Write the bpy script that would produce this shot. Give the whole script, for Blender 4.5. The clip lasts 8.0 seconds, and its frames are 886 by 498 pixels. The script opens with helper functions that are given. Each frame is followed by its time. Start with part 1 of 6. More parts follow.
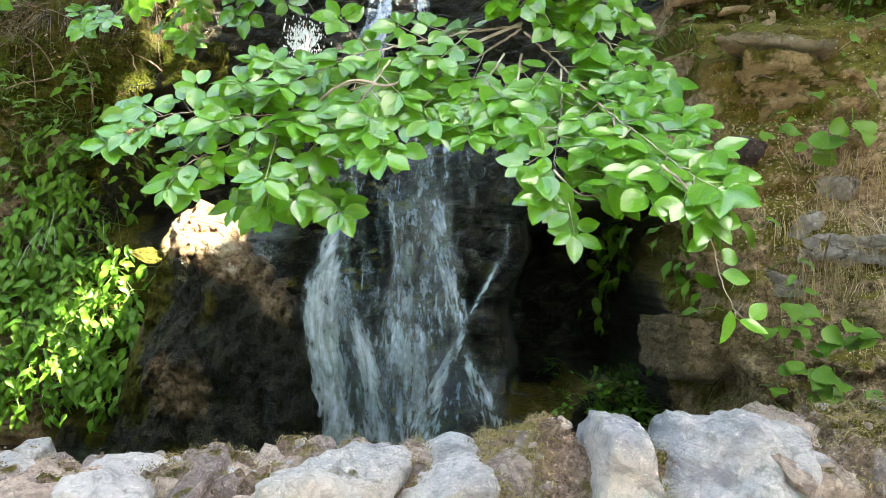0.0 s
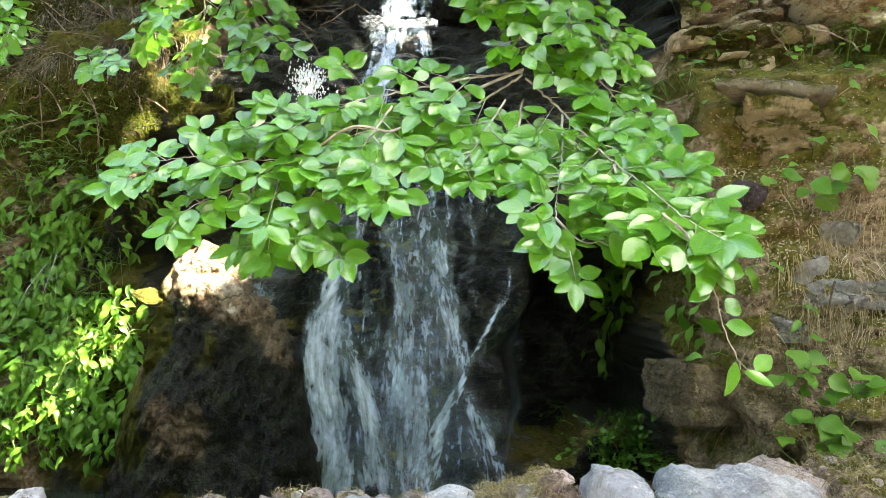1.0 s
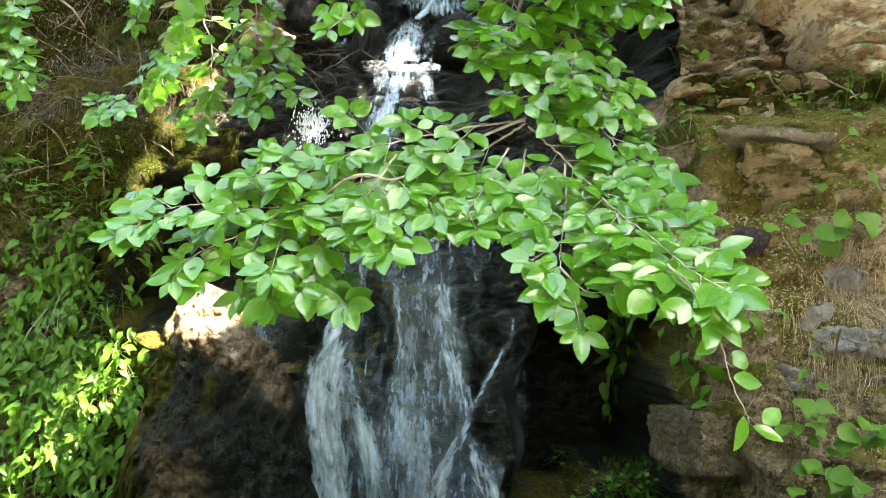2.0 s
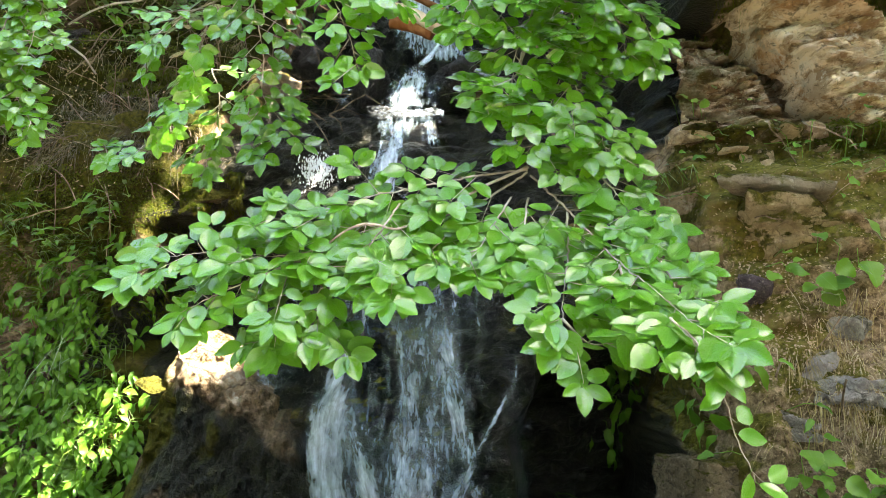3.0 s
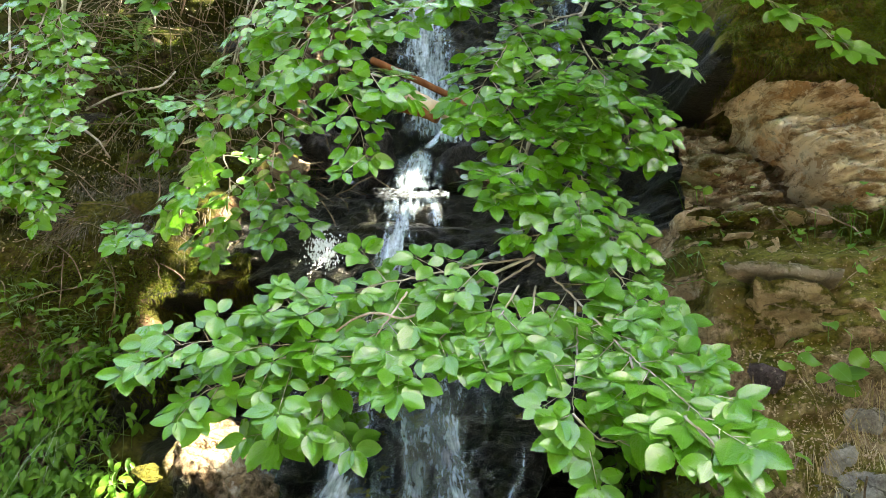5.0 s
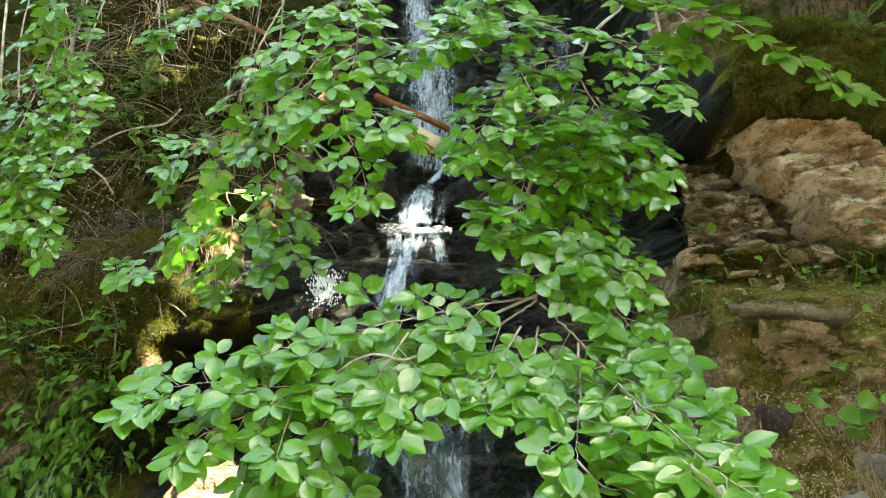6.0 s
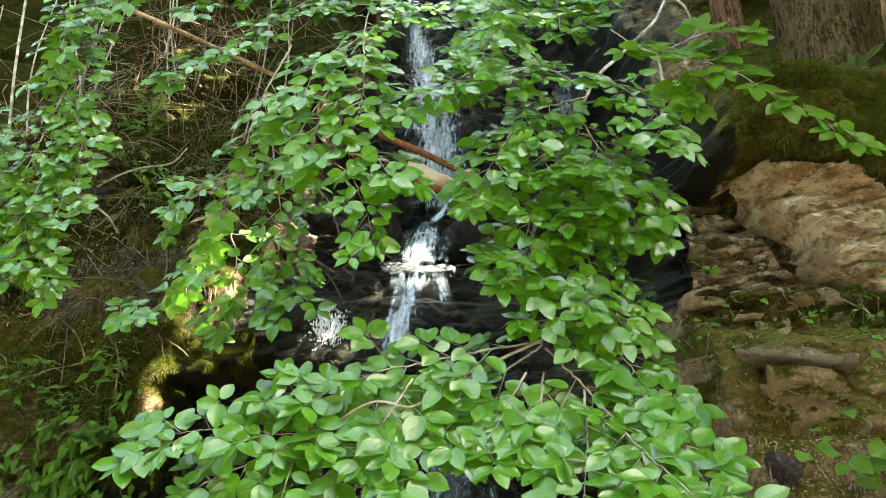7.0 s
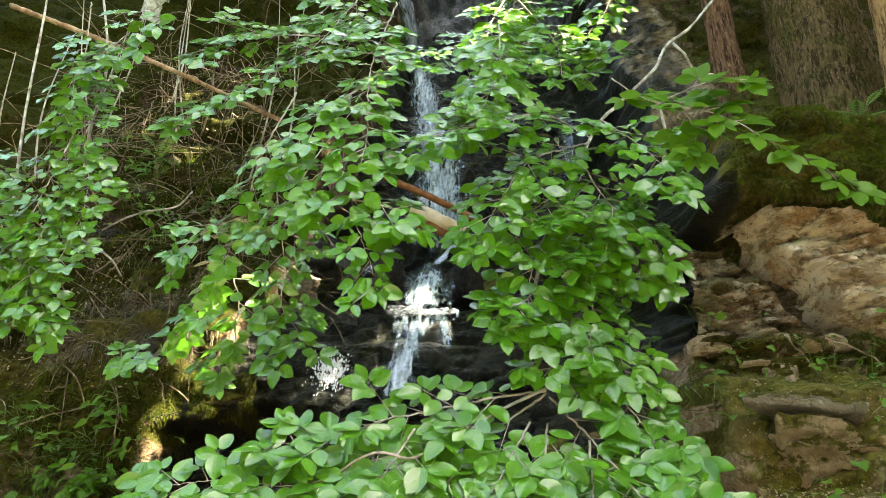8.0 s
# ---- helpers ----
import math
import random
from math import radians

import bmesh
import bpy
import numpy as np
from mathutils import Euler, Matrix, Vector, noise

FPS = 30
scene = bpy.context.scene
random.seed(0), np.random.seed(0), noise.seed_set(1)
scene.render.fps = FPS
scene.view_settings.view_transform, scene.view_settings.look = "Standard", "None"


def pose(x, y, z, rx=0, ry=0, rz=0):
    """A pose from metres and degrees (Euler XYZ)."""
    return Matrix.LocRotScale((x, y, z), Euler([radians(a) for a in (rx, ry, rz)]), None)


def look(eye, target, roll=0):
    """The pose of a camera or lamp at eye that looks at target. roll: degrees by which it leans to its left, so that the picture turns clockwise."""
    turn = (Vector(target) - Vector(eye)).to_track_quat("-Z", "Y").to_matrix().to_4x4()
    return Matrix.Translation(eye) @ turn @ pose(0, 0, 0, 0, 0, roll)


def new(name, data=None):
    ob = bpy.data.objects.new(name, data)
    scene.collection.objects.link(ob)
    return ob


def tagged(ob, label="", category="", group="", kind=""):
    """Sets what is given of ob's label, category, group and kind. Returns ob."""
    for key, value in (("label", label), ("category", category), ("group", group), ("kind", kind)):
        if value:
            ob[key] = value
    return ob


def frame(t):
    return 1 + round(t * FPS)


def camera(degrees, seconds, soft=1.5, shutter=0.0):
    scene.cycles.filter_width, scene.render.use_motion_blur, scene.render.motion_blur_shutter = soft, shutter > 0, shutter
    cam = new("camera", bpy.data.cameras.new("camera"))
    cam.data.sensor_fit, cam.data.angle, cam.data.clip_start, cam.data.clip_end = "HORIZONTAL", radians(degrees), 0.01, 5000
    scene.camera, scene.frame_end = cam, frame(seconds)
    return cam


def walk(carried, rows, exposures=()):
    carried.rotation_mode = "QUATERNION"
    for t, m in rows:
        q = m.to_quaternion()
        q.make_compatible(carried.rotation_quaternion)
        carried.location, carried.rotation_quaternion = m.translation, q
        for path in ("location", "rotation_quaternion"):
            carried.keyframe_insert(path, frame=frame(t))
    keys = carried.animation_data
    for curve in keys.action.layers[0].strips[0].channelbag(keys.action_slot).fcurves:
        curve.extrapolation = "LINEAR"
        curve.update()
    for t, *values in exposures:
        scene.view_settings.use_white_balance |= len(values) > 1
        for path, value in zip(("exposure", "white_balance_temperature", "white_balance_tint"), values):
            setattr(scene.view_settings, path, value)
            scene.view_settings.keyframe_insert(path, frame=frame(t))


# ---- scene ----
cam = camera(67.2, 8.0, soft=0.5)
PATH = [
    (0, (0.009, -0.074, 1.558), (0.001, 1.925, 1.503), -0.2),
    (0.5, (0.018, -0.068, 1.572), (0.002, 1.931, 1.57), -0.1),
    (1, (0.017, -0.064, 1.592), (-0.002, 1.935, 1.638), -0.0),
    (1.5, (0.006, -0.063, 1.611), (-0.012, 1.935, 1.708), 0.0),
    (3, (0.01, -0.078, 1.67), (-0.022, 1.905, 1.927), 0.2),
    (3.5, (0.003, -0.077, 1.688), (-0.029, 1.898, 1.998), 0.3),
    (4, (-0.003, -0.083, 1.714), (-0.036, 1.884, 2.072), 0.3),
    (4.5, (-0.009, -0.084, 1.72), (-0.044, 1.873, 2.134), 0.4),
    (6, (0.001, -0.08, 1.758), (-0.051, 1.841, 2.312), 0.6),
    (6.5, (-0.004, -0.086, 1.781), (-0.06, 1.823, 2.377), 0.7),
    (7, (-0.009, -0.09, 1.8), (-0.067, 1.803, 2.444), 0.8),
    (7.5, (-0.004, -0.09, 1.817), (-0.069, 1.784, 2.511), 0.9),
    (8, (-0.004, -0.094, 1.83), (-0.075, 1.758, 2.58), 1.0),
]
walk(cam, [(t, look(eye, target, roll)) for t, eye, target, roll in PATH], [(0, 4.12, 7800, 8), (1.5, 4.24, 7800, 8), (3, 4.08, 7800, 8), (6.5, 3.78, 8300, 4), (8, 3.74, 8400, 4)])

# ---- daylight ----
SUN = Vector((0.55, -0.1, 0.83)).normalized()  # from the place towards the sun
world = bpy.data.worlds.new("sky")
scene.world = world
world.use_nodes = True
wn = world.node_tree
sky = wn.nodes.new("ShaderNodeTexSky")
sky.sky_type, sky.sun_disc = "NISHITA", False
sky.dust_density = 2.5
sky.sun_elevation = math.asin(SUN.z)
sky.sun_rotation = math.atan2(SUN.x, SUN.y)
wn.links.new(sky.outputs[0], wn.nodes["Background"].inputs[0])
wn.nodes["Background"].inputs[1].default_value = 0.15
sun_data = bpy.data.lights.new("sun", "SUN")
sun_data.energy, sun_data.angle, sun_data.color = 5.0, radians(0.55), (1.0, 0.95, 0.86)
sun = new("sun", sun_data)
sun.matrix_world = look(SUN * 30, (0, 0, 0))

# gaps left in the unseen high crowns so that the sun reaches the gully: place and width
GAPS = [((-1.03, 2.9, 1.74), 0.19),  ((-1.6, 2.98, 1.2), 0.13), ((-1.68, 2.95, 0.92), 0.11), ((-1.3, 3.33, 2.44), 0.16), ((-0.24, 3.72, 2.95), 0.23), ((-0.67, 3.35, 2.46), 0.13),
        ((-1.09, 3.9, 3.25), 0.14), ((-0.15, 4.33, 3.82), 0.15), ((-1.18, 2.7, 2.5), 0.11), ((-1.43, 3.45, 2.68), 0.12), ((-2.56, 4.45, 4.7), 0.1), ((-2.15, 4.3, 4.38), 0.13), ((-0.3, 4.4, 5.35), 0.3), ((-1.221, 2.800, 1.449), 0.09)]

RNG = random.Random(7)


# ---- node and mesh helpers ----
class Nodes:
    """A material's node tree with short calls."""

    def __init__(self, name):
        self.mat = bpy.data.materials.new(name)
        self.mat.use_nodes = True
        self.tree = self.mat.node_tree
        self.tree.nodes.clear()
        self.out = self.tree.nodes.new("ShaderNodeOutputMaterial")

    def node(self, kind, sets=None, **ins):
        n = self.tree.nodes.new("ShaderNode" + kind)
        sets = sets or {}
        if "data_type" in sets:
            n.data_type = sets["data_type"]
        if "blend_type" in sets:
            n.blend_type = sets["blend_type"]
        if "operation" in sets:
            n.operation = sets["operation"]
        if "feature" in sets:
            n.feature = sets["feature"]
        if "clamp" in sets:
            n.clamp = sets["clamp"]
        if "attribute_name" in sets:
            n.attribute_name = sets["attribute_name"]
        for k, v in ins.items():
            self.put(n.inputs[int(k[1:])] if k[0] == "i" and k[1:].isdigit() else n.inputs[k.replace("_", " ")], v)
        return n

    def put(self, socket, v):
        if isinstance(v, bpy.types.NodeSocket):
            self.tree.links.new(v, socket)
        elif isinstance(v, bpy.types.Node):
            self.tree.links.new(v.outputs[0], socket)
        elif isinstance(v, tuple) and len(v) == 3 and socket.type == "RGBA":
            socket.default_value = (*v, 1)
        else:
            socket.default_value = v

    def coords(self, kind="Object"):
        return self.node("TexCoord").outputs[kind]

    def mapped(self, vec, scale=(1, 1, 1), loc=(0, 0, 0)):
        return self.node("Mapping", i0=vec, i1=loc, i3=scale)

    def noise(self, vec, scale, detail=4.0, rough=0.55, dist=0.0):
        return self.node("TexNoise", Vector=vec, Scale=scale, Detail=detail, Roughness=rough, Distortion=dist).outputs[0]

    def ramp(self, fac, lo, hi, a=0.0, b=1.0):
        return self.node("MapRange", {"clamp": True}, i0=fac, i1=lo, i2=hi, i3=a, i4=b)

    def math(self, op, a, b=0.0, c=None):
        n = self.node("Math", {"operation": op}, i0=a, i1=b)
        if c is not None:
            self.put(n.inputs[2], c)
        return n

    def mix(self, fac, a, b, blend="MIX"):
        n = self.node("Mix", {"data_type": "RGBA", "blend_type": blend})
        self.put(n.inputs[0], fac), self.put(n.inputs[6], a), self.put(n.inputs[7], b)
        return n.outputs[2]

    def attr(self, name):
        return self.node("Attribute", {"attribute_name": name}).outputs["Fac"]

    def bump(self, height, strength=0.5, distance=0.01, normal=None):
        n = self.node("Bump", Height=height, Strength=strength, Distance=distance)
        if normal is not None:
            self.put(n.inputs["Normal"], normal)
        return n.outputs[0]

    def surface(self, shader):
        self.put(self.out.inputs[0], shader)
        return self.mat

    def bsdf(self, **ins):
        return self.node("BsdfPrincipled", **ins)


def fbm(p, octaves=4, gain=0.5, seed=0):
    """Value noise of an (n, 3) array, about -1 to 1."""
    total, amp, norm = np.zeros(len(p)), 1.0, 0.0
    for o in range(octaves):
        q = p * 2.0 ** o + 17.3 * (o + 1) + seed * 5.7
        i = np.floor(q).astype(np.int64)
        f = q - i
        f = f * f * (3 - 2 * f)
        acc = np.zeros(len(p))
        for dx in (0, 1):
            for dy in (0, 1):
                for dz in (0, 1):
                    h = (i[:, 0] + dx) * 73856093 ^ (i[:, 1] + dy) * 19349663 ^ (i[:, 2] + dz) * 83492791
                    h = (h ^ (h >> 13)) * 1274126177
                    v = ((h ^ (h >> 16)) & 0xFFFF) / 32767.5 - 1.0
                    acc += v * np.abs(1 - dx - f[:, 0]) * np.abs(1 - dy - f[:, 1]) * np.abs(1 - dz - f[:, 2])
        total += amp * acc
        norm += amp
        amp *= gain
    return total / norm * 1.6


def smooth(a, b, x):
    t = np.clip((x - a) / (b - a), 0, 1)
    return t * t * (3 - 2 * t)


def mesh_of(name, verts, faces, material, flat=False):
    me = bpy.data.meshes.new(name)
    me.from_pydata([tuple(v) for v in verts], [], [tuple(f) for f in faces])
    if not flat:
        me.polygons.foreach_set("use_smooth", [True] * len(me.polygons))
    me.materials.append(material)
    me.update()
    return me


def part(name, me, parent, label="", kind=""):
    ob = new(name, me)
    ob.parent = parent
    return tagged(ob, label, kind=kind)


def tube(path, radii, sides=6, wobble=0.0, seed=0):
    """Verts and faces of a tapered round rod along path."""
    rnd = random.Random(seed)
    pts = [Vector(p) for p in path]
    verts, faces = [], []
    side = None
    for i, p in enumerate(pts):
        t = (pts[min(i + 1, len(pts) - 1)] - pts[max(i - 1, 0)]).normalized()
        if side is None:
            side = t.orthogonal().normalized()
        side = (side - t * side.dot(t)).normalized()
        up = t.cross(side)
        for k in range(sides):
            a = 2 * math.pi * k / sides
            r = radii[min(i, len(radii) - 1)] * (1 + wobble * rnd.uniform(-1, 1))
            verts.append(p + (side * math.cos(a) + up * math.sin(a)) * r)
    n = len(pts)
    for i in range(n - 1):
        for k in range(sides):
            a, b = i * sides + k, i * sides + (k + 1) % sides
            faces.append((a, b, b + sides, a + sides))
    faces.append(tuple(range(sides))[::-1])
    faces.append(tuple(range((n - 1) * sides, n * sides)))
    return verts, faces


def merged(bits):
    verts, faces = [], []
    for v, f in bits:
        base = len(verts)
        verts += list(v)
        faces += [tuple(i + base for i in q) for q in f]
    return verts, faces


def spline(points, step):
    """Points about step apart on a smooth curve through the given ones."""
    p = [Vector(q) for q in points]
    p = [p[0] * 2 - p[1]] + p + [p[-1] * 2 - p[-2]]
    out = []
    for i in range(1, len(p) - 2):
        n = max(1, int((p[i + 1] - p[i]).length / step))
        for k in range(n):
            t = k / n
            a, b, c, d = p[i - 1], p[i], p[i + 1], p[i + 2]
            out.append(0.5 * (2 * b + (c - a) * t + (2 * a - 5 * b + 4 * c - d) * t * t + (3 * b - a - 3 * c + d) * t ** 3))
    out.append(p[-2])
    return out


# ---- materials ----
def leaf_material(name, base, warm, rough=0.32, joined=False, through_light=0.35, gloss=0.75):
    n = Nodes(name)
    uv = n.coords("UV")
    rnd = n.node("NewGeometry").outputs["Random Per Island"] if joined else n.node("ObjectInfo").outputs["Random"]
    sep = n.node("SeparateXYZ", i0=uv)
    across = n.math("ABSOLUTE", n.math("SUBTRACT", sep.outputs[0], 0.5))
    # side veins run forward from the midrib
    vein = n.math("SINE", n.math("MULTIPLY", n.math("SUBTRACT", sep.outputs[1], n.math("MULTIPLY", across, 0.55)), 50.0))
    veins = n.ramp(vein, 0.55, 1.0)
    rib = n.ramp(across, 0.035, 0.0)
    tone = n.mix(rnd, base, warm)
    blotch = n.noise(n.mapped(n.coords(), (1, 1, 1)), 35.0, 3.0)
    tone = n.mix(n.ramp(blotch, 0.35, 0.75, 0.0, 0.35), tone, tuple(c * 0.6 for c in base))
    pale = tuple(min(1, c * 1.5 + 0.03) for c in base)
    col = n.mix(n.math("MAXIMUM", n.math("MULTIPLY", veins, 0.1), n.math("MULTIPLY", rib, 0.6)), tone, pale)
    rim = n.ramp(across, 0.40, 0.5, 0.0, 0.5)
    col = n.mix(rim, col, tuple(min(1, c * 1.3 + 0.04) for c in warm))
    height = n.math("ADD", n.math("MULTIPLY", vein, -0.5), n.math("MULTIPLY", rib, -1.0))
    nor = n.bump(height, 0.06, 0.0008)
    top = n.bsdf(Base_Color=col, Roughness=0.6, Specular_IOR_Level=0.0, Normal=nor)
    back = n.node("BsdfTranslucent", Color=n.mix(0.5, col, (0.22, 0.50, 0.02)), Normal=nor)
    body = n.node("MixShader", i0=through_light, i1=top, i2=back)
    wax = n.node("BsdfGlossy", Color=(1.0, 1.0, 1.0), Roughness=n.ramp(blotch, 0.3, 0.7, rough - 0.06, rough + 0.08), Normal=nor)
    shine = n.math("MULTIPLY", n.node("Fresnel", IOR=1.7, Normal=nor), gloss)
    return n.surface(n.node("MixShader", i0=shine, i1=body, i2=wax))


def bark_material(name, dark, pale, scale=40.0, lichen=0.5, deep=0.006):
    n = Nodes(name)
    co = n.coords()
    a = n.noise(n.mapped(co, (1, 1, 0.2)), scale, 6.0, 0.65, 0.5)
    b = n.noise(co, scale * 0.3, 4.0)
    col = n.mix(n.ramp(a, 0.35, 0.65), dark, tuple(0.5 * (d + p) for d, p in zip(dark, pale)))
    col = n.mix(n.ramp(b, 0.62 - 0.25 * lichen, 0.75 - 0.2 * lichen), col, pale)
    return n.surface(n.bsdf(Base_Color=col, Roughness=0.9, Specular_IOR_Level=0.12, Normal=n.bump(a, 1.0, deep)))


LEAF = leaf_material("beech_leaf", (0.07, 0.256, 0.013), (0.115, 0.342, 0.019), rough=0.28, gloss=0.8)
LEAF_MASS = leaf_material("beech_leaf_mass", (0.066, 0.24, 0.012), (0.108, 0.322, 0.017), rough=0.28, joined=True, gloss=0.8)
# two copies of the leaf, one brighter, one darker: light and shade in the colour
LEAF_MID = leaf_material("brighter_beech_leaf", (0.075, 0.27, 0.01), (0.125, 0.36, 0.016), rough=0.28, gloss=0.5, through_light=0.38)
LEAF_SHADED = leaf_material("shaded_leaf", (0.054, 0.152, 0.006), (0.095, 0.222, 0.01), rough=0.34, gloss=0.16, through_light=0.33)
HERB = leaf_material("herb_leaf", (0.055, 0.17, 0.012), (0.12, 0.26, 0.022), rough=0.45, gloss=0.3)
CROWN = leaf_material("crown_leaf", (0.05, 0.14, 0.015), (0.09, 0.2, 0.02), joined=True, through_light=0.3)
GRASS = leaf_material("grass_blade", (0.06, 0.14, 0.012), (0.13, 0.18, 0.03), rough=0.5, joined=True, gloss=0.2)
STRAW = leaf_material("dry_grass", (0.32, 0.22, 0.1), (0.5, 0.4, 0.22), rough=0.7, joined=True, through_light=0.2, gloss=0.2)
LITTER = leaf_material("dead_leaf", (0.2, 0.13, 0.08), (0.48, 0.36, 0.26), rough=0.6, joined=True, through_light=0.1, gloss=0.2)
CRUMB = leaf_material("leaf_crumb", (0.1, 0.062, 0.045), (0.34, 0.25, 0.19), rough=0.7, joined=True, through_light=0.1, gloss=0.1)
DRYBROWN = leaf_material("dead_brown_grass", (0.1, 0.07, 0.034), (0.24, 0.17, 0.09), rough=0.7, joined=True, through_light=0.2, gloss=0.1)
ROOTS = leaf_material("thin_root", (0.035, 0.022, 0.012), (0.13, 0.09, 0.055), rough=0.7, joined=True, through_light=0.1, gloss=0.1)
DRYMOSS = leaf_material("dry_moss", (0.12, 0.1, 0.025), (0.4, 0.31, 0.17), rough=0.7, joined=True, through_light=0.2, gloss=0.1)
STEM = bark_material("lichened_bark", (0.2, 0.17, 0.12), (0.6, 0.58, 0.5), 60.0, 0.85)
GREYTWIG = bark_material("grey_twig", (0.2, 0.17, 0.13), (0.5, 0.46, 0.4), 60.0, 0.8)
DEADWOOD = bark_material("dead_twig", (0.09, 0.06, 0.036), (0.36, 0.29, 0.21), 50.0, 0.5)
FALLEN = bark_material("fallen_pole_bark", (0.16, 0.085, 0.04), (0.5, 0.36, 0.23), 40.0, 0.6)
REDWOOD = bark_material("stripped_log", (0.2, 0.075, 0.03), (0.4, 0.2, 0.1), 14.0, 0.3)
PALEWOOD = bark_material("bleached_log", (0.5, 0.34, 0.22), (0.8, 0.68, 0.54), 14.0, 0.8)
TRUNK = bark_material("spruce_bark", (0.045, 0.025, 0.014), (0.3, 0.18, 0.1), 30.0, 0.35, 0.04)


def bank_material():
    """Rock, earth and moss of the gully; the masks say what lies where and paint in some shade."""
    n = Nodes("gully_bank")
    co = n.coords()
    big = n.noise(co, 1.6, 5.0)
    mid = n.noise(co, 7.0, 6.0, 0.6, 0.4)
    fine = n.noise(co, 45.0, 6.0, 0.65)
    grit = n.noise(co, 160.0, 3.0, 0.6)
    beds = n.noise(n.mapped(co, (2.4, 2.4, 8.0)), 2.0, 5.0, 0.6, 0.6)
    rock = n.mix(n.ramp(beds, 0.35, 0.68), (0.33, 0.22, 0.13), (0.74, 0.6, 0.44))
    rag = n.noise(co, 24.0, 8.0, 0.75, 0.6)
    rock = n.mix(n.ramp(rag, 0.4, 0.54, 0.4, 0.0), rock, (0.07, 0.045, 0.027))
    rock = n.mix(n.ramp(mid, 0.56, 0.72, 0.0, 0.5), rock, (0.16, 0.115, 0.075))
    rock = n.mix(n.ramp(n.noise(co, 11.0, 7.0, 0.7), 0.53, 0.62), rock, (0.76, 0.7, 0.58))
    rock = n.mix(n.ramp(big, 0.5, 0.66, 0.0, 0.6), rock, (0.3, 0.15, 0.06))
    crack = n.node("TexVoronoi", {"feature": "DISTANCE_TO_EDGE"}, Vector=n.mapped(n.node("VectorMath", {"operation": "ADD"}, i0=co, i1=n.node("VectorMath", {"operation": "SCALE"}, i0=n.node("TexNoise", Vector=co, Scale=6.0, Detail=4.0).outputs[1], Scale=0.12)), (1.0, 1.0, 3.6)), Scale=1.7).outputs[0]
    warp = n.mapped(n.node("VectorMath", {"operation": "ADD"}, i0=co, i1=n.node("VectorMath", {"operation": "SCALE"}, i0=n.node("TexNoise", Vector=co, Scale=7.0, Detail=5.0).outputs[1], Scale=0.22)), (1.0, 1.0, 2.6))
    block = n.node("SeparateXYZ", i0=n.node("TexVoronoi", {"feature": "F1"}, Vector=warp, Scale=6.0).outputs[1]).outputs[0]
    seam = n.node("TexVoronoi", {"feature": "DISTANCE_TO_EDGE"}, Vector=warp, Scale=6.0).outputs[0]
    rock = n.mix(n.ramp(block, 0.1, 0.9, 0.4, 0.0), rock, (0.22, 0.13, 0.06))
    rock = n.mix(n.math("MULTIPLY", n.ramp(seam, 0.03, 0.0), n.ramp(rag, 0.48, 0.6, 0.0, 0.8)), rock, (0.03, 0.02, 0.013))
    rock = n.mix(n.ramp(crack, 0.02, 0.0, 0.0, 0.7), rock, (0.03, 0.02, 0.013))
    soil = n.mix(n.ramp(fine, 0.35, 0.65), (0.1, 0.075, 0.045), (0.4, 0.3, 0.205))
    soil = n.mix(n.ramp(n.noise(co, 17.0, 7.0, 0.72), 0.46, 0.36, 0.0, 0.75), soil, (0.03, 0.021, 0.013))
    soil = n.mix(n.ramp(grit, 0.6, 0.68, 0.0, 0.7), soil, (0.38, 0.3, 0.22))
    soil = n.mix(n.ramp(n.noise(co, 9.0, 6.0, 0.7), 0.48, 0.62, 0.0, 0.55), soil, (0.075, 0.068, 0.02))
    # dark humus tone, which also carries the painted shade of the left slope
    soil = n.mix(n.math("MULTIPLY", n.attr("humus_shade"), 1.0), soil, n.mix(n.ramp(fine, 0.35, 0.65), (0.016, 0.0105, 0.0065), (0.1, 0.064, 0.04)))
    moss = n.mix(n.ramp(fine, 0.3, 0.7), (0.032, 0.034, 0.008), (0.17, 0.16, 0.032))
    moss = n.mix(n.ramp(mid, 0.5, 0.7), moss, (0.16, 0.115, 0.05))
    # second, darker moss: the left bank's shade put into its colour
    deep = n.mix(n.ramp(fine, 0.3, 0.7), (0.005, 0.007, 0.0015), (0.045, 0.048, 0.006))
    moss = n.mix(n.attr("humus_shade"), moss, deep)
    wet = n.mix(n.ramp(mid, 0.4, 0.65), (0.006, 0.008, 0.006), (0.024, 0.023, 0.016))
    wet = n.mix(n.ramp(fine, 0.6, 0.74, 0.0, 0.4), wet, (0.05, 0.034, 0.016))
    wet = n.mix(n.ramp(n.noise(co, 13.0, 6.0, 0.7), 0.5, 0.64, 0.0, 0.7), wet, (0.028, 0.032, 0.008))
    is_soil = n.ramp(n.math("ADD", n.attr("soil"), n.math("MULTIPLY", n.math("SUBTRACT", mid, 0.5), 0.9)), 0.42, 0.58)
    is_moss = n.ramp(n.math("ADD", n.attr("moss"), n.math("MULTIPLY", n.math("SUBTRACT", n.noise(co, 5.0, 6.0, 0.65), 0.5), 1.6)), 0.42, 0.6)
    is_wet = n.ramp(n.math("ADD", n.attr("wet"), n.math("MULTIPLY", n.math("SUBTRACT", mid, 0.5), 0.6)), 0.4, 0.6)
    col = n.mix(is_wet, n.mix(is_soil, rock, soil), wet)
    col = n.mix(is_moss, col, moss)
    dull = n.math("MULTIPLY", is_wet, n.math("SUBTRACT", 1.0, is_moss))
    rough = n.ramp(dull, 0.0, 1.0, 0.9, 0.28)
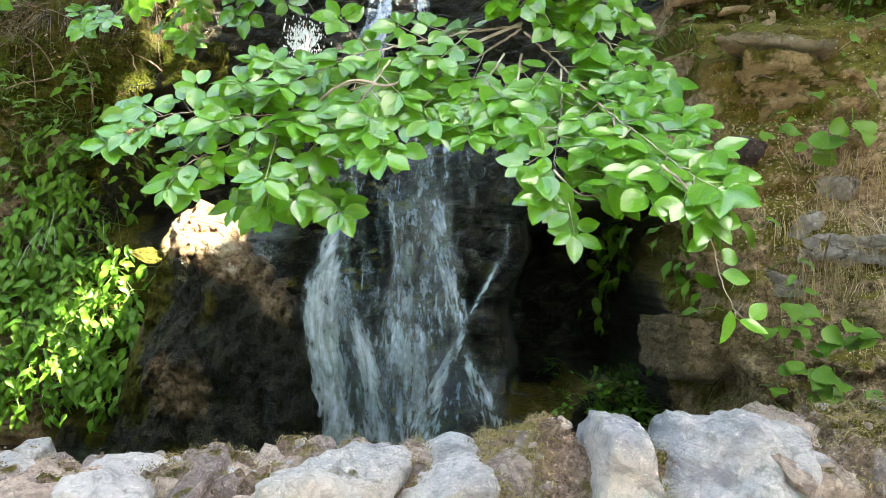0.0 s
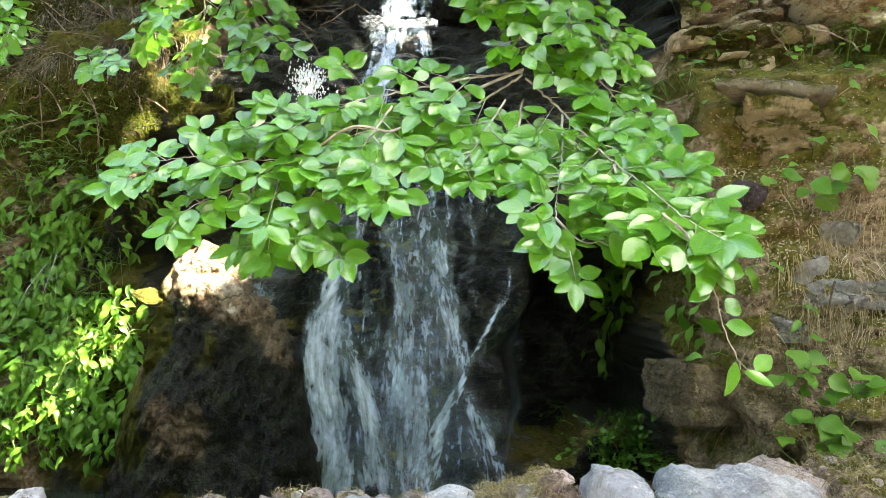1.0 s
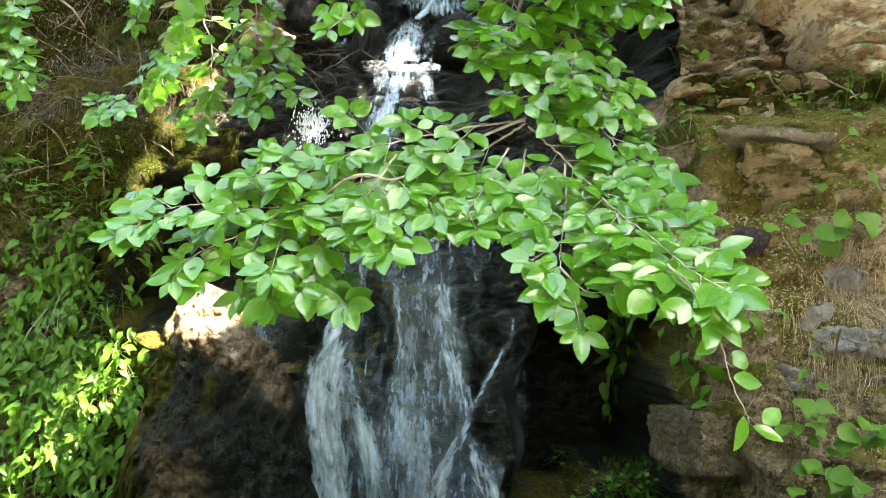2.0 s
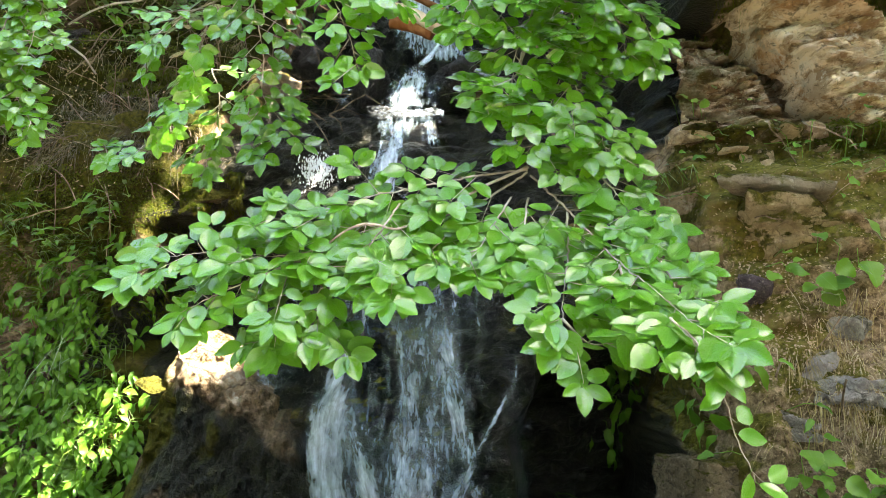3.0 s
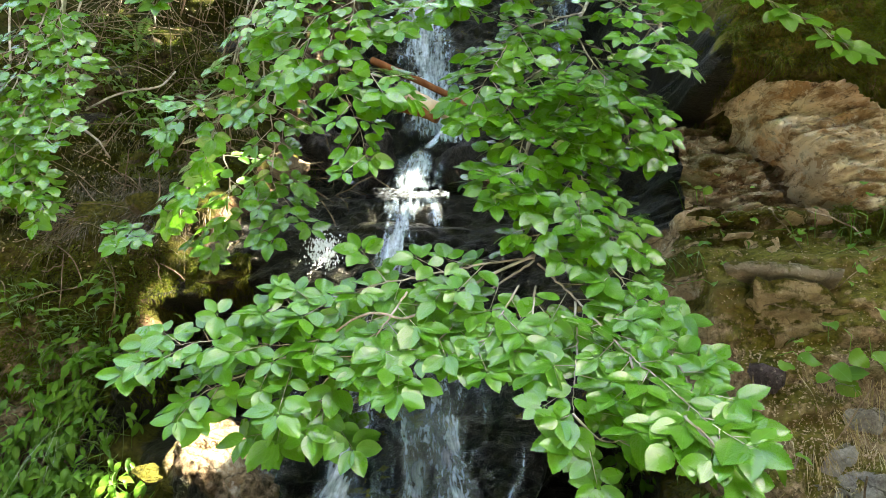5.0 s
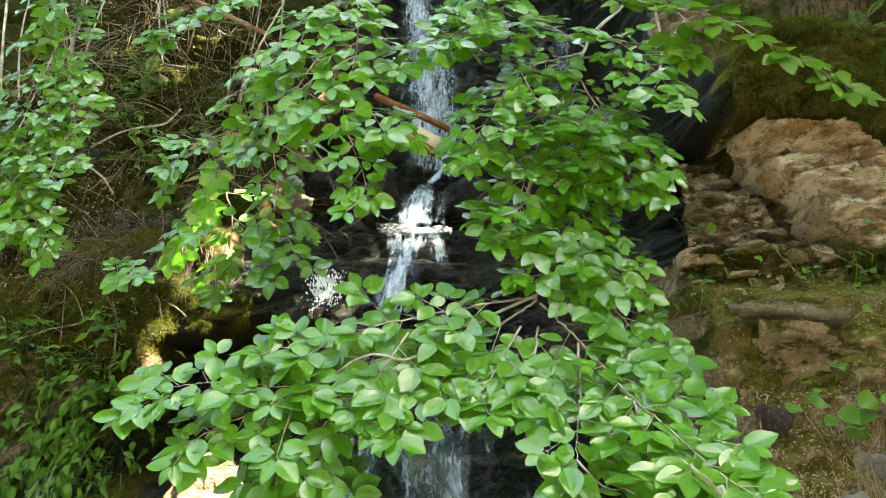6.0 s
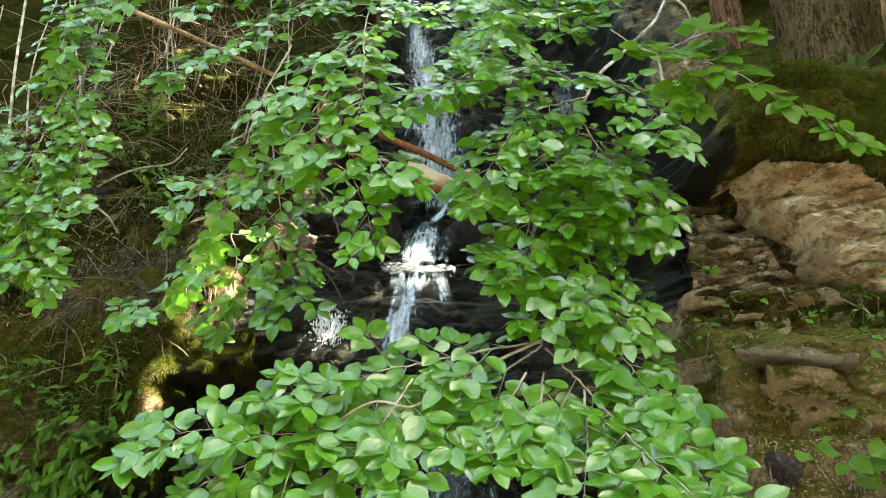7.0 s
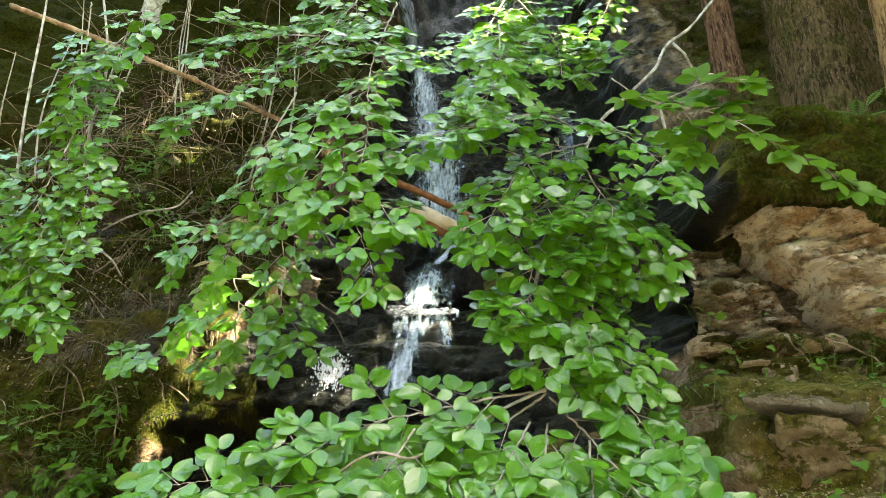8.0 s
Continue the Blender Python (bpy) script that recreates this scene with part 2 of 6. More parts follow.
    spark = n.node("TexVoronoi", {"feature": "F1"}, Vector=co, Scale=120.0).outputs[0]
    h = n.math("ADD", n.math("MULTIPLY", fine, 0.7), n.math("MULTIPLY", grit, 0.5))
    h = n.math("ADD", h, n.math("MULTIPLY", n.math("MULTIPLY", spark, dull), 0.8))
    nor = n.bump(h, 0.9, 0.014)
    nor = n.bump(mid, 0.6, 0.03, nor)
    bare = n.math("MULTIPLY", n.math("SUBTRACT", 1.0, is_soil), n.math("SUBTRACT", 1.0, n.math("MULTIPLY", is_wet, 0.6)))
    nor = n.bump(rag, bare, 0.05, nor)
    nor = n.bump(n.math("ADD", block, n.ramp(seam, 0.0, 0.08)), bare, 0.03, nor)
    nor = n.bump(n.ramp(crack, 0.0, 0.04), n.math("MULTIPLY", n.math("SUBTRACT", 1.0, is_soil), n.math("SUBTRACT", 0.35, n.math("MULTIPLY", is_wet, 0.3))), 0.02, nor)
    return n.surface(n.bsdf(Base_Color=col, Roughness=rough, Specular_IOR_Level=n.ramp(dull, 0, 1, 0.08, 0.24), Normal=nor))


def stone_material(name, a, b, spots, moss=0.0, scale=6.0, rough=0.85, wet=0.0, cracks=0.8, ragged=0.55):
    n = Nodes(name)
    co = n.coords()
    rnd = n.node("ObjectInfo").outputs["Random"]
    shifted = n.node("VectorMath", {"operation": "ADD"}, i0=co, i1=n.node("CombineXYZ", i0=n.math("MULTIPLY", rnd, 9.0), i1=rnd, i2=rnd))
    co = shifted.outputs[0]
    mid = n.noise(co, scale, 7.0, 0.62, 0.5)
    fine = n.noise(co, scale * 8, 5.0, 0.65)
    vein = n.noise(n.mapped(co, (1, 1, 3)), scale * 0.6, 6.0, 0.6, 1.5)
    col = n.mix(n.ramp(mid, 0.3, 0.7), a, b)
    col = n.mix(n.ramp(fine, 0.56, 0.7, 0.0, 0.7), col, spots)
    rag = n.noise(co, scale * 4.5, 8.0, 0.75, 0.6)
    col = n.mix(n.ramp(rag, 0.38, 0.52, ragged, 0.0), col, tuple(0.4 * c for c in a))
    col = n.mix(n.ramp(vein, 0.56, 0.64, 0.0, 0.5), col, tuple(0.45 * c for c in a))
    bent = n.node("VectorMath", {"operation": "ADD"}, i0=co, i1=n.node("VectorMath", {"operation": "SCALE"}, i0=n.node("TexNoise", Vector=co, Scale=scale * 1.3, Detail=5.0).outputs[1], Scale=0.25))
    split = n.node("TexVoronoi", {"feature": "DISTANCE_TO_EDGE"}, Vector=n.mapped(bent, (1.0, 1.0, 2.4)), Scale=scale * 0.9).outputs[0]
    line = n.math("MULTIPLY", n.ramp(split, 0.035, 0.0), n.ramp(mid, 0.38, 0.56, 0.0, cracks))
    col = n.mix(line, col, tuple(0.2 * c for c in a))
    tilt = n.node("SeparateXYZ", i0=n.node("NewGeometry").outputs["Normal"]).outputs[2]
    lie = n.math("ADD", n.math("MULTIPLY", n.noise(co, 9.0, 6.0, 0.65), 1.6), n.math("MULTIPLY", tilt, 0.35))
    m = n.ramp(lie, 1.5 - moss, 1.62 - moss)
    green = n.mix(n.ramp(fine, 0.3, 0.7), (0.025, 0.027, 0.006), (0.15, 0.14, 0.026))
    col = n.mix(m, col, green)
    r = n.mix(m, (rough, rough, rough), (0.95, 0.95, 0.95))
    h = n.math("ADD", fine, n.math("MULTIPLY", n.noise(co, scale * 25, 3.0), 0.5))
    nor = n.bump(rag, 1.6 * ragged, 0.035, n.bump(h, 1.0, 0.02))
    return n.surface(n.bsdf(Base_Color=col, Roughness=r, Specular_IOR_Level=0.12 + 0.5 * wet, Normal=n.bump(n.math("SUBTRACT", mid, line), 0.7, 0.03, nor)))


BANK = bank_material()
WARMSTONE = stone_material("warm_limestone", (0.32, 0.26, 0.245), (0.6, 0.52, 0.48), (0.76, 0.7, 0.65), moss=0.2, scale=7.0, cracks=0.3, ragged=0.5)
LIMESTONE = stone_material("pale_limestone", (0.31, 0.33, 0.385), (0.6, 0.61, 0.64), (0.78, 0.76, 0.73), moss=0.12, scale=6.0, cracks=0.2, ragged=0.45)
RUBBLE = stone_material("rubble_stone", (0.18, 0.15, 0.155), (0.44, 0.39, 0.4), (0.74, 0.69, 0.7), moss=0.28, scale=9.0, cracks=0.4, ragged=0.55)
BROWNSTONE = stone_material("brown_bedrock", (0.27, 0.18, 0.1), (0.58, 0.44, 0.29), (0.7, 0.63, 0.5), moss=0.42, scale=5.0)
GREYSTONE = stone_material("grey_bedrock", (0.23, 0.22, 0.215), (0.44, 0.42, 0.4), (0.6, 0.57, 0.54), moss=0.4, scale=5.0)
WETSTONE = stone_material("wet_boulder", (0.005, 0.004, 0.003), (0.018, 0.013, 0.009), (0.04, 0.025, 0.013), moss=0.62, scale=5.0, rough=0.35, wet=0.6)
PURPLESTONE = stone_material("dark_mottled_stone", (0.055, 0.045, 0.052), (0.16, 0.125, 0.135), (0.6, 0.52, 0.44), moss=0.3, scale=9.0, rough=0.6)
OCHRE = stone_material("ochre_bedrock", (0.42, 0.29, 0.17), (0.74, 0.59, 0.42), (0.8, 0.76, 0.66), moss=0.25, scale=5.0)
DARKBROWN = stone_material("dark_brown_block", (0.15, 0.115, 0.07), (0.34, 0.265, 0.175), (0.46, 0.39, 0.29), moss=0.45, scale=7.0)
PALEROCK = stone_material("pale_bare_rock", (0.22, 0.17, 0.11), (0.48, 0.41, 0.32), (0.6, 0.54, 0.45), moss=0.45, scale=8.0, cracks=0.5)
SMOOTHSTONE = stone_material("smooth_brown_stone", (0.17, 0.14, 0.095), (0.36, 0.31, 0.23), (0.5, 0.45, 0.37), moss=0.5, scale=4.0, cracks=0.3)
MOSSBROWN = stone_material("mossy_brown_bedrock", (0.26, 0.2, 0.11), (0.55, 0.44, 0.28), (0.6, 0.53, 0.38), moss=0.8, scale=6.0)
LEDGE = stone_material("wet_ledge_stone", (0.014, 0.011, 0.006), (0.05, 0.04, 0.018), (0.12, 0.1, 0.04), moss=0.45, scale=8.0, rough=0.4, wet=0.5)
MOSSSTONE = stone_material("mossy_stone", (0.1, 0.08, 0.05), (0.2, 0.16, 0.1), (0.2, 0.18, 0.1), moss=1.0, scale=6.0)


def water_material(name, blue=(0.76, 0.87, 1.0), fine=1.0, body=0.93):
    """White broken water: threads that thin out between the streams."""
    n = Nodes(name)
    uv = n.coords("UV")
    thread = n.noise(n.mapped(uv, (15.0 * fine, 3.0 * fine, 1)), 1.0, 3.0, 0.6, 0.8)
    drops = n.noise(n.mapped(uv, (46.0 * fine, 9.0 * fine, 1)), 1.0, 2.0, 0.5, 0.3)
    d = n.math("POWER", n.attr("flow"), 0.7)
    beads = n.noise(n.mapped(uv, (38.0 * fine, 22.0 * fine, 1)), 1.0, 3.0, 0.6, 0.6)
    f = n.math("ADD", n.math("MULTIPLY", thread, 0.4), n.math("ADD", n.math("MULTIPLY", drops, 0.3), n.math("MULTIPLY", beads, 0.3)))
    edge = n.math("SUBTRACT", 0.72, n.math("MULTIPLY", d, 0.36))
    cover = n.ramp(n.math("SUBTRACT", f, edge), -0.06, 0.22)
    cover = n.math("MULTIPLY", cover, n.ramp(d, 0.0, 0.15))
    foam = n.bsdf(Base_Color=n.mix(cover, (0.36, 0.52, 0.66), blue), Roughness=0.3, Specular_IOR_Level=0.5, Normal=n.bump(f, 0.5, 0.02))
    lit = n.node("BsdfTranslucent", Color=blue)
    white = n.node("MixShader", i0=0.2, i1=foam, i2=lit)
    clear = n.node("BsdfTransparent")
    return n.surface(n.node("MixShader", i0=n.math("MULTIPLY", cover, body), i1=clear, i2=white))


WATER = water_material("falling_water")
FILM = water_material("trickling_water", fine=6.0, body=0.6)
POOL = Nodes("pool_water")
POOLMAT = POOL.surface(POOL.bsdf(Base_Color=(0.02, 0.025, 0.02), Roughness=0.06, Specular_IOR_Level=0.6, Normal=POOL.bump(POOL.noise(POOL.coords(), 14.0, 4.0), 0.5, 0.03)))

# ---- the gully ----
GULLY_Z = [-0.4, 0.9, 1.9, 2.15, 2.45, 2.70, 2.80, 3.02, 3.14, 3.46, 3.62, 5.6, 5.9, 9.2, 9.8, 10.6, 14.0]
GULLY_Y = [2.75, 2.90, 3.0, 3.12, 3.38, 3.5, 3.85, 3.95, 4.3, 4.5, 5.2, 5.7, 6.1, 7.3, 8.5, 12.0, 60.0]
RIGHT_Z = [-0.4, 1.0, 1.5, 1.9, 2.1, 2.28, 2.38, 2.85, 3.0, 3.08, 3.3, 3.6, 3.8, 4.2, 5.0, 9.2, 9.8, 10.6, 14.0]
RIGHT_Y = [1.95, 2.12, 2.24, 2.33, 2.36, 2.46, 2.64, 2.80, 2.84, 2.70, 2.64, 2.74, 3.05, 3.7, 4.2, 6.4, 8.0, 12.0, 60.0]
LEFT_Z = [-0.4, 0.9, 1.4, 2.2, 2.5, 3.3, 4.2, 5.0, 9.2, 9.8, 10.6, 14.0]
LEFT_Y = [3.0, 3.1, 3.2, 3.28, 3.42, 3.86, 4.25, 4.6, 6.4, 8.0, 12.0, 60.0]


def gully_side(z):
    """Where the gully's floor meets its left and right banks."""
    left = np.interp(z, [0.8, 1.5, 1.75, 2.3, 2.6, 3.0, 3.5, 5.0, 8.0], [-0.9, -1.15, -1.5, -1.5, -1.25, -1.2, -1.15, -0.9, -0.7])
    right = np.interp(z, [0.8, 1.3, 2.0, 2.4, 3.0, 3.5, 5.0, 8.0], [0.98, 0.95, 0.86, 0.9, 1.02, 1.1, 1.2, 1.3])
    return left, right


def in_cleft(x, z):
    """1 within the cleft of the right-hand crag."""
    off = np.abs(x - 1.22 - 0.56 * (3.1 - z) + 0.03 * np.sin(z * 23) + 0.02 * np.sin(z * 61))
    return (1 - smooth(0.1, 0.15, off)) * smooth(2.68, 2.78, z) * (1 - smooth(3.1, 3.2, z))


def bank_depth(x, z, rough=True):
    left, right = gully_side(z)
    p = np.stack([x, z, np.zeros_like(x)], 1)
    wob = fbm(p * 2.2, 3, seed=3) * 0.13
    wr = smooth(-0.09, 0.09, x + wob - right)
    wl = smooth(-0.14, 0.14, left - x - wob)
    y = np.interp(z, GULLY_Z, GULLY_Y)
    y = y * (1 - wr) + np.interp(z, RIGHT_Z, RIGHT_Y) * wr
    y = y * (1 - wl) + np.interp(z, LEFT_Z, LEFT_Y) * wl
    # the banks lean towards the viewer away from the water
    y = y - 0.18 * np.clip(x - 1.2, 0, 4) - 0.1 * np.clip(-1.9 - x, 0, 4)
    if rough:
        amp = 0.5 + 0.5 * smooth(0.5, 3.5, z)
        join = 1 - 0.85 * np.clip(4 * wr * (1 - wr) + 4 * wl * (1 - wl), 0, 1)
        y = y + fbm(p * 1.5, 4, seed=5) * 0.13 * amp
        lumps = fbm(p * np.array([5.0, 8.0, 1.0]), 5, 0.6, seed=8)
        y = y - wl * smooth(2.4, 2.8, z) * np.abs(fbm(p * np.array([2.2, 3.0, 1.0]), 3, seed=18)) * 0.16
        y = y - join * np.abs(lumps) * 0.09 + join * fbm(p * 24.0, 3, seed=9) * 0.012
        # beds of broken rock
        bed = z + 0.05 * x + fbm(p * 1.1, 2, seed=11) * 0.06
        k = np.floor(bed / 0.085)
        joint = np.floor(x / 0.23 + np.sin(k * 12.9898) * 43.7)
        step = np.abs(np.sin(k * 78.233 + joint * 37.719) * 437.585) % 1.0
        where = np.clip(wr * smooth(2.3, 2.6, z) * (1 - smooth(3.0, 3.1, z)) + 0.16 * (1 - wr) ** 3 * (1 - wl) ** 3, 0, 1)
        where = where * np.where(wr > 0.5, (2 * wr - 1) ** 3, 1.0)
        y = y + (step - 0.5) * 0.15 * where * join
        face = wr * smooth(2.25, 2.5, z) * (1 - smooth(3.0, 3.06, z))
        y = y + join * face * (0.11 * np.abs(fbm(p * np.array([3.2, 7.0, 1.0]), 4, 0.6, seed=14)) - 0.06 * np.abs(fbm(p * np.array([7.0, 20.0, 1.0]), 3, seed=15)) + 0.022 * fbm(p * 28.0, 2, seed=16))
        # black hollows under the mossy lip and beside the foot of the fall
        y = y + 0.5 * smooth(-1.56, -1.42, x + 0.5 * wob) * (1 - smooth(-0.8, -0.6, x)) * smooth(1.5, 1.7, z) * (1 - smooth(2.26, 2.34, z + wob))
        y = y + 0.5 * smooth(0.3, 0.42, x + wob) * (1 - smooth(0.86, 0.96, x + wob)) * (1 - smooth(1.5, 1.62, z + wob)) * smooth(0.7 + 0.14 * smooth(0.55, 0.65, x), 0.76 + 0.14 * smooth(0.55, 0.65, x), z)
        # the mossy brow above the crag bulges in cushions
        y = y - wr * smooth(3.0, 3.1, z) * (1 - smooth(4.2, 4.6, z)) * np.abs(fbm(p * 5.5, 4, 0.55, seed=19)) * 0.13
        # the bank lies back behind the bedded crag
        y = y + 0.3 * wr * smooth(2.54, 2.6, z) * (1 - smooth(3.14, 3.2, z + 0.3 * np.clip(x - 1.3, 0, 0.8)))
        # the cleft in the right-hand crag
        y = y + 0.8 * in_cleft(x, z)
    return y, wl, wr


def moss_field(x, z, y, wl, wr, slope):
    """How thickly moss grows, 0 to 1."""
    middle = (1 - wl) * (1 - wr)
    p = np.stack([x, z, y], 1)
    moss = 0.3 + 0.3 * smooth(0.3, 1.2, slope) + fbm(p * 1.3, 3, seed=21) * 0.35
    moss = moss - 0.5 * middle * (1 - smooth(0.5, 1.0, slope)) + 0.42 * wl * smooth(1.9, 2.3, z)
    moss += 0.5 * wr * np.exp(-((z - 3.3) / 0.25) ** 2) + 0.25 * wl * np.exp(-((z - 2.35) / 0.35) ** 2)
    moss += 0.5 * wr * np.exp(-((z - 2.47) / 0.1) ** 2 - ((x - 1.75) / 0.3) ** 2)
    moss += 0.45 * wr * np.exp(-((z - 1.62) / 0.26) ** 2 - ((x - 1.16) / 0.1) ** 2)
    moss += 0.45 * np.exp(-((x + 1.3) / 0.28) ** 2 - ((z - 1.2) / 0.35) ** 2)
    moss += 0.3 * wr * smooth(3.2, 3.5, z) + wr * smooth(1.85, 2.0, z) * (1 - smooth(2.45, 2.6, z)) * (0.02 + 0.3 * fbm(p * 4.0, 3, seed=22))
    moss -= 0.35 * wr * smooth(2.5, 2.6, z) * (1 - smooth(2.95, 3.05, z)) + 0.15 * wr * (1 - smooth(1.8, 2.0, z))
    # no moss in the cleft and beside it, so their painted shade stays dark
    moss -= 1.2 * in_cleft(x, z) + 0.5 * wr * smooth(2.5, 2.7, z) * (1 - smooth(3.3, 3.6, z)) * (1 - smooth(1.18, 1.32, x))
    moss -= 0.7 * wr * smooth(4.2, 4.6, z) * (1 - smooth(1.55, 1.8, x))  # bare wet rock beside the upper fall
    moss -= 0.5 * middle * smooth(2.2, 2.4, z) * (1 - smooth(3.3, 3.6, z))
    # moss cut from the right hollow so dark rock colour deepens its shade
    moss -= 0.9 * smooth(0.25, 0.35, x) * (1 - smooth(0.86, 0.96, x)) * (1 - smooth(1.5, 1.62, z)) * smooth(0.84, 0.9, z)
    moss -= 0.9 * smooth(0.0, 0.5, 4 * wr * (1 - wr)) * smooth(2.4, 2.7, z)  # the sheer side of the gully stays bare, its shade painted dark
    return moss


def build_bank():
    xs = np.concatenate([[-60, -30, -15, -9], np.arange(-6.5, -2.8, 0.06), np.arange(-2.8, 2.4, 0.0135), np.arange(2.4, 6.5, 0.06), [9, 15, 30, 60]])
    zs = np.concatenate([np.arange(-0.4, 0.6, 0.08), np.arange(0.6, 3.7, 0.0125), np.arange(3.7, 6.6, 0.025), np.arange(6.6, 9.8, 0.1), np.arange(9.8, 14.01, 0.42)])
    X, Z = np.meshgrid(xs, zs)
    x, z = X.ravel(), Z.ravel()
    y, wl, wr = bank_depth(x, z)
    nx, nz = len(xs), len(zs)
    i = np.arange((nz - 1) * nx).reshape(nz - 1, nx)[:, :-1].ravel()
    faces = np.stack([i, i + 1, i + nx + 1, i + nx], 1)
    me = bpy.data.meshes.new("gully_bank")
    # the steep joins between bank and gully are rough sideways
    q = np.stack([x * 0.4, y, z], 1)
    off = np.clip(4 * wr * (1 - wr), 0, 1) * (fbm(q * 4.0, 4, 0.6, seed=25) * 0.09 - np.abs(fbm(q * 9.0, 3, seed=26)) * 0.05)
    me.from_pydata(np.stack([x + off, y, z], 1).tolist(), [], faces.tolist())
    me.polygons.foreach_set("use_smooth", np.ones(len(faces), bool))
    p = np.stack([x, z, y], 1)
    middle = (1 - wl) * (1 - wr)
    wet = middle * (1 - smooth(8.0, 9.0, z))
    # beside the crag the near-black wet colour stands in for shade
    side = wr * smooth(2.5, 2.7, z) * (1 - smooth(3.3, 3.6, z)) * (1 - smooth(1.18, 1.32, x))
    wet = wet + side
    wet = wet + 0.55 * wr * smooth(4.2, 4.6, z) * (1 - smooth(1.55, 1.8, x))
    # the steep join gets that near-black too, as painted shadow
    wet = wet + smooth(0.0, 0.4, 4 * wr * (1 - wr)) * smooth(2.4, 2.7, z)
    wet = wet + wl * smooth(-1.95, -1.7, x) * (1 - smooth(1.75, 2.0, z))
    slope = np.gradient(y.reshape(nz, nx), zs, axis=0).ravel()
    moss = moss_field(x, z, y, wl, wr, slope)
    # likewise the left hollow: dark rock colour helps its shade read black
    moss -= 0.6 * smooth(-1.56, -1.42, x) * (1 - smooth(-0.8, -0.6, x)) * (1 - smooth(2.2, 2.3, z))
    # in_cleft lays the dark soil tone inside the cleft as painted shade
    soil = in_cleft(x, z) + wl * (0.55 + 0.2 * smooth(2.6, 3.2, z)) + wr * (0.78 - 0.2 * smooth(1.85, 2.05, z) - 0.56 * smooth(2.35, 2.62, z) + 0.7 * smooth(3.1, 3.3, z) - 0.6 * smooth(4.2, 4.6, z) * (1 - smooth(1.55, 1.8, x)))
    # the last mask darkens soil and moss for the shaded left slope, cleft and upper right
    for name, v in (("wet", wet), ("moss", moss), ("soil", soil), ("humus_shade", np.maximum(wl * (0.6 + 0.4 * smooth(2.5, 2.8, z)) + in_cleft(x, z), 0.6 * wr * smooth(3.45, 3.8, z)))):
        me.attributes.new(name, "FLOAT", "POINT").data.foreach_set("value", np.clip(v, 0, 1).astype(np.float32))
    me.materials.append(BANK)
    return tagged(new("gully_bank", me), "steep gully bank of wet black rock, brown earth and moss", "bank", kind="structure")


bank = build_bank()

# the ground on the viewer's side and the stream bed behind the wall
GROUND = Nodes("gravel_ground")
gco = GROUND.coords()
gcol = GROUND.mix(GROUND.ramp(GROUND.noise(gco, 30.0, 6.0, 0.65), 0.35, 0.65), (0.12, 0.1, 0.08), (0.3, 0.27, 0.23))
GROUND.surface(GROUND.bsdf(Base_Color=gcol, Roughness=0.95, Normal=GROUND.bump(GROUND.noise(gco, 90.0, 5.0), 0.8, 0.01)))
ground = new("ground", mesh_of("ground", [(-3000, -3000, 0), (3000, -3000, 0), (3000, 3000, 0), (-3000, 3000, 0)], [(0, 1, 2, 3)], GROUND.mat))
tagged(ground, "gravelly ground on the near side of the wall", "ground", kind="structure")


# ---- stones ----
def rock_mesh(name, size, seed, material, square=0.5, rough=0.16, beds=0.0, detail=4, facets=9):
    """A weathered stone of that size: square 0 is round, 1 a block."""
    bm = bmesh.new()
    bmesh.ops.create_icosphere(bm, subdivisions=detail, radius=1.0)
    co = np.array([v.co[:] for v in bm.verts])
    e = 1 - 0.4 * square
    ball = np.sign(co) * np.abs(co) ** e
    ball = ball / np.max(np.abs(ball), axis=0)
    w = 0.9 * max(0.0, (square - 0.6) / 0.4)
    co = ball * (1 - w) + w * co / np.max(np.abs(co), axis=1)[:, None]
    p = co * np.array(size) * 0.5
    s = min(size)
    rs = np.random.RandomState(seed)
    for _ in range(facets):  # broken faces
        d = rs.normal(size=3)
        d /= np.linalg.norm(d)
        reach = np.max(p @ d) * rs.uniform(0.55, 0.88)
        over = np.clip(p @ d - reach, 0, None)
        p = p - d * (over * 0.92)[:, None]
    n = co / np.linalg.norm(co, axis=1)[:, None]
    q = p / (s ** 0.5 * max(size) ** 0.5)
    s = s * 0.8
    d = fbm(q * 1.1, 3, seed=seed) * rough + fbm(q * 4.0, 5, 0.65, seed=seed + 1) * rough * 0.55
    d -= np.abs(fbm(q * 5.0, 3, 0.6, seed=seed + 6)) * rough * 0.7
    d -= np.clip(fbm(q * 2.3, 2, seed=seed + 2) - 0.3, 0, 1) * rough * 0.6
    if beds:
        k = np.floor((p[:, 2] / s + fbm(q, 2, seed=seed + 4) * 0.1) * 5)
        d += ((np.abs(np.sin(k * 12.9898 + seed) * 43758.5) % 1) - 0.5) * beds
    p = p + n * (d * s)[:, None]
    for v, c in zip(bm.verts, p):
        v.co = c
    for f in bm.faces:
        f.smooth = True
    me = bpy.data.meshes.new(name)
    bm.to_mesh(me)
    bm.free()
    me.materials.append(material)
    return me


def rock(name, at, size, seed, material, label, turn=(0, 0, 0), group="", **shape):
    ob = new(name, rock_mesh(name, size, seed, material, **shape))
    ob.matrix_world = pose(*at, *turn)
    return tagged(ob, label, "rock", group)


# the wall in front: a core and its stones
wall = tagged(new("stone_wall"), "dry stone parapet wall of pale limestone with moss and dead leaves on top", "wall", kind="structure")
wall.location = (0, 1.42, 0)


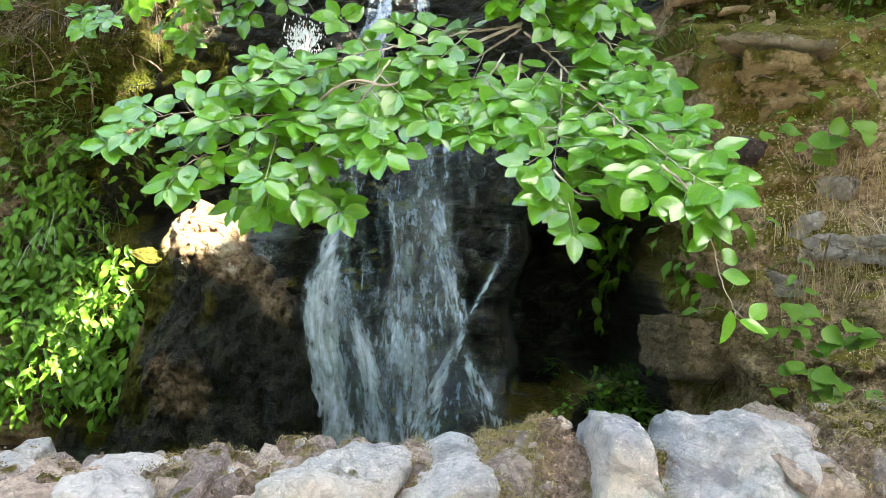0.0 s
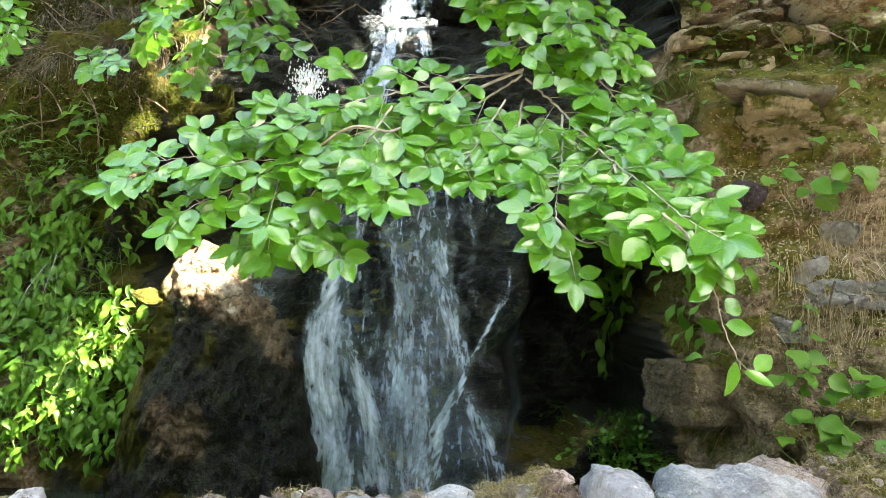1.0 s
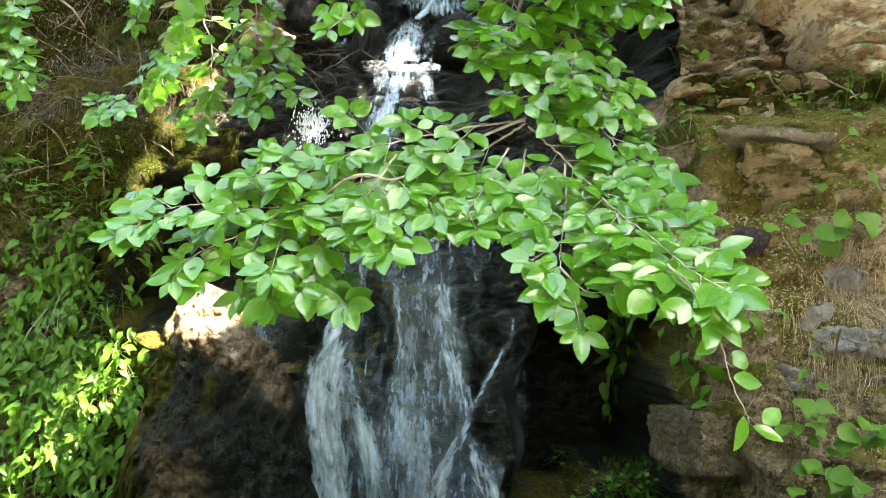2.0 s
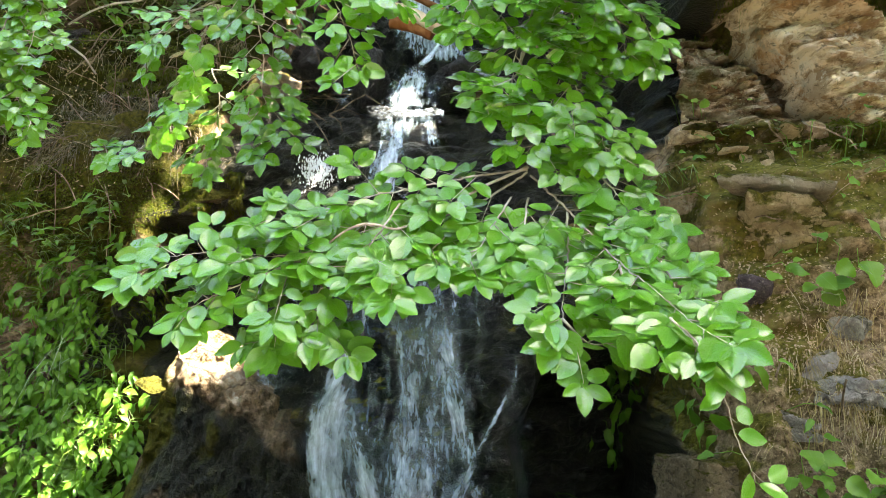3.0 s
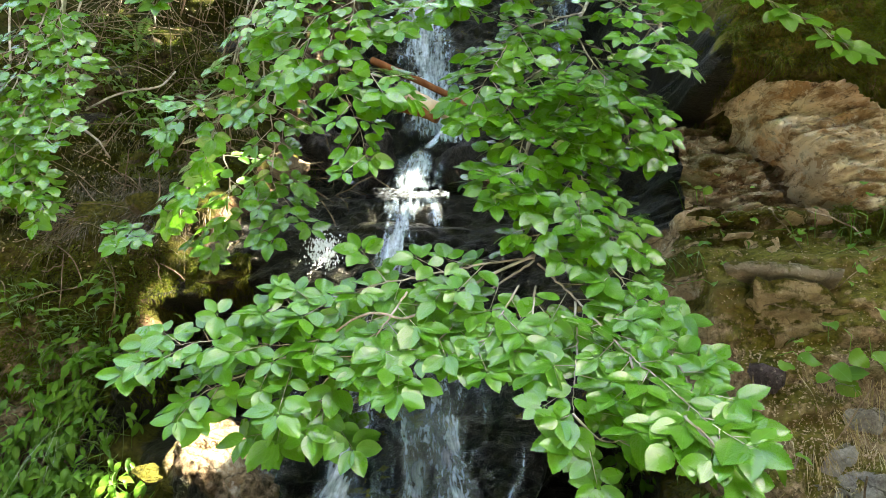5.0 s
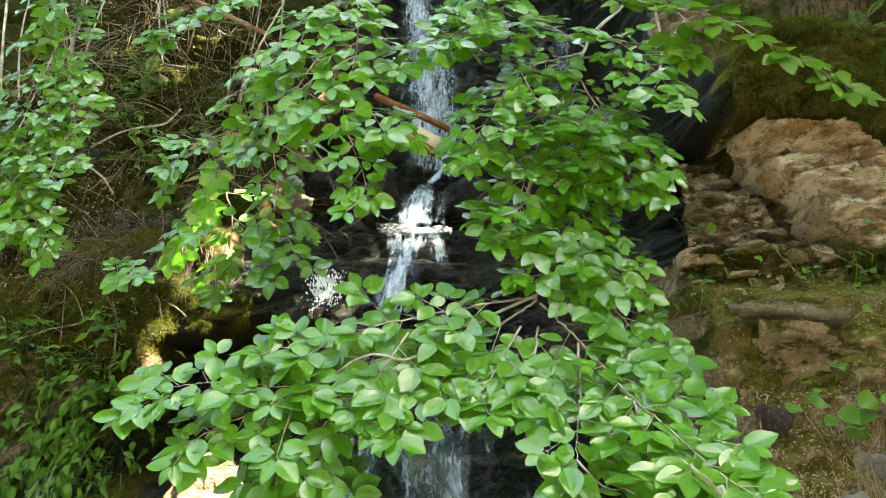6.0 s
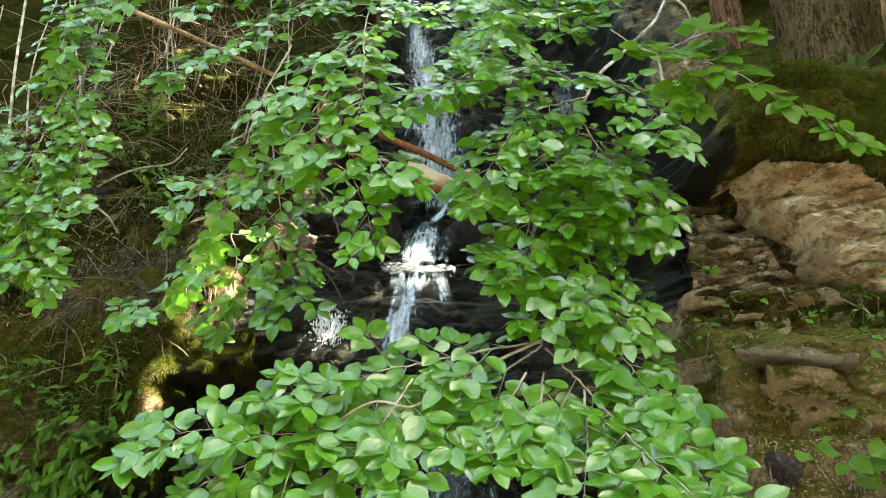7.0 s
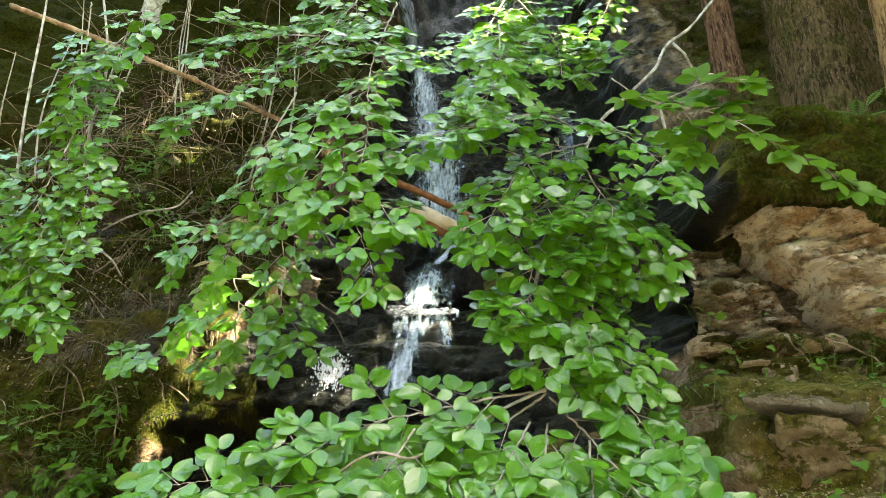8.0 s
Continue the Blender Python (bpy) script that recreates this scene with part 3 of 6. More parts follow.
def wall_stone(px, py, pz, size, seed, material, turn=(0, 0, 0), name="stone", **shape):
    ob = new(name, rock_mesh(name, size, seed, material, **shape))
    ob.parent = wall
    ob.matrix_basis = Matrix.Translation((px, py - 1.42, pz)) @ pose(0, 0, 0, *turn)
    return ob


core = [(x, y, z) for x in (-4.5, 4.5) for y in (-0.14, 0.14) for z in (-0.1, 0.86)]
part("core", mesh_of("core", core, [(0, 1, 3, 2), (4, 6, 7, 5), (0, 4, 5, 1), (2, 3, 7, 6), (1, 5, 7, 3), (0, 2, 6, 4)], RUBBLE), wall)

# ---- water ----
def fall(name, x0, x1, z0, z1, flow, lift, parent, seed, nx=60, nz=90, label="", material=WATER):
    """A sheet of broken water over the rock; flow(x, z) says how thick it runs."""
    xs, zs = np.linspace(x0, x1, nx), np.linspace(z1, z0, nz)
    X, Z = np.meshgrid(xs, zs)
    x, z = X.ravel(), Z.ravel()
    y, _, _ = bank_depth(x, z)
    ys = y.reshape(nz, nx)
    for i in range(1, nz):  # water leaps clear of what lies behind
        ys[i] = np.minimum(ys[i], ys[i - 1] + 0.002)
    for _ in range(3):
        ys[1:-1] = (ys[:-2] + ys[1:-1] + ys[2:]) / 3
        ys[:, 1:-1] = (ys[:, :-2] + ys[:, 1:-1] + ys[:, 2:]) / 3
    y = ys.ravel() - lift + fbm(np.stack([x * 14, z * 2, x * 0], 1), 3, seed=seed) * 0.02
    i = np.arange((nz - 1) * nx).reshape(nz - 1, nx)[:, :-1].ravel()
    me = mesh_of(name, np.stack([x, y, z], 1).tolist(), np.stack([i, i + nx, i + nx + 1, i + 1], 1).tolist(), material)
    me.attributes.new("flow", "FLOAT", "POINT").data.foreach_set("value", np.clip(flow(x, z), 0, 1).astype(np.float32))
    uv = me.uv_layers.new(name="UVMap")
    idx = np.zeros(len(me.loops), np.int32)
    me.loops.foreach_get("vertex_index", idx)
    run = np.cumsum(np.concatenate([[0], np.hypot(np.diff(zs), np.diff(ys.mean(1)))]))
    V = np.repeat(run, nx)
    uv.data.foreach_set("uv", np.stack([x[idx] + seed * 0.37, V[idx] + seed * 1.31], 1).astype(np.float32).ravel())
    return part(name, me, parent, label, "stuff")


def stream(x, z, line_z, line_x, width):
    c = np.interp(z, line_z, line_x)
    w = np.interp(z, line_z, width)
    return np.exp(-((x - c) / w) ** 2)


waterfall = tagged(new("waterfall"), "white waterfall in several threads down black wet rock", "waterfall")


def lower_flow(x, z):
    """Thin veil between the thick strands."""
    a = stream(x, z, [0.6, 1.0, 1.45, 1.9, 2.2], [-0.48, -0.47, -0.47, -0.42, -0.38], [0.2, 0.18, 0.13, 0.1, 0.1]) * 0.58
    b = stream(x, z, [0.6, 1.1, 1.5, 2.2], [-0.12, -0.1, -0.06, -0.06], [0.3, 0.3, 0.28, 0.26]) * 0.66
    d = stream(x, z, [0.6, 0.9, 1.2, 1.3], [0.16, 0.14, 0.08, 0.06], [0.16, 0.14, 0.1, 0.05]) * 0.5 * (1 - smooth(1.15, 1.35, z))
    p = np.stack([x * 6, z * 1.2, x * 0], 1)
    return np.clip(np.maximum(a, np.maximum(b, d)), 0, 1) * (0.8 + 0.45 * fbm(p, 3, seed=31)) * smooth(-0.72, -0.58, x) * (1 - smooth(0.28, 0.38, x)) * (1 - smooth(2.05, 2.35, z))


def strand(name, points, widths, thick, seed, parent, strength=1.0):
    """A rope of falling water along the given places, bowed towards the viewer and ragged at its edges."""
    run = spline(points, 0.02)
    n, k = len(run), 17
    w = np.interp(np.linspace(0, 1, n), np.linspace(0, 1, len(widths)), widths)
    verts, flow, uvs = [], [], []
    gone = 0.0
    for i, p in enumerate(run):
        if i:
            gone += (p - run[i - 1]).length
        for j in range(k):
            u = j / (k - 1) * 2 - 1
            verts.append((p.x + u * w[i] * 1.35, p.y - thick * (1 - u * u) - 0.01, p.z))
            flow.append(strength * math.exp(-(u * 1.9) ** 2) * min(1.0, (n - i) / 4, (i + 1) / 7))
            uvs.append((u * w[i] * 1.5 + seed * 0.7, gone + seed))
    i = np.arange((n - 1) * k).reshape(n - 1, k)[:, :-1].ravel()
    me = mesh_of(name, verts, np.stack([i, i + k, i + k + 1, i + 1], 1).tolist(), WATER)
    f = np.array(flow) * (0.85 + 0.5 * fbm(np.array(verts) * np.array([16, 1, 4]), 3, seed=seed))
    me.attributes.new("flow", "FLOAT", "POINT").data.foreach_set("value", np.clip(f, 0, 1).astype(np.float32))
    layer = me.uv_layers.new(name="UVMap")
    for loop, d in zip(me.loops, layer.data):
        d.uv = uvs[loop.vertex_index]
    return part(name, me, parent)


strand("strand", [(-0.402, 2.900, 1.757), (-0.448, 2.860, 1.531), (-0.519, 2.830, 1.334), (-0.515, 2.800, 1.091), (-0.477, 2.780, 0.850), (-0.500, 2.760, 0.611)], [0.06, 0.09, 0.11, 0.1, 0.13, 0.17], 0.05, 1, waterfall, 1.3)
strand("strand", [(-0.458, 2.840, 1.383), (-0.380, 2.800, 1.140), (-0.318, 2.780, 0.899), (-0.282, 2.760, 0.610)], [0.05, 0.08, 0.1, 0.13], 0.03, 2, waterfall, 0.95)
strand("strand", [(0.278, 2.860, 1.628), (0.259, 2.840, 1.455), (0.147, 2.820, 1.259), (0.072, 2.800, 1.090), (-0.026, 2.780, 0.898), (-0.112, 2.760, 0.635)], [0.014, 0.024, 0.04, 0.06, 0.095, 0.13], 0.03, 3, waterfall, 0.8)
strand("strand", [(0.096, 2.800, 1.090), (0.127, 2.780, 0.946), (0.179, 2.760, 0.756), (0.190, 2.750, 0.613)], [0.04, 0.07, 0.1, 0.11], 0.03, 4, waterfall, 1.0)
strand("strand", [(-0.063, 2.920, 1.807), (-0.013, 2.880, 1.529), (0.036, 2.850, 1.281), (0.048, 2.820, 1.087)], [0.08, 0.09, 0.1, 0.09], 0.02, 5, waterfall, 0.75)
strand("strand", [(-0.240, 2.920, 1.783), (-0.213, 2.880, 1.505), (-0.188, 2.850, 1.182), (-0.211, 2.800, 0.844)], [0.05, 0.06, 0.07, 0.06], 0.02, 6, waterfall, 0.6)


fall("lower_fall", -0.75, 0.4, 0.5, 2.6, lower_flow, 0.035, waterfall, 1, 80, 140)
fall("lower_fall_spray", -0.75, 0.4, 0.5, 2.6, lambda x, z: lower_flow(x, z) * 0.8, 0.07, waterfall, 2, 80, 140)


def film_flow(x, z):
    """Trickles that wet the whole rock face; their white threads also stand in for its glints."""
    p = np.stack([x * 5, z * 2.0, x * 0], 1)
    return (0.24 + 0.1 * (1 - smooth(-0.9, -0.7, x)) - 0.09 * smooth(0.3, 0.5, x) + 0.4 * fbm(p, 3, seed=44)) * smooth(-1.3, -0.9, x) * (1 - smooth(0.3, 0.4, x)) * (1 - smooth(1.9, 2.2, z))


fall("wet_film", -1.3, 0.95, 0.5, 2.2, film_flow, 0.012, waterfall, 9, 110, 110, material=FILM)
strand("strand", [(-0.31, 3.560, 2.903), (-0.30, 3.380, 2.704), (-0.31, 3.260, 2.549), (-0.324, 3.100, 2.311)], [0.1, 0.12, 0.14, 0.13], 0.03, 7, waterfall, 0.72)
strand("strand", [(-0.145, 3.560, 2.903), (-0.135, 3.400, 2.742), (-0.123, 3.280, 2.600)], [0.06, 0.06, 0.05], 0.02, 8, waterfall, 0.6)
strand("strand", [(-0.277, 3.560, 2.903), (-0.282, 3.400, 2.742), (-0.280, 3.260, 2.549)], [0.05, 0.05, 0.05], 0.02, 12, waterfall, 0.6)
strand("strand", [(-0.231, 4.000, 3.369), (-0.257, 3.920, 3.192), (-0.270, 3.840, 3.031), (-0.272, 3.820, 2.985)], [0.11, 0.19, 0.22, 0.22], 0.06, 9, waterfall, 0.8)
strand("strand", [(-0.070, 4.250, 3.688), (-0.114, 4.150, 3.540), (-0.206, 4.020, 3.362)], [0.03, 0.04, 0.06], 0.04, 13, waterfall, 1.0)


def ledge_water(x0, x1, y0, y1, z):
    """Thin water spread over the ledge, curling over its lip."""
    nx, rows = 40, [(y1, 0.012), (0.5 * (y0 + y1), 0.008), (y0 + 0.03, 0.0), (y0, -0.012), (y0 - 0.015, -0.035), (y0 - 0.02, -0.1)]
    xs = np.linspace(x0, x1, nx)
    ragged = fbm(np.stack([xs * 9, xs * 0, xs * 0], 1), 4, 0.6, seed=71)
    verts, flow, uvs = [], [], []
    for j, (y, dz) in enumerate(rows):
        for i, x in enumerate(xs):
            u = 2 * i / (nx - 1) - 1
            verts.append((x, y + 0.05 * ragged[i], z + dz * (1 + 0.6 * ragged[i]) + 0.006 + 0.008 * ragged[-1 - i]))
            flow.append((0.7, 0.65, 0.72, 0.5, 0.26, 0.08)[j] * (1 - u ** 6) * (1 + 0.3 * ragged[i]))
            uvs.append((x, y * 2 - dz))
    k = np.arange((len(rows) - 1) * nx).reshape(-1, nx)[:, :-1].ravel()
    me = mesh_of("ledge_water", verts, np.stack([k, k + nx, k + nx + 1, k + 1], 1).tolist(), WATER)
    me.attributes.new("flow", "FLOAT", "POINT").data.foreach_set("value", np.array(flow, np.float32))
    layer = me.uv_layers.new(name="UVMap")
    for loop, d in zip(me.loops, layer.data):
        d.uv = uvs[loop.vertex_index]
    return part("ledge_water", me, waterfall)


LIP = (-0.275, 3.660, 2.970)
strand("curtain", [(LIP[0] - 0.02, 3.64, LIP[2] + 0.0), (LIP[0] - 0.02, 3.59, LIP[2] - 0.08), (LIP[0] - 0.03, 3.56, LIP[2] - 0.2)], [0.22, 0.21, 0.17], 0.02, 61, waterfall, 0.75)
strand("curtain", [(LIP[0] + 0.13, 3.63, LIP[2] - 0.01), (LIP[0] + 0.14, 3.58, LIP[2] - 0.12), (LIP[0] + 0.16, 3.52, LIP[2] - 0.27)], [0.06, 0.08, 0.08], 0.02, 62, waterfall, 0.85)
ledge_water(LIP[0] - 0.24, LIP[0] + 0.24, 3.62, 3.95, LIP[2])
strand("strand", [(-0.638, 4.300, 3.526), (-0.686, 4.100, 3.286), (-0.701, 4.000, 3.078)], [0.03, 0.05, 0.07], 0.03, 10, waterfall, 0.7)
UPPER_Z, UPPER_X = [3.7, 4.6, 5.1, 5.65, 6.35, 7.3, 8.0], [-0.1, -0.25, -0.31, -0.39, -0.5, -0.7, -0.85]
fall("upper_fall", -1.25, 0.5, 3.5, 8.0, lambda x, z: stream(x, z, UPPER_Z, UPPER_X, [0.3, 0.26, 0.22, 0.18, 0.14, 0.12, 0.12]) * 0.95 * smooth(3.85, 4.0, z), 0.06, waterfall, 5, 70, 160)
fall("side_trickle", 0.5, 1.3, 4.2, 6.0, lambda x, z: stream(x, z, [4.2, 5.0, 6.0], [0.9, 1.0, 1.0], [0.15, 0.15, 0.1]) * 0.5, 0.05, waterfall, 6, 40, 60)

pool = tagged(new("pool", mesh_of("pool", [(-3.5, 1.5, 0.55), (3.5, 1.5, 0.55), (3.5, 3.2, 0.55), (-3.5, 3.2, 0.55)], [(0, 1, 2, 3)], POOLMAT)), "dark pool at the foot of the fall behind the wall", "water", kind="structure")


# ---- leaves, twigs and boughs ----
def leaf_mesh(name, material, width=0.62, fold=0.16, droop=0.25, wave=0.05, tip=1.06, tooth=0.025, seed=0, rows=13, cols=3):
    """A toothed leaf with a short point, one metre long from its base along y, facing up z; scaled where it is hung."""
    rnd = random.Random(seed)
    verts, uvs, faces = [], [], []
    lean = rnd.uniform(-0.08, 0.08)
    ph = rnd.uniform(0, 6)
    roll_in = rnd.uniform(-0.06, 0.1)
    for i in range(rows):
        v = i / (rows - 1)
        w = v ** tip
        half = 0.5 * width * (w ** 0.68 * (1 - w) ** 0.93) / 0.333
        cut = 1 + tooth * (1.0 if i % 2 else -1.0) * (1 if 0.12 < v < 0.95 else 0)
        for j in range(cols):
            u = j / (cols - 1) * 2 - 1
            out = half * (cut if abs(u) > 0.9 else 1.0)
            out = max(out, 0.006)
            x = u * out + lean * v * v
            ahead = tooth * 0.5 if i % 2 and abs(u) > 0.9 else 0.0
            z = fold * abs(u) * half * 2 - roll_in * u * u * half - droop * v * v + wave * math.sin(v * 9 + ph + u) * u * u
            verts.append((x, v + ahead * (1 if 0.12 < v < 0.95 else 0), z))
            uvs.append((0.5 + 0.5 * u * half / (0.5 * width), v))
    for i in range(rows - 1):
        for j in range(cols - 1):
            a = i * cols + j
            faces.append((a, a + 1, a + cols + 1, a + cols))
    # the stalk
    base = len(verts)
    verts += [(-0.008, 0.0, 0.0), (0.008, 0.0, 0.0), (0.008, -0.13, 0.03), (-0.008, -0.13, 0.03)]
    uvs += [(0.5, 0.0)] * 4
    faces.append((base, base + 3, base + 2, base + 1))
    me = mesh_of(name, verts, faces, material)
    layer = me.uv_layers.new(name="UVMap")
    for loop, d in zip(me.loops, layer.data):
        d.uv = uvs[loop.vertex_index]
    return me


def leaf_set(name, material, count=6, **shape):
    r = random.Random(len(name))
    out = []
    for k in range(count):
        s = dict(shape)
        s["fold"] = shape.get("fold", 0.16) * r.uniform(0.3, 1.7)
        s["droop"] = shape.get("droop", 0.25) * r.uniform(0.2, 1.9)
        s["wave"] = shape.get("wave", 0.05) * r.uniform(0.5, 1.6)
        s["width"] = shape.get("width", 0.62) * r.uniform(0.88, 1.15)
        out.append(leaf_mesh(name, material, seed=k + 40, **s))
    return out


def hang(at, way, face, size, roll=0.0):
    """The pose of a leaf whose base is at a place, that points that way and faces so."""
    y = way.normalized()
    z = (face - y * face.dot(y))
    z = z.normalized() if z.length > 1e-4 else y.orthogonal().normalized()
    x = y.cross(z)
    m = Matrix((x, y, z)).transposed().to_4x4()
    return Matrix.Translation(at) @ m @ Matrix.Rotation(roll, 4, "Y") @ Matrix.Scale(size, 4)


def joined_leaves(name, meshes, poses, material, rnd):
    """Many leaves as one mesh with its UVs."""
    vs, fs, us, base = [], [], [], 0
    cache = {}
    for me in meshes:
        co = np.array([v.co[:] for v in me.vertices])
        fc = np.array([p.vertices[:] for p in me.polygons])
        uv = np.array([d.uv[:] for d in me.uv_layers[0].data])
        cache[me.name] = (co, fc, uv)
    for m in poses:
        co, fc, uv = cache[rnd.choice(meshes).name]
        a = np.array(m)
        vs.append(co @ a[:3, :3].T + a[:3, 3])
        fs.append(fc + base)
        us.append(uv)
        base += len(co)
    me = bpy.data.meshes.new(name)
    me.from_pydata(np.concatenate(vs).tolist(), [], np.concatenate(fs).tolist())
    me.polygons.foreach_set("use_smooth", np.ones(len(me.polygons), bool))
    layer = me.uv_layers.new(name="UVMap")
    layer.data.foreach_set("uv", np.concatenate(us).astype(np.float32).ravel())
    me.materials.append(material)
    return me


BEECH = leaf_set("leaf", LEAF, 10, width=0.6, fold=0.08, droop=0.06, wave=0.012, tooth=0.04, tip=1.0, rows=21, cols=5)
# leaves in the darker copy, for branches that hang in shade
SHADELEAF = leaf_set("leaf", LEAF_SHADED, 8, width=0.6, fold=0.08, droop=0.06, wave=0.015, tooth=0.04, tip=1.0, rows=15)
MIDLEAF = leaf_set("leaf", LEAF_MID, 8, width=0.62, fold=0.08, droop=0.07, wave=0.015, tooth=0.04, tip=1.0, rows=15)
HERBS = leaf_set("leaf", HERB, 8, width=0.42, fold=0.2, droop=0.4, tip=0.8, tooth=0.05)
ROUND = leaf_set("leaf", HERB, 4, width=0.85, fold=0.1, droop=0.2, tip=0.75, tooth=0.06)


def bough(name, label, spines, seed, meshes=BEECH, mass=LEAF_MASS, size=0.08, gap=0.042, reach=0.2, face=(0.03, -0.75, 0.65),
          thick=0.0042, spread=52, sag=0.02, jitter=0.27, bark=GREYTWIG, limit=290, bare=0.1, group="beech boughs over the stream", pitch=0.4, fan=4):
    """A bough: spines (runs of places) that carry side twigs, and leaves set alternately in a loose flat spray."""
    rnd = random.Random(seed)
    thing = tagged(new(name), label, "branch", group)
    thing.location = spines[0][0]
    back = Matrix.Translation(-Vector(spines[0][0]))
    up = Vector(face).normalized()
    gap = gap * 0.8
    poses = []

    def put_leaf(at, way, n, s):
        turned = (n + Vector([rnd.gauss(0, jitter) for _ in range(3)])).normalized()
        poses.append(hang(at + way.normalized() * s * 0.12, way - Vector((0, 0, sag * rnd.random())), turned, s * rnd.uniform(0.7, 1.2)))

    def dress(run, start, every, s):
        side = rnd.choice((-1, 1))
        gone = 0.0
        for i in range(1, len(run)):
            d = run[i] - run[i - 1]
            gone += d.length
            if gone < every or i < start:
                continue
            gone = 0.0
            t = d.normalized()
            n = (up - t * up.dot(t)).normalized()
            side = -side
            a = radians(rnd.uniform(40, 95))
            put_leaf(run[i], t * math.cos(a) + t.cross(n) * side * math.sin(a), n, s)
        # the shoot ends in a fan of leaves
        t = (run[-1] - run[-2]).normalized()
        n = (up - t * up.dot(t)).normalized()
        b = t.cross(n)
        for a in (rnd.uniform(-75, -45), rnd.uniform(-15, 15), rnd.uniform(45, 75), rnd.uniform(100, 150) * rnd.choice((-1, 1)))[:fan]:
            put_leaf(run[-1], t * math.cos(radians(a)) + b * math.sin(radians(a)), n, s)

    for spine in spines:
        run = spline(spine, 0.015)
        n = len(run)
        bits = []
        rad = [max(0.0011, thick * (1 - 0.85 * i / (n - 1))) for i in range(n)]
        wob = [p + Vector((rnd.gauss(0, 1), rnd.gauss(0, 1), rnd.gauss(0, 1))) * 0.0015 for p in run]
        bits.append(tube([back @ p for p in wob], rad, 6, 0.08, seed))
        side, gone = rnd.choice((-1, 1)), 0.0
        for i in range(max(1, int(bare * n)), n - 1):
            d = run[i + 1] - run[i]
            gone += d.length
            if gone < gap:
                continue
            gone = rnd.uniform(-0.3, 0.3) * gap
            t = d.normalized()
            nn = (up - t * up.dot(t)).normalized()
            b = t.cross(nn) * side
            side = -side
            far = i / n
            length = reach * rnd.uniform(0.45, 1.15) * (1.0 - 0.55 * far)
            a = radians(spread + rnd.uniform(-18, 18))
            way = (t * math.cos(a) + b * math.sin(a) + nn * rnd.gauss(0, 0.18)).normalized()
            k = max(2, int(length / 0.015))
            twig = [run[i] + way * (length * j / k) - Vector((0, 0, sag * 0.5 * length * (j / k) ** 2)) for j in range(k + 1)]
            bits.append(tube([back @ p for p in twig], [max(0.0008, 0.0019 * (1 - 0.6 * j / k)) for j in range(k + 1)], 4))
            dress(twig, 2, size * pitch, size)
        dress(run, int(n * 0.5), size * pitch * 1.2, size)
        part("twig", mesh_of("twig", *merged(bits), bark), thing)
    for g, w in (GAPS[0], GAPS[4], GAPS[6], GAPS[7]):  # the sun shines through here
        poses = [m for m in poses if (m.translation - Vector(g)).cross(SUN).length > w + 0.02]
    rnd.shuffle(poses)
    for m in poses[:limit]:
        ob = new("leaf", rnd.choice(meshes))
        ob.parent = thing
        ob.matrix_basis = back @ m
    if len(poses) > limit:
        part("foliage", joined_leaves("foliage", meshes, [back @ m for m in poses[limit:]], mass, rnd), thing, kind="stuff")
    return thing


bough("beech_branch", "leafy beech branch with glossy fresh green leaves over the fall", [
    [(0.259, 2.120, 2.215), (0.070, 2.060, 2.089), (-0.161, 2.000, 2.004), (-0.282, 1.980, 2.010), (-0.471, 1.970, 1.917), (-0.698, 1.970, 1.924), (-0.854, 1.970, 1.912), (-0.984, 1.970, 1.860)],
    [(-0.178, 2.000, 2.004), (-0.311, 1.950, 1.883), (-0.443, 1.930, 1.761), (-0.507, 1.920, 1.692), (-0.554, 1.920, 1.632)],
    [(-0.436, 1.970, 1.912), (-0.603, 1.950, 1.840), (-0.736, 1.940, 1.779), (-0.814, 1.930, 1.735)],
    [(-0.394, 1.940, 1.796), (-0.417, 1.930, 1.693), (-0.391, 1.930, 1.642)],
], 11)
bough("beech_branch", "broad leafy beech spray with glossy green leaves hanging before the fall", [
    [(0.260, 2.120, 2.225), (0.090, 2.080, 2.195), (-0.093, 2.050, 2.151), (-0.271, 2.030, 2.110), (-0.413, 2.020, 2.054), (-0.627, 2.020, 2.032)],
    [(0.070, 2.050, 2.086), (-0.036, 1.950, 1.951), (-0.109, 1.880, 1.873), (-0.220, 1.840, 1.794)],
    [(0.197, 2.050, 2.113), (0.122, 1.950, 1.994), (0.079, 1.900, 1.917), (0.023, 1.870, 1.863)],
    [(0.251, 2.050, 2.113), (0.225, 1.950, 1.994), (0.199, 1.900, 1.917), (0.162, 1.860, 1.853)],
    [(-0.161, 2.000, 2.084), (-0.239, 1.920, 1.947), (-0.316, 1.880, 1.840)],
], 12)
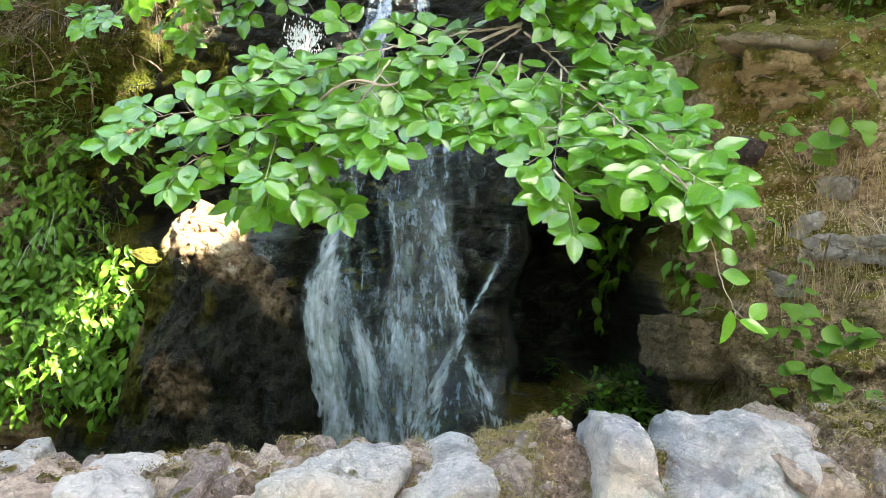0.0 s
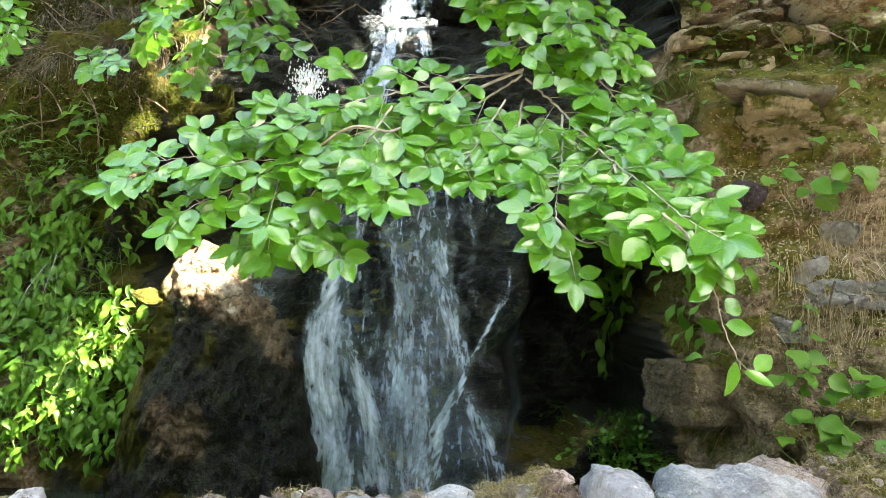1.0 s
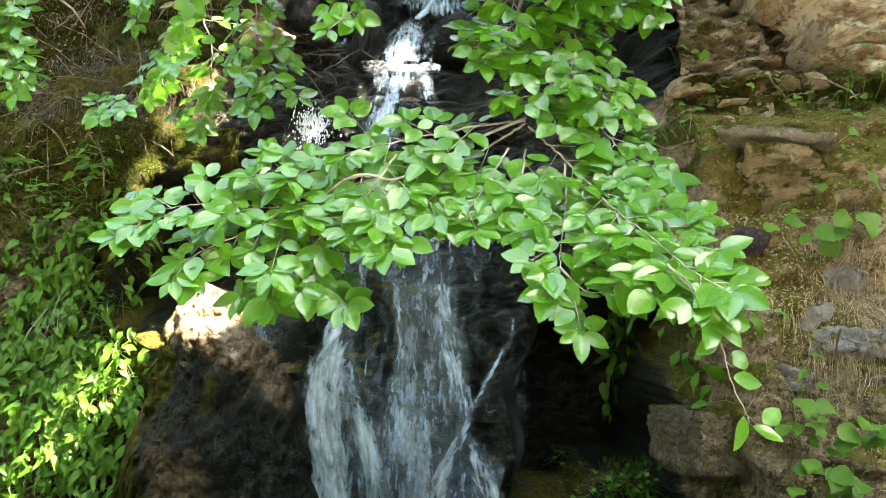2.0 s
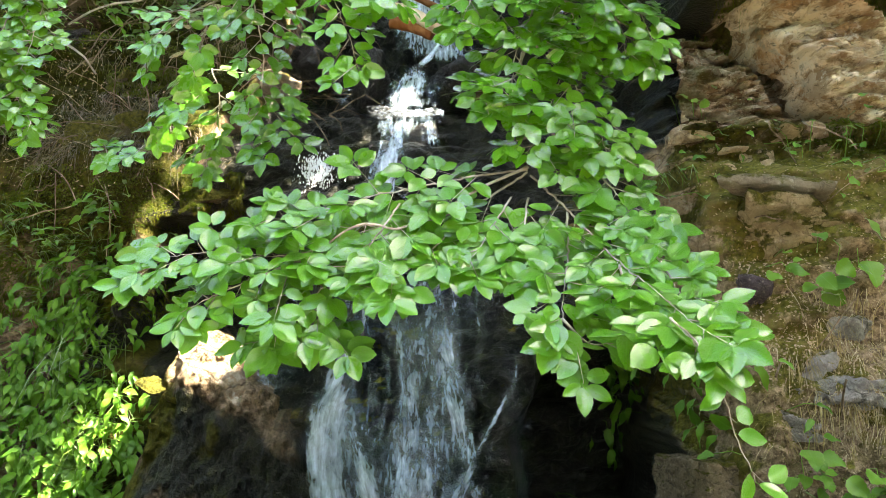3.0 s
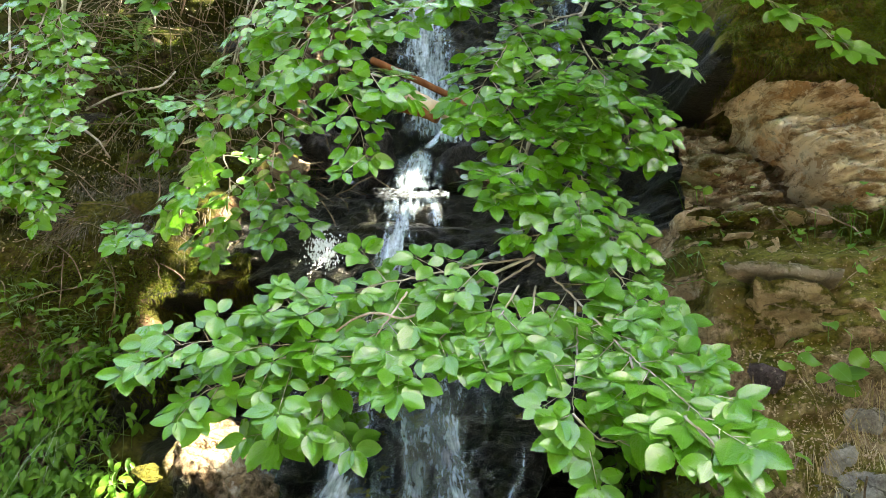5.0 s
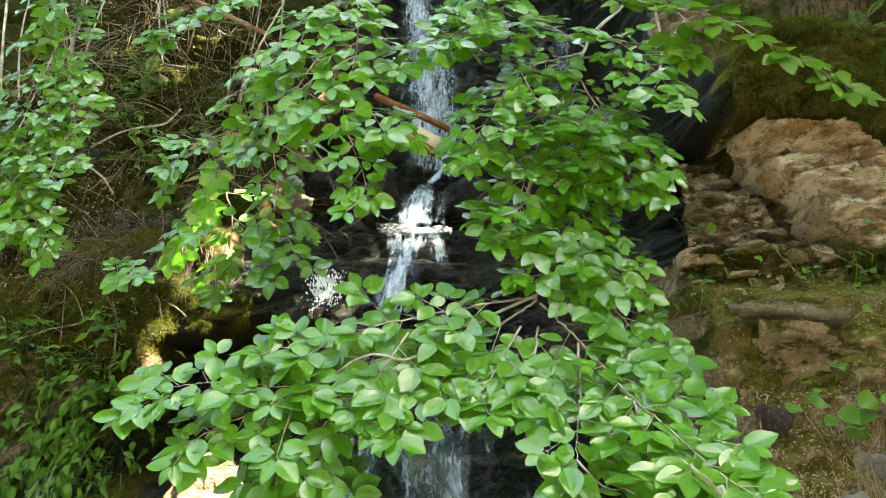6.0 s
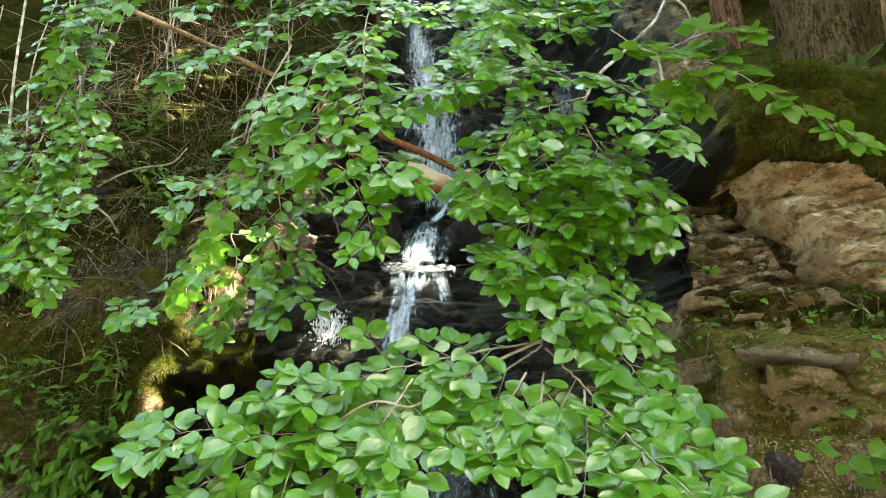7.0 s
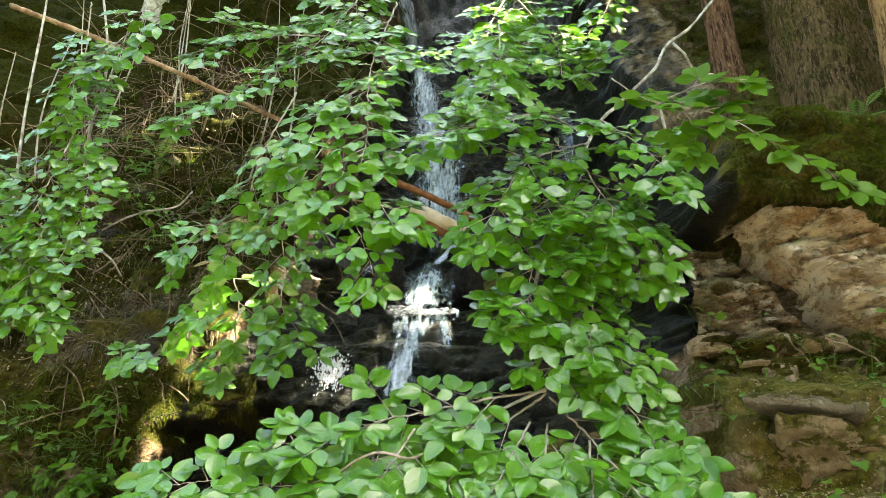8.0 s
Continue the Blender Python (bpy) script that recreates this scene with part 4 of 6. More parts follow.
bough("beech_branch", "long drooping beech branch with big fresh green leaves beside the rock", [
    [(0.269, 2.120, 2.206), (0.382, 1.980, 2.044), (0.458, 1.800, 1.893), (0.524, 1.640, 1.789), (0.59, 1.530, 1.695), (0.645, 1.460, 1.652)],
    [(0.368, 2.000, 2.057), (0.342, 1.860, 1.886), (0.305, 1.740, 1.761), (0.298, 1.700, 1.705), (0.279, 1.680, 1.660)],
    [(0.298, 1.700, 1.713), (0.360, 1.680, 1.653), (0.422, 1.660, 1.652)],
    [(0.469, 1.780, 1.874), (0.481, 1.660, 1.754), (0.548, 1.520, 1.669)],
    [(0.322, 2.160, 2.390), (0.439, 2.080, 2.250), (0.510, 2.000, 2.137), (0.570, 1.920, 2.000), (0.600, 1.800, 1.85)],
    [(0.570, 1.920, 2.000), (0.600, 1.700, 1.80), (0.620, 1.560, 1.70)],
], 13, size=0.08, reach=0.16)
bough("beech_branch", "thin hanging beech twig with a few pale green leaves", [
    [(0.522, 1.520, 1.716), (0.579, 1.460, 1.634), (0.607, 1.440, 1.546), (0.626, 1.430, 1.459), (0.662, 1.430, 1.372), (0.693, 1.430, 1.353)],
], 14, gap=0.16, reach=0.05, size=0.07, thick=0.003, pitch=0.9, fan=1)
bough("beech_branch", "short drooping beech twig with a few big pale green leaves", [
    [(0.545, 1.500, 1.685), (0.580, 1.460, 1.630), (0.605, 1.445, 1.590)],
], 15, gap=0.05, reach=0.04, size=0.088, thick=0.003, pitch=0.6, fan=4)
stem = tagged(new("beech_sapling", mesh_of("beech_sapling", *tube(spline([(0.249, 2.130, 2.334), (0.247, 2.140, 2.476), (0.242, 2.160, 2.609), (0.279, 2.200, 2.724), (0.358, 2.280, 2.960), (0.504, 2.360, 3.303), (0.568, 2.380, 3.427), (0.673, 2.450, 3.561), (0.801, 2.550, 3.738), (0.907, 2.600, 3.872), (1.012, 2.700, 4.087), (1.186, 2.800, 4.285), (1.399, 2.950, 4.604), (1.808, 3.300, 5.201)], 0.03), [0.0085, 0.008, 0.0075, 0.007, 0.007], 8, 0.28, 3), STEM)), "thin pale beech sapling blotched with white lichen", "sapling")
bough("beech_branch", "beech branch with shaded green leaves around the sapling", [
    [(0.509, 2.350, 3.332), (0.304, 2.200, 3.344), (0.096, 2.100, 3.240), (-0.095, 2.050, 3.160), (-0.255, 2.020, 3.024)],
    [(0.508, 2.350, 3.305), (0.253, 2.200, 3.138), (0.136, 2.120, 2.950), (0.051, 2.080, 2.773), (0.030, 2.060, 2.678)],
    [(0.562, 2.350, 3.415), (0.632, 2.200, 3.238), (0.700, 2.100, 3.079), (0.770, 2.050, 2.914)],
    [(0.448, 2.300, 3.221), (0.506, 2.200, 2.991), (0.600, 2.120, 2.814), (0.705, 2.100, 2.718), (0.662, 2.100, 2.571)],
    [(0.364, 2.250, 3.016), (0.241, 2.150, 2.895), (0.151, 2.100, 2.738), (0.071, 2.100, 2.716)],
], 21, meshes=MIDLEAF, size=0.07, gap=0.034)
bough("beech_branch", "beech branch with green leaves hanging beside the pale sapling", [
    [(0.268, 2.180, 2.705), (0.369, 2.130, 2.622), (0.434, 2.100, 2.488), (0.484, 2.060, 2.360), (0.504, 2.000, 2.219)],
    [(0.253, 2.170, 2.593), (0.148, 2.120, 2.503), (0.088, 2.100, 2.466)],
    [(0.283, 2.200, 2.758), (0.358, 2.150, 2.737), (0.429, 2.120, 2.661)],
    [(0.434, 2.100, 2.488), (0.325, 2.050, 2.357), (0.245, 2.020, 2.256)],
    [(0.300, 2.200, 2.850), (0.220, 2.100, 2.620), (0.200, 2.050, 2.420)],
    [(0.330, 2.220, 2.950), (0.500, 2.120, 2.850), (0.580, 2.100, 2.720), (0.590, 2.080, 2.600)],
    [(0.360, 2.250, 3.000), (0.420, 2.140, 2.800), (0.470, 2.080, 2.620)],
], 22, size=0.072, gap=0.03, meshes=MIDLEAF)
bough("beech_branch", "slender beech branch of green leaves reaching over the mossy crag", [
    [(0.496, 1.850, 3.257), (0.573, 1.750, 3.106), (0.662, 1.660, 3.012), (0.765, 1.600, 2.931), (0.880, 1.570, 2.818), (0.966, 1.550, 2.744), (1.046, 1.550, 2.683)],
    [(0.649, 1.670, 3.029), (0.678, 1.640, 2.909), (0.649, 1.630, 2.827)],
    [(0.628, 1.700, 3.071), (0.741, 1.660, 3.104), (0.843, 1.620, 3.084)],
], 23, meshes=SHADELEAF, size=0.072, gap=0.05, reach=0.09, thick=0.003)
bough("beech_branch", "beech branch with shaded leaves hanging above the middle of the stream", [
    [(-0.34, 2.400, 4.100), (-0.40, 2.150, 3.527), (-0.373, 2.020, 3.130), (-0.402, 1.980, 2.856), (-0.327, 1.960, 2.617), (-0.294, 1.960, 2.518)],
    [(-0.40, 2.120, 3.451), (-0.52, 2.050, 3.272), (-0.622, 2.050, 3.149), (-0.742, 2.080, 2.999)],
    [(-0.376, 2.000, 3.047), (-0.533, 2.000, 2.967), (-0.627, 2.020, 2.832)],
    [(0.14, 2.300, 3.882), (0.12, 2.150, 3.526), (0.05, 2.100, 3.305), (-0.03, 2.080, 3.142)],
    [(-0.402, 1.980, 2.856), (-0.243, 1.980, 2.813), (-0.172, 1.980, 2.728)],
], 24, meshes=MIDLEAF, size=0.07, gap=0.044, reach=0.2)
bough("beech_branch", "hanging beech branch with yellow-green sunlit leaves over the mossy bank", [
    [(-0.739, 2.300, 3.529), (-0.870, 2.350, 3.254), (-0.956, 2.450, 3.012), (-1.091, 2.600, 2.812), (-1.216, 2.700, 2.636), (-1.377, 2.800, 2.506), (-1.575, 2.850, 2.464)],
    [(-0.816, 2.350, 3.200), (-0.784, 2.400, 2.989), (-0.752, 2.450, 2.782), (-0.761, 2.500, 2.628), (-0.667, 2.500, 2.486), (-0.796, 2.500, 2.404)],
    [(-0.944, 2.450, 3.012), (-1.215, 2.600, 2.972), (-1.339, 2.700, 2.848)],
    [(-1.029, 2.550, 2.845), (-0.991, 2.650, 2.674), (-1.058, 2.750, 2.548), (-1.136, 2.800, 2.431)],
], 25, size=0.07, gap=0.046, reach=0.2)
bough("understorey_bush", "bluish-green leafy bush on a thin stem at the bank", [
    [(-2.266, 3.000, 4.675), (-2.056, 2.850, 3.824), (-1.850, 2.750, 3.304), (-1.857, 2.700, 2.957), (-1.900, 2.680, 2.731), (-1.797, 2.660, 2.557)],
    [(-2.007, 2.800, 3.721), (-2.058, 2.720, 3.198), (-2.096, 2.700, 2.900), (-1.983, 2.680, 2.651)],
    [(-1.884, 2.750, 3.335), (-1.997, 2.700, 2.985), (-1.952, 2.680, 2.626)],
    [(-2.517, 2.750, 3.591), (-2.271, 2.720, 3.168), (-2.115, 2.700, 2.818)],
], 26, meshes=SHADELEAF, size=0.068, gap=0.042, reach=0.2, group="")
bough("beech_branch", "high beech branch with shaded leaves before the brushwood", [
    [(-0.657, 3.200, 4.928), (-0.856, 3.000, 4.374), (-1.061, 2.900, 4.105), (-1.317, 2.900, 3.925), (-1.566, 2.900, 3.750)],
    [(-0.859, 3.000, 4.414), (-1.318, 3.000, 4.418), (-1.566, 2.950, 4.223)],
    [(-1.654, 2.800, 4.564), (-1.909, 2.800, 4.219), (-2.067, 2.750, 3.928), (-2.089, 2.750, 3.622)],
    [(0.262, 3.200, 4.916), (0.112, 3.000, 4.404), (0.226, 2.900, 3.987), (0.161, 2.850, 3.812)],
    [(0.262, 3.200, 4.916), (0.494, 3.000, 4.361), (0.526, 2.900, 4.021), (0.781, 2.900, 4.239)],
], 27, meshes=SHADELEAF, size=0.08, gap=0.05, reach=0.24)
bough("beech_branch", "far sunlit beech branch with yellow-green leaves before the upper fall", [
    [(0.369, 4.600, 5.863), (-0.115, 4.400, 5.465), (-0.473, 4.300, 5.277), (-0.820, 4.300, 5.011)],
    [(-0.115, 4.400, 5.465), (0.024, 4.300, 5.058), (-0.019, 4.300, 4.849)],
], 28, size=0.1, gap=0.09, reach=0.3)


# ---- points on the bank ----
def bank_points(xs, zs):
    """Places on the bank, and the way it faces there."""
    x, z = np.asarray(xs, float), np.asarray(zs, float)
    e = 0.02
    y = bank_depth(x, z)[0]
    dx = (bank_depth(x + e, z)[0] - bank_depth(x - e, z)[0]) / (2 * e)
    dz = (bank_depth(x, z + e)[0] - bank_depth(x, z - e)[0]) / (2 * e)
    n = np.stack([dx, -np.ones_like(dx), dz], 1)
    return np.stack([x, y, z], 1), n / np.linalg.norm(n, axis=1)[:, None]


def strips(name, roots, ways, lengths, widths, material, bend=0.5, steps=4, seed=0, fall_to=(0, 0, -1)):
    """Blades: narrow strips that bend over, one mesh."""
    rnd = np.random.RandomState(seed)
    n = len(roots)
    ways = ways / np.linalg.norm(ways, axis=1)[:, None]
    side = np.cross(ways, rnd.normal(size=(n, 3)))
    side /= np.linalg.norm(side, axis=1)[:, None]
    f = np.array(fall_to, float)
    verts, uvs = np.zeros((n, steps + 1, 2, 3)), np.zeros((n, steps + 1, 2, 2))
    for k in range(steps + 1):
        t = k / steps
        c = roots + ways * (lengths * t)[:, None] + f * (lengths * bend * t * t)[:, None] * rnd.uniform(0.4, 1.3, (n, 1))
        w = widths * (1 - t) ** 0.7 * 0.5 + 0.0003
        verts[:, k, 0], verts[:, k, 1] = c - side * w[:, None], c + side * w[:, None]
        uvs[:, k, 0], uvs[:, k, 1] = (0.3, t), (0.7, t)
    base = (np.arange(n) * (steps + 1) * 2)[:, None, None]
    k = np.arange(steps)[None, :, None] * 2
    faces = (base + k + np.array([0, 1, 3, 2])[None, None, :]).reshape(-1, 4)
    me = bpy.data.meshes.new(name)
    me.from_pydata(verts.reshape(-1, 3).tolist(), [], faces.tolist())
    me.polygons.foreach_set("use_smooth", np.ones(len(faces), bool))
    me.materials.append(material)
    layer = me.uv_layers.new(name="UVMap")
    layer.data.foreach_set("uv", uvs.reshape(-1, 2)[faces.ravel()].astype(np.float32).ravel())
    return me


def grass(name, label, x0, x1, z0, z1, count, length, material, seed, lift=0.6, bend=0.6, width=0.004, category="grass"):
    r = np.random.RandomState(seed)
    heart = r.uniform([x0, z0], [x1, z1], (max(3, count // 14), 2))
    pick = heart[r.randint(0, len(heart), count)] + r.normal(0, 0.02, (count, 2))
    p, n = bank_points(pick[:, 0], pick[:, 1])
    ways = n * 0.6 + np.array([0, 0, lift]) + r.normal(0, 0.3, (count, 3))
    me = strips(name, p - n * 0.01, ways, length * r.uniform(0.4, 1.3, count), np.full(count, width) * r.uniform(0.6, 1.4, count), material, bend, seed=seed)
    return tagged(new(name, me), label, category, kind="stuff")


# ---- rocks of the gully ----
def shoulder():
    """The big wet rock beside the fall: a ridge that falls to the water, its bare crest painted pale as sunlit, its
    flank mossy and dripping.
    """
    nx, nd = 190, 170
    u = np.linspace(-1.5, -0.5, nx)
    crest = np.interp(u, [-1.5, -1.42, -1.34, -1.24, -1.12, -0.98, -0.84, -0.7, -0.6, -0.5], [0.8, 1.12, 1.36, 1.64, 1.73, 1.65, 1.51, 1.38, 1.25, 0.95])
    back = np.interp(u, [-1.72, -1.3, -1.0, -0.7, -0.5], [3.2, 3.1, 3.05, 3.0, 3.02])
    d = np.concatenate([np.linspace(-0.14, 0, 14), np.linspace(0, 1.3, nd - 14)])
    U, D = np.meshgrid(u, d)
    x, dd = U.ravel(), D.ravel()
    c, b = np.tile(crest, nd), np.tile(back, nd)
    below = np.clip(dd, 0, None)
    z = c - below - np.clip(-dd, 0, None) * 0.2
    y = b - 0.3 * (1 - np.exp(-below / 0.17)) - 0.1 * below + np.clip(-dd, 0, None) * 2.0
    p = np.stack([x, z, 0 * x], 1)
    steep = smooth(0.02, 0.2, below)
    y = y + fbm(p * 2.4, 4, seed=91) * 0.07 - np.abs(fbm(p * np.array([7.0, 5.0, 1.0]), 5, 0.65, seed=92)) * 0.085 + fbm(p * 26.0, 3, seed=93) * 0.012
    z = z + (1 - steep) * (fbm(p * 8.0, 3, seed=94) * 0.03 - np.abs(fbm(p * 17.0, 3, seed=96)) * 0.02)
    i = np.arange((nd - 1) * nx).reshape(nd - 1, nx)[:, :-1].ravel()
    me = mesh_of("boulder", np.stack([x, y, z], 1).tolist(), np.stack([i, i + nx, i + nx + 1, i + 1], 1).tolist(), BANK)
    patch = fbm(p * 3.5, 4, seed=95)
    # pale crest set where the sun patch falls: sunlight put into the colour
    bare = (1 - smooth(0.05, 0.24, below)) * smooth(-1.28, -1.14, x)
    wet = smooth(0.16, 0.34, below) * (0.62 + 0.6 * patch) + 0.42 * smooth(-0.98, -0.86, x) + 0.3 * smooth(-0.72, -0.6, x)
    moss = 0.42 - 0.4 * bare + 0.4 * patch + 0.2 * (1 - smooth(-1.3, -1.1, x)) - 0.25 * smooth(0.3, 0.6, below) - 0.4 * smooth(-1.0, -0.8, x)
    # soil and dark tone grow with distance below the crest
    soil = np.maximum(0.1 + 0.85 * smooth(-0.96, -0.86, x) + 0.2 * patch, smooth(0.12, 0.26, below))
    for name, v in (("wet", wet), ("moss", moss), ("soil", soil), ("humus_shade", np.maximum(smooth(-1.0, -0.86, x) * 0.45, 0.75 * smooth(0.1, 0.3, below)))):
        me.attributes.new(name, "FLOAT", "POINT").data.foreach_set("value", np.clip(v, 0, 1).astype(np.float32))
    return tagged(new("boulder", me), "big dark wet rock beside the fall, its bare crest coloured pale where sunlit", "rock")


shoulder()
for at, w in (((-1.295, 2.840, 1.45), 0.13), ((-1.180, 2.860, 1.409), 0.12), ((-1.249, 2.860, 1.284), 0.1)):
    rock("rock", at, (w, 0.16, 0.45 * w), int(w * 1000), MOSSSTONE, "small moss-covered stone in a patch of sun", (14, 18, 0), "mossy stones by the fall", square=0.5, rough=0.24, facets=8)
rock("rock", (0.929, 2.480, 1.122), (0.27, 0.5, 0.22), 13, DARKBROWN, "squared brown stone block with a mossy top jutting from the bank", (-4, 4, 10), square=1.0, rough=0.16, beds=0.08, facets=2, detail=6)
rock("rock", (1.093, 2.330, 1.825), (0.16, 0.2, 0.17), 17, PURPLESTONE, "dark purplish mottled stone set in the earth", (0, 8, 0), square=0.6, rough=0.12)
rock("rock", (1.30, 2.42, 2.055), (0.54, 0.42, 0.25), 19, MOSSBROWN, "layered brown stone with moss on it", (0, -4, 6), square=1.0, rough=0.22, beds=0.12, facets=16, detail=5)
rock("rock", (1.265, 2.365, 2.212), (0.62, 0.16, 0.085), 23, SMOOTHSTONE, "long smooth brown-grey stone lying along the ledge", (0, 5, 3), square=0.35, rough=0.1, detail=5, facets=5)
rock("rock", (1.531, 2.330, 1.849), (0.3, 0.34, 0.12), 29, BROWNSTONE, "brown stone with a mossy face in the earth", (0, -6, 0), square=0.7, rough=0.13, beds=0.06)
rock("rock", (1.377, 2.200, 1.470), (0.42, 0.35, 0.15), 31, GREYSTONE, "low grey stone under the dry grass", (0, 5, 5), square=0.95, rough=0.2, beds=0.1, detail=5, facets=16)
for k, at in enumerate([(1.190, 2.240, 1.492), (1.265, 2.280, 1.580), (1.354, 2.300, 1.711), (1.148, 2.240, 1.375)]):
    rock("rock", at, (0.16 + 0.05 * (k % 2), 0.3, 0.12), 730 + k, GREYSTONE, "grey weathered stone in the earth bank", (0, 9 * k - 14, 5), "stones in the bank", square=0.9, rough=0.22, beds=0.08, facets=18)
rock("rock", (1.453, 2.740, 2.501), (0.3, 0.3, 0.13), 47, BROWNSTONE, "weathered brown stone in the ledge", (0, -10, 6), square=0.6, rough=0.17, beds=0.08)
CRAG = random.Random(77)


def crag_material(name, dark, pale, stain, moss=0.0):
    """Thin-bedded limestone: fine level bands, rusty stains, pale lichen and dark cracks."""
    n = Nodes(name)
    co = n.coords()
    bent = n.node("VectorMath", {"operation": "ADD"}, i0=co, i1=n.node("VectorMath", {"operation": "SCALE"}, i0=n.node("TexNoise", Vector=co, Scale=5.0, Detail=5.0).outputs[1], Scale=0.09))
    band = n.noise(n.mapped(bent, (3.0, 3.0, 11.0)), 1.6, 7.0, 0.7)
    thin = n.noise(n.mapped(bent, (9.0, 9.0, 34.0)), 1.4, 6.0, 0.7)
    big = n.noise(co, 3.2, 6.0, 0.62)
    fine = n.noise(co, 60.0, 6.0, 0.7)
    rag = n.noise(co, 24.0, 8.0, 0.75, 0.6)
    col = n.mix(n.ramp(band, 0.44, 0.56), dark, pale)
    col = n.mix(n.ramp(big, 0.48, 0.62, 0.0, 0.7), col, stain)
    col = n.mix(n.ramp(n.noise(co, 12.0, 8.0, 0.78), 0.53, 0.6, 0.0, 0.85), col, (0.76, 0.68, 0.53))
    flake = n.node("SeparateXYZ", i0=n.node("TexVoronoi", {"feature": "F1"}, Vector=n.mapped(bent, (1.0, 1.0, 2.8)), Scale=13.0).outputs[1]).outputs[0]
    col = n.mix(n.ramp(flake, 0.55, 0.95, 0.0, 0.4), col, (0.74, 0.66, 0.5))
    col = n.mix(n.ramp(flake, 0.4, 0.05, 0.0, 0.25), col, tuple(0.5 * c for c in dark))
    col = n.mix(n.ramp(thin, 0.43, 0.36, 0.0, 0.7), col, tuple(0.16 * c for c in dark))
    col = n.mix(n.ramp(rag, 0.45, 0.36, 0.0, 0.7), col, tuple(0.25 * c for c in dark))
    col = n.mix(n.ramp(fine, 0.6, 0.7, 0.0, 0.6), col, (0.7, 0.64, 0.52))
    green = n.ramp(n.noise(co, 6.0, 6.0, 0.7), 0.56 - moss, 0.66 - moss, 0.0, 0.75)
    col = n.mix(green, col, (0.075, 0.07, 0.018))
    nor = n.bump(fine, 0.8, 0.012)
    nor = n.bump(rag, 0.9, 0.03, nor)
    nor = n.bump(flake, 0.5, 0.02, nor)
    return n.surface(n.bsdf(Base_Color=col, Roughness=0.9, Specular_IOR_Level=0.1, Normal=n.bump(thin, 0.7, 0.02, nor)))


def crag_top(x, z1):
    return z1 - 0.3 * np.clip(x - 1.3, 0, 0.8)


def cleft_x(z):
    return 1.22 + 0.56 * (3.1 - z) + 0.02 * np.sin(z * 23)


def crag(x0, x1, z0, z1, material, label, seed, left_open, stand):
    """A broken rock face of level beds, each cracked into blocks that stand out or lie back."""
    nx, nz = int((x1 - x0) / 0.007), int((z1 - z0) / 0.0065)
    U, V = np.meshgrid(np.linspace(0, 1, nx), np.linspace(0, 1, nz))
    u, v = U.ravel(), V.ravel()
    z = z0 + (crag_top(x0 + (x1 - x0) * u, z1) - z0) * v
    a = np.where(left_open, cleft_x(z) + 0.07, x0)
    b = np.where(left_open, x1, cleft_x(z) - 0.07)
    x = a + (b - a) * u
    p = np.stack([x, z, 0 * x], 1)
    y = np.interp(z, RIGHT_Z, RIGHT_Y) - 0.18 * np.clip(x - 1.2, 0, 4) - stand
    y = y + fbm(p * 2.6, 3, seed=seed) * 0.05
    lean = z - 0.1 * (x - 1.2) + 0.035 * fbm(p * 5.0, 4, seed=seed + 1)
    for tall, wide, deep in ((0.13, 0.3, 0.08), (0.055, 0.15, 0.05), (0.024, 0.07, 0.022)):
        k = np.floor(lean / tall)
        j = np.floor(x / wide + np.sin(k * 12.9898 + seed) * 43.7 + 0.3 * fbm(p * 7.0, 3, seed=seed + 2))
        y = y + ((np.abs(np.sin(k * 78.233 + j * 37.719 + seed) * 437.585) % 1.0) - 0.5) * deep
        y = y + 0.25 * deep * (np.abs(lean / tall - k - 0.5) * 2) ** 6
    y = y + fbm(p * 22.0, 4, 0.6, seed=seed + 3) * 0.022 - np.abs(fbm(p * np.array([6.0, 12.0, 1.0]), 3, seed=seed + 4)) * 0.03
    side = u if left_open else 1 - u
    y = y + 0.3 * (1 - smooth(0.0, 0.045, side)) + 0.3 * smooth(0.95, 1.0, v) + 0.2 * (1 - smooth(z0, z0 + 0.03, z))
    thing = tagged(new("crag"), label, "rock")
    root = np.array([x.mean(), y.mean(), z0])
    thing.location = root
    grid = np.stack([x, y, z], 1).reshape(nz, nx, 3) - root
    cuts = [int(nz * c) for c in (0, 0.14, 0.3, 0.52, 0.7, 0.86)] + [nz - 1]
    for c0, c1 in zip(cuts, cuts[1:]):
        rows = c1 - c0 + 1
        i = np.arange((rows - 1) * nx).reshape(rows - 1, nx)[:, :-1].ravel()
        part("bed", mesh_of("bed", grid[c0:c1 + 1].reshape(-1, 3).tolist(), np.stack([i, i + 1, i + nx + 1, i + nx], 1).tolist(), material), thing)
    return thing


CRAGPALE = crag_material("bedded_limestone", (0.3, 0.195, 0.1), (0.78, 0.64, 0.43), (0.5, 0.26, 0.1))
CRAGBROWN = crag_material("brown_bedded_limestone", (0.11, 0.068, 0.034), (0.29, 0.2, 0.115), (0.24, 0.105, 0.04), 0.1)
crag(1.25, 2.35, 2.5, 3.16, CRAGPALE, "broken crag of pale ochre limestone in level beds", 5, True, 0.12)
crag(0.98, 1.3, 2.46, 3.04, CRAGBROWN, "brown bedded block beside the dark cleft of the crag", 9, False, 0.02)
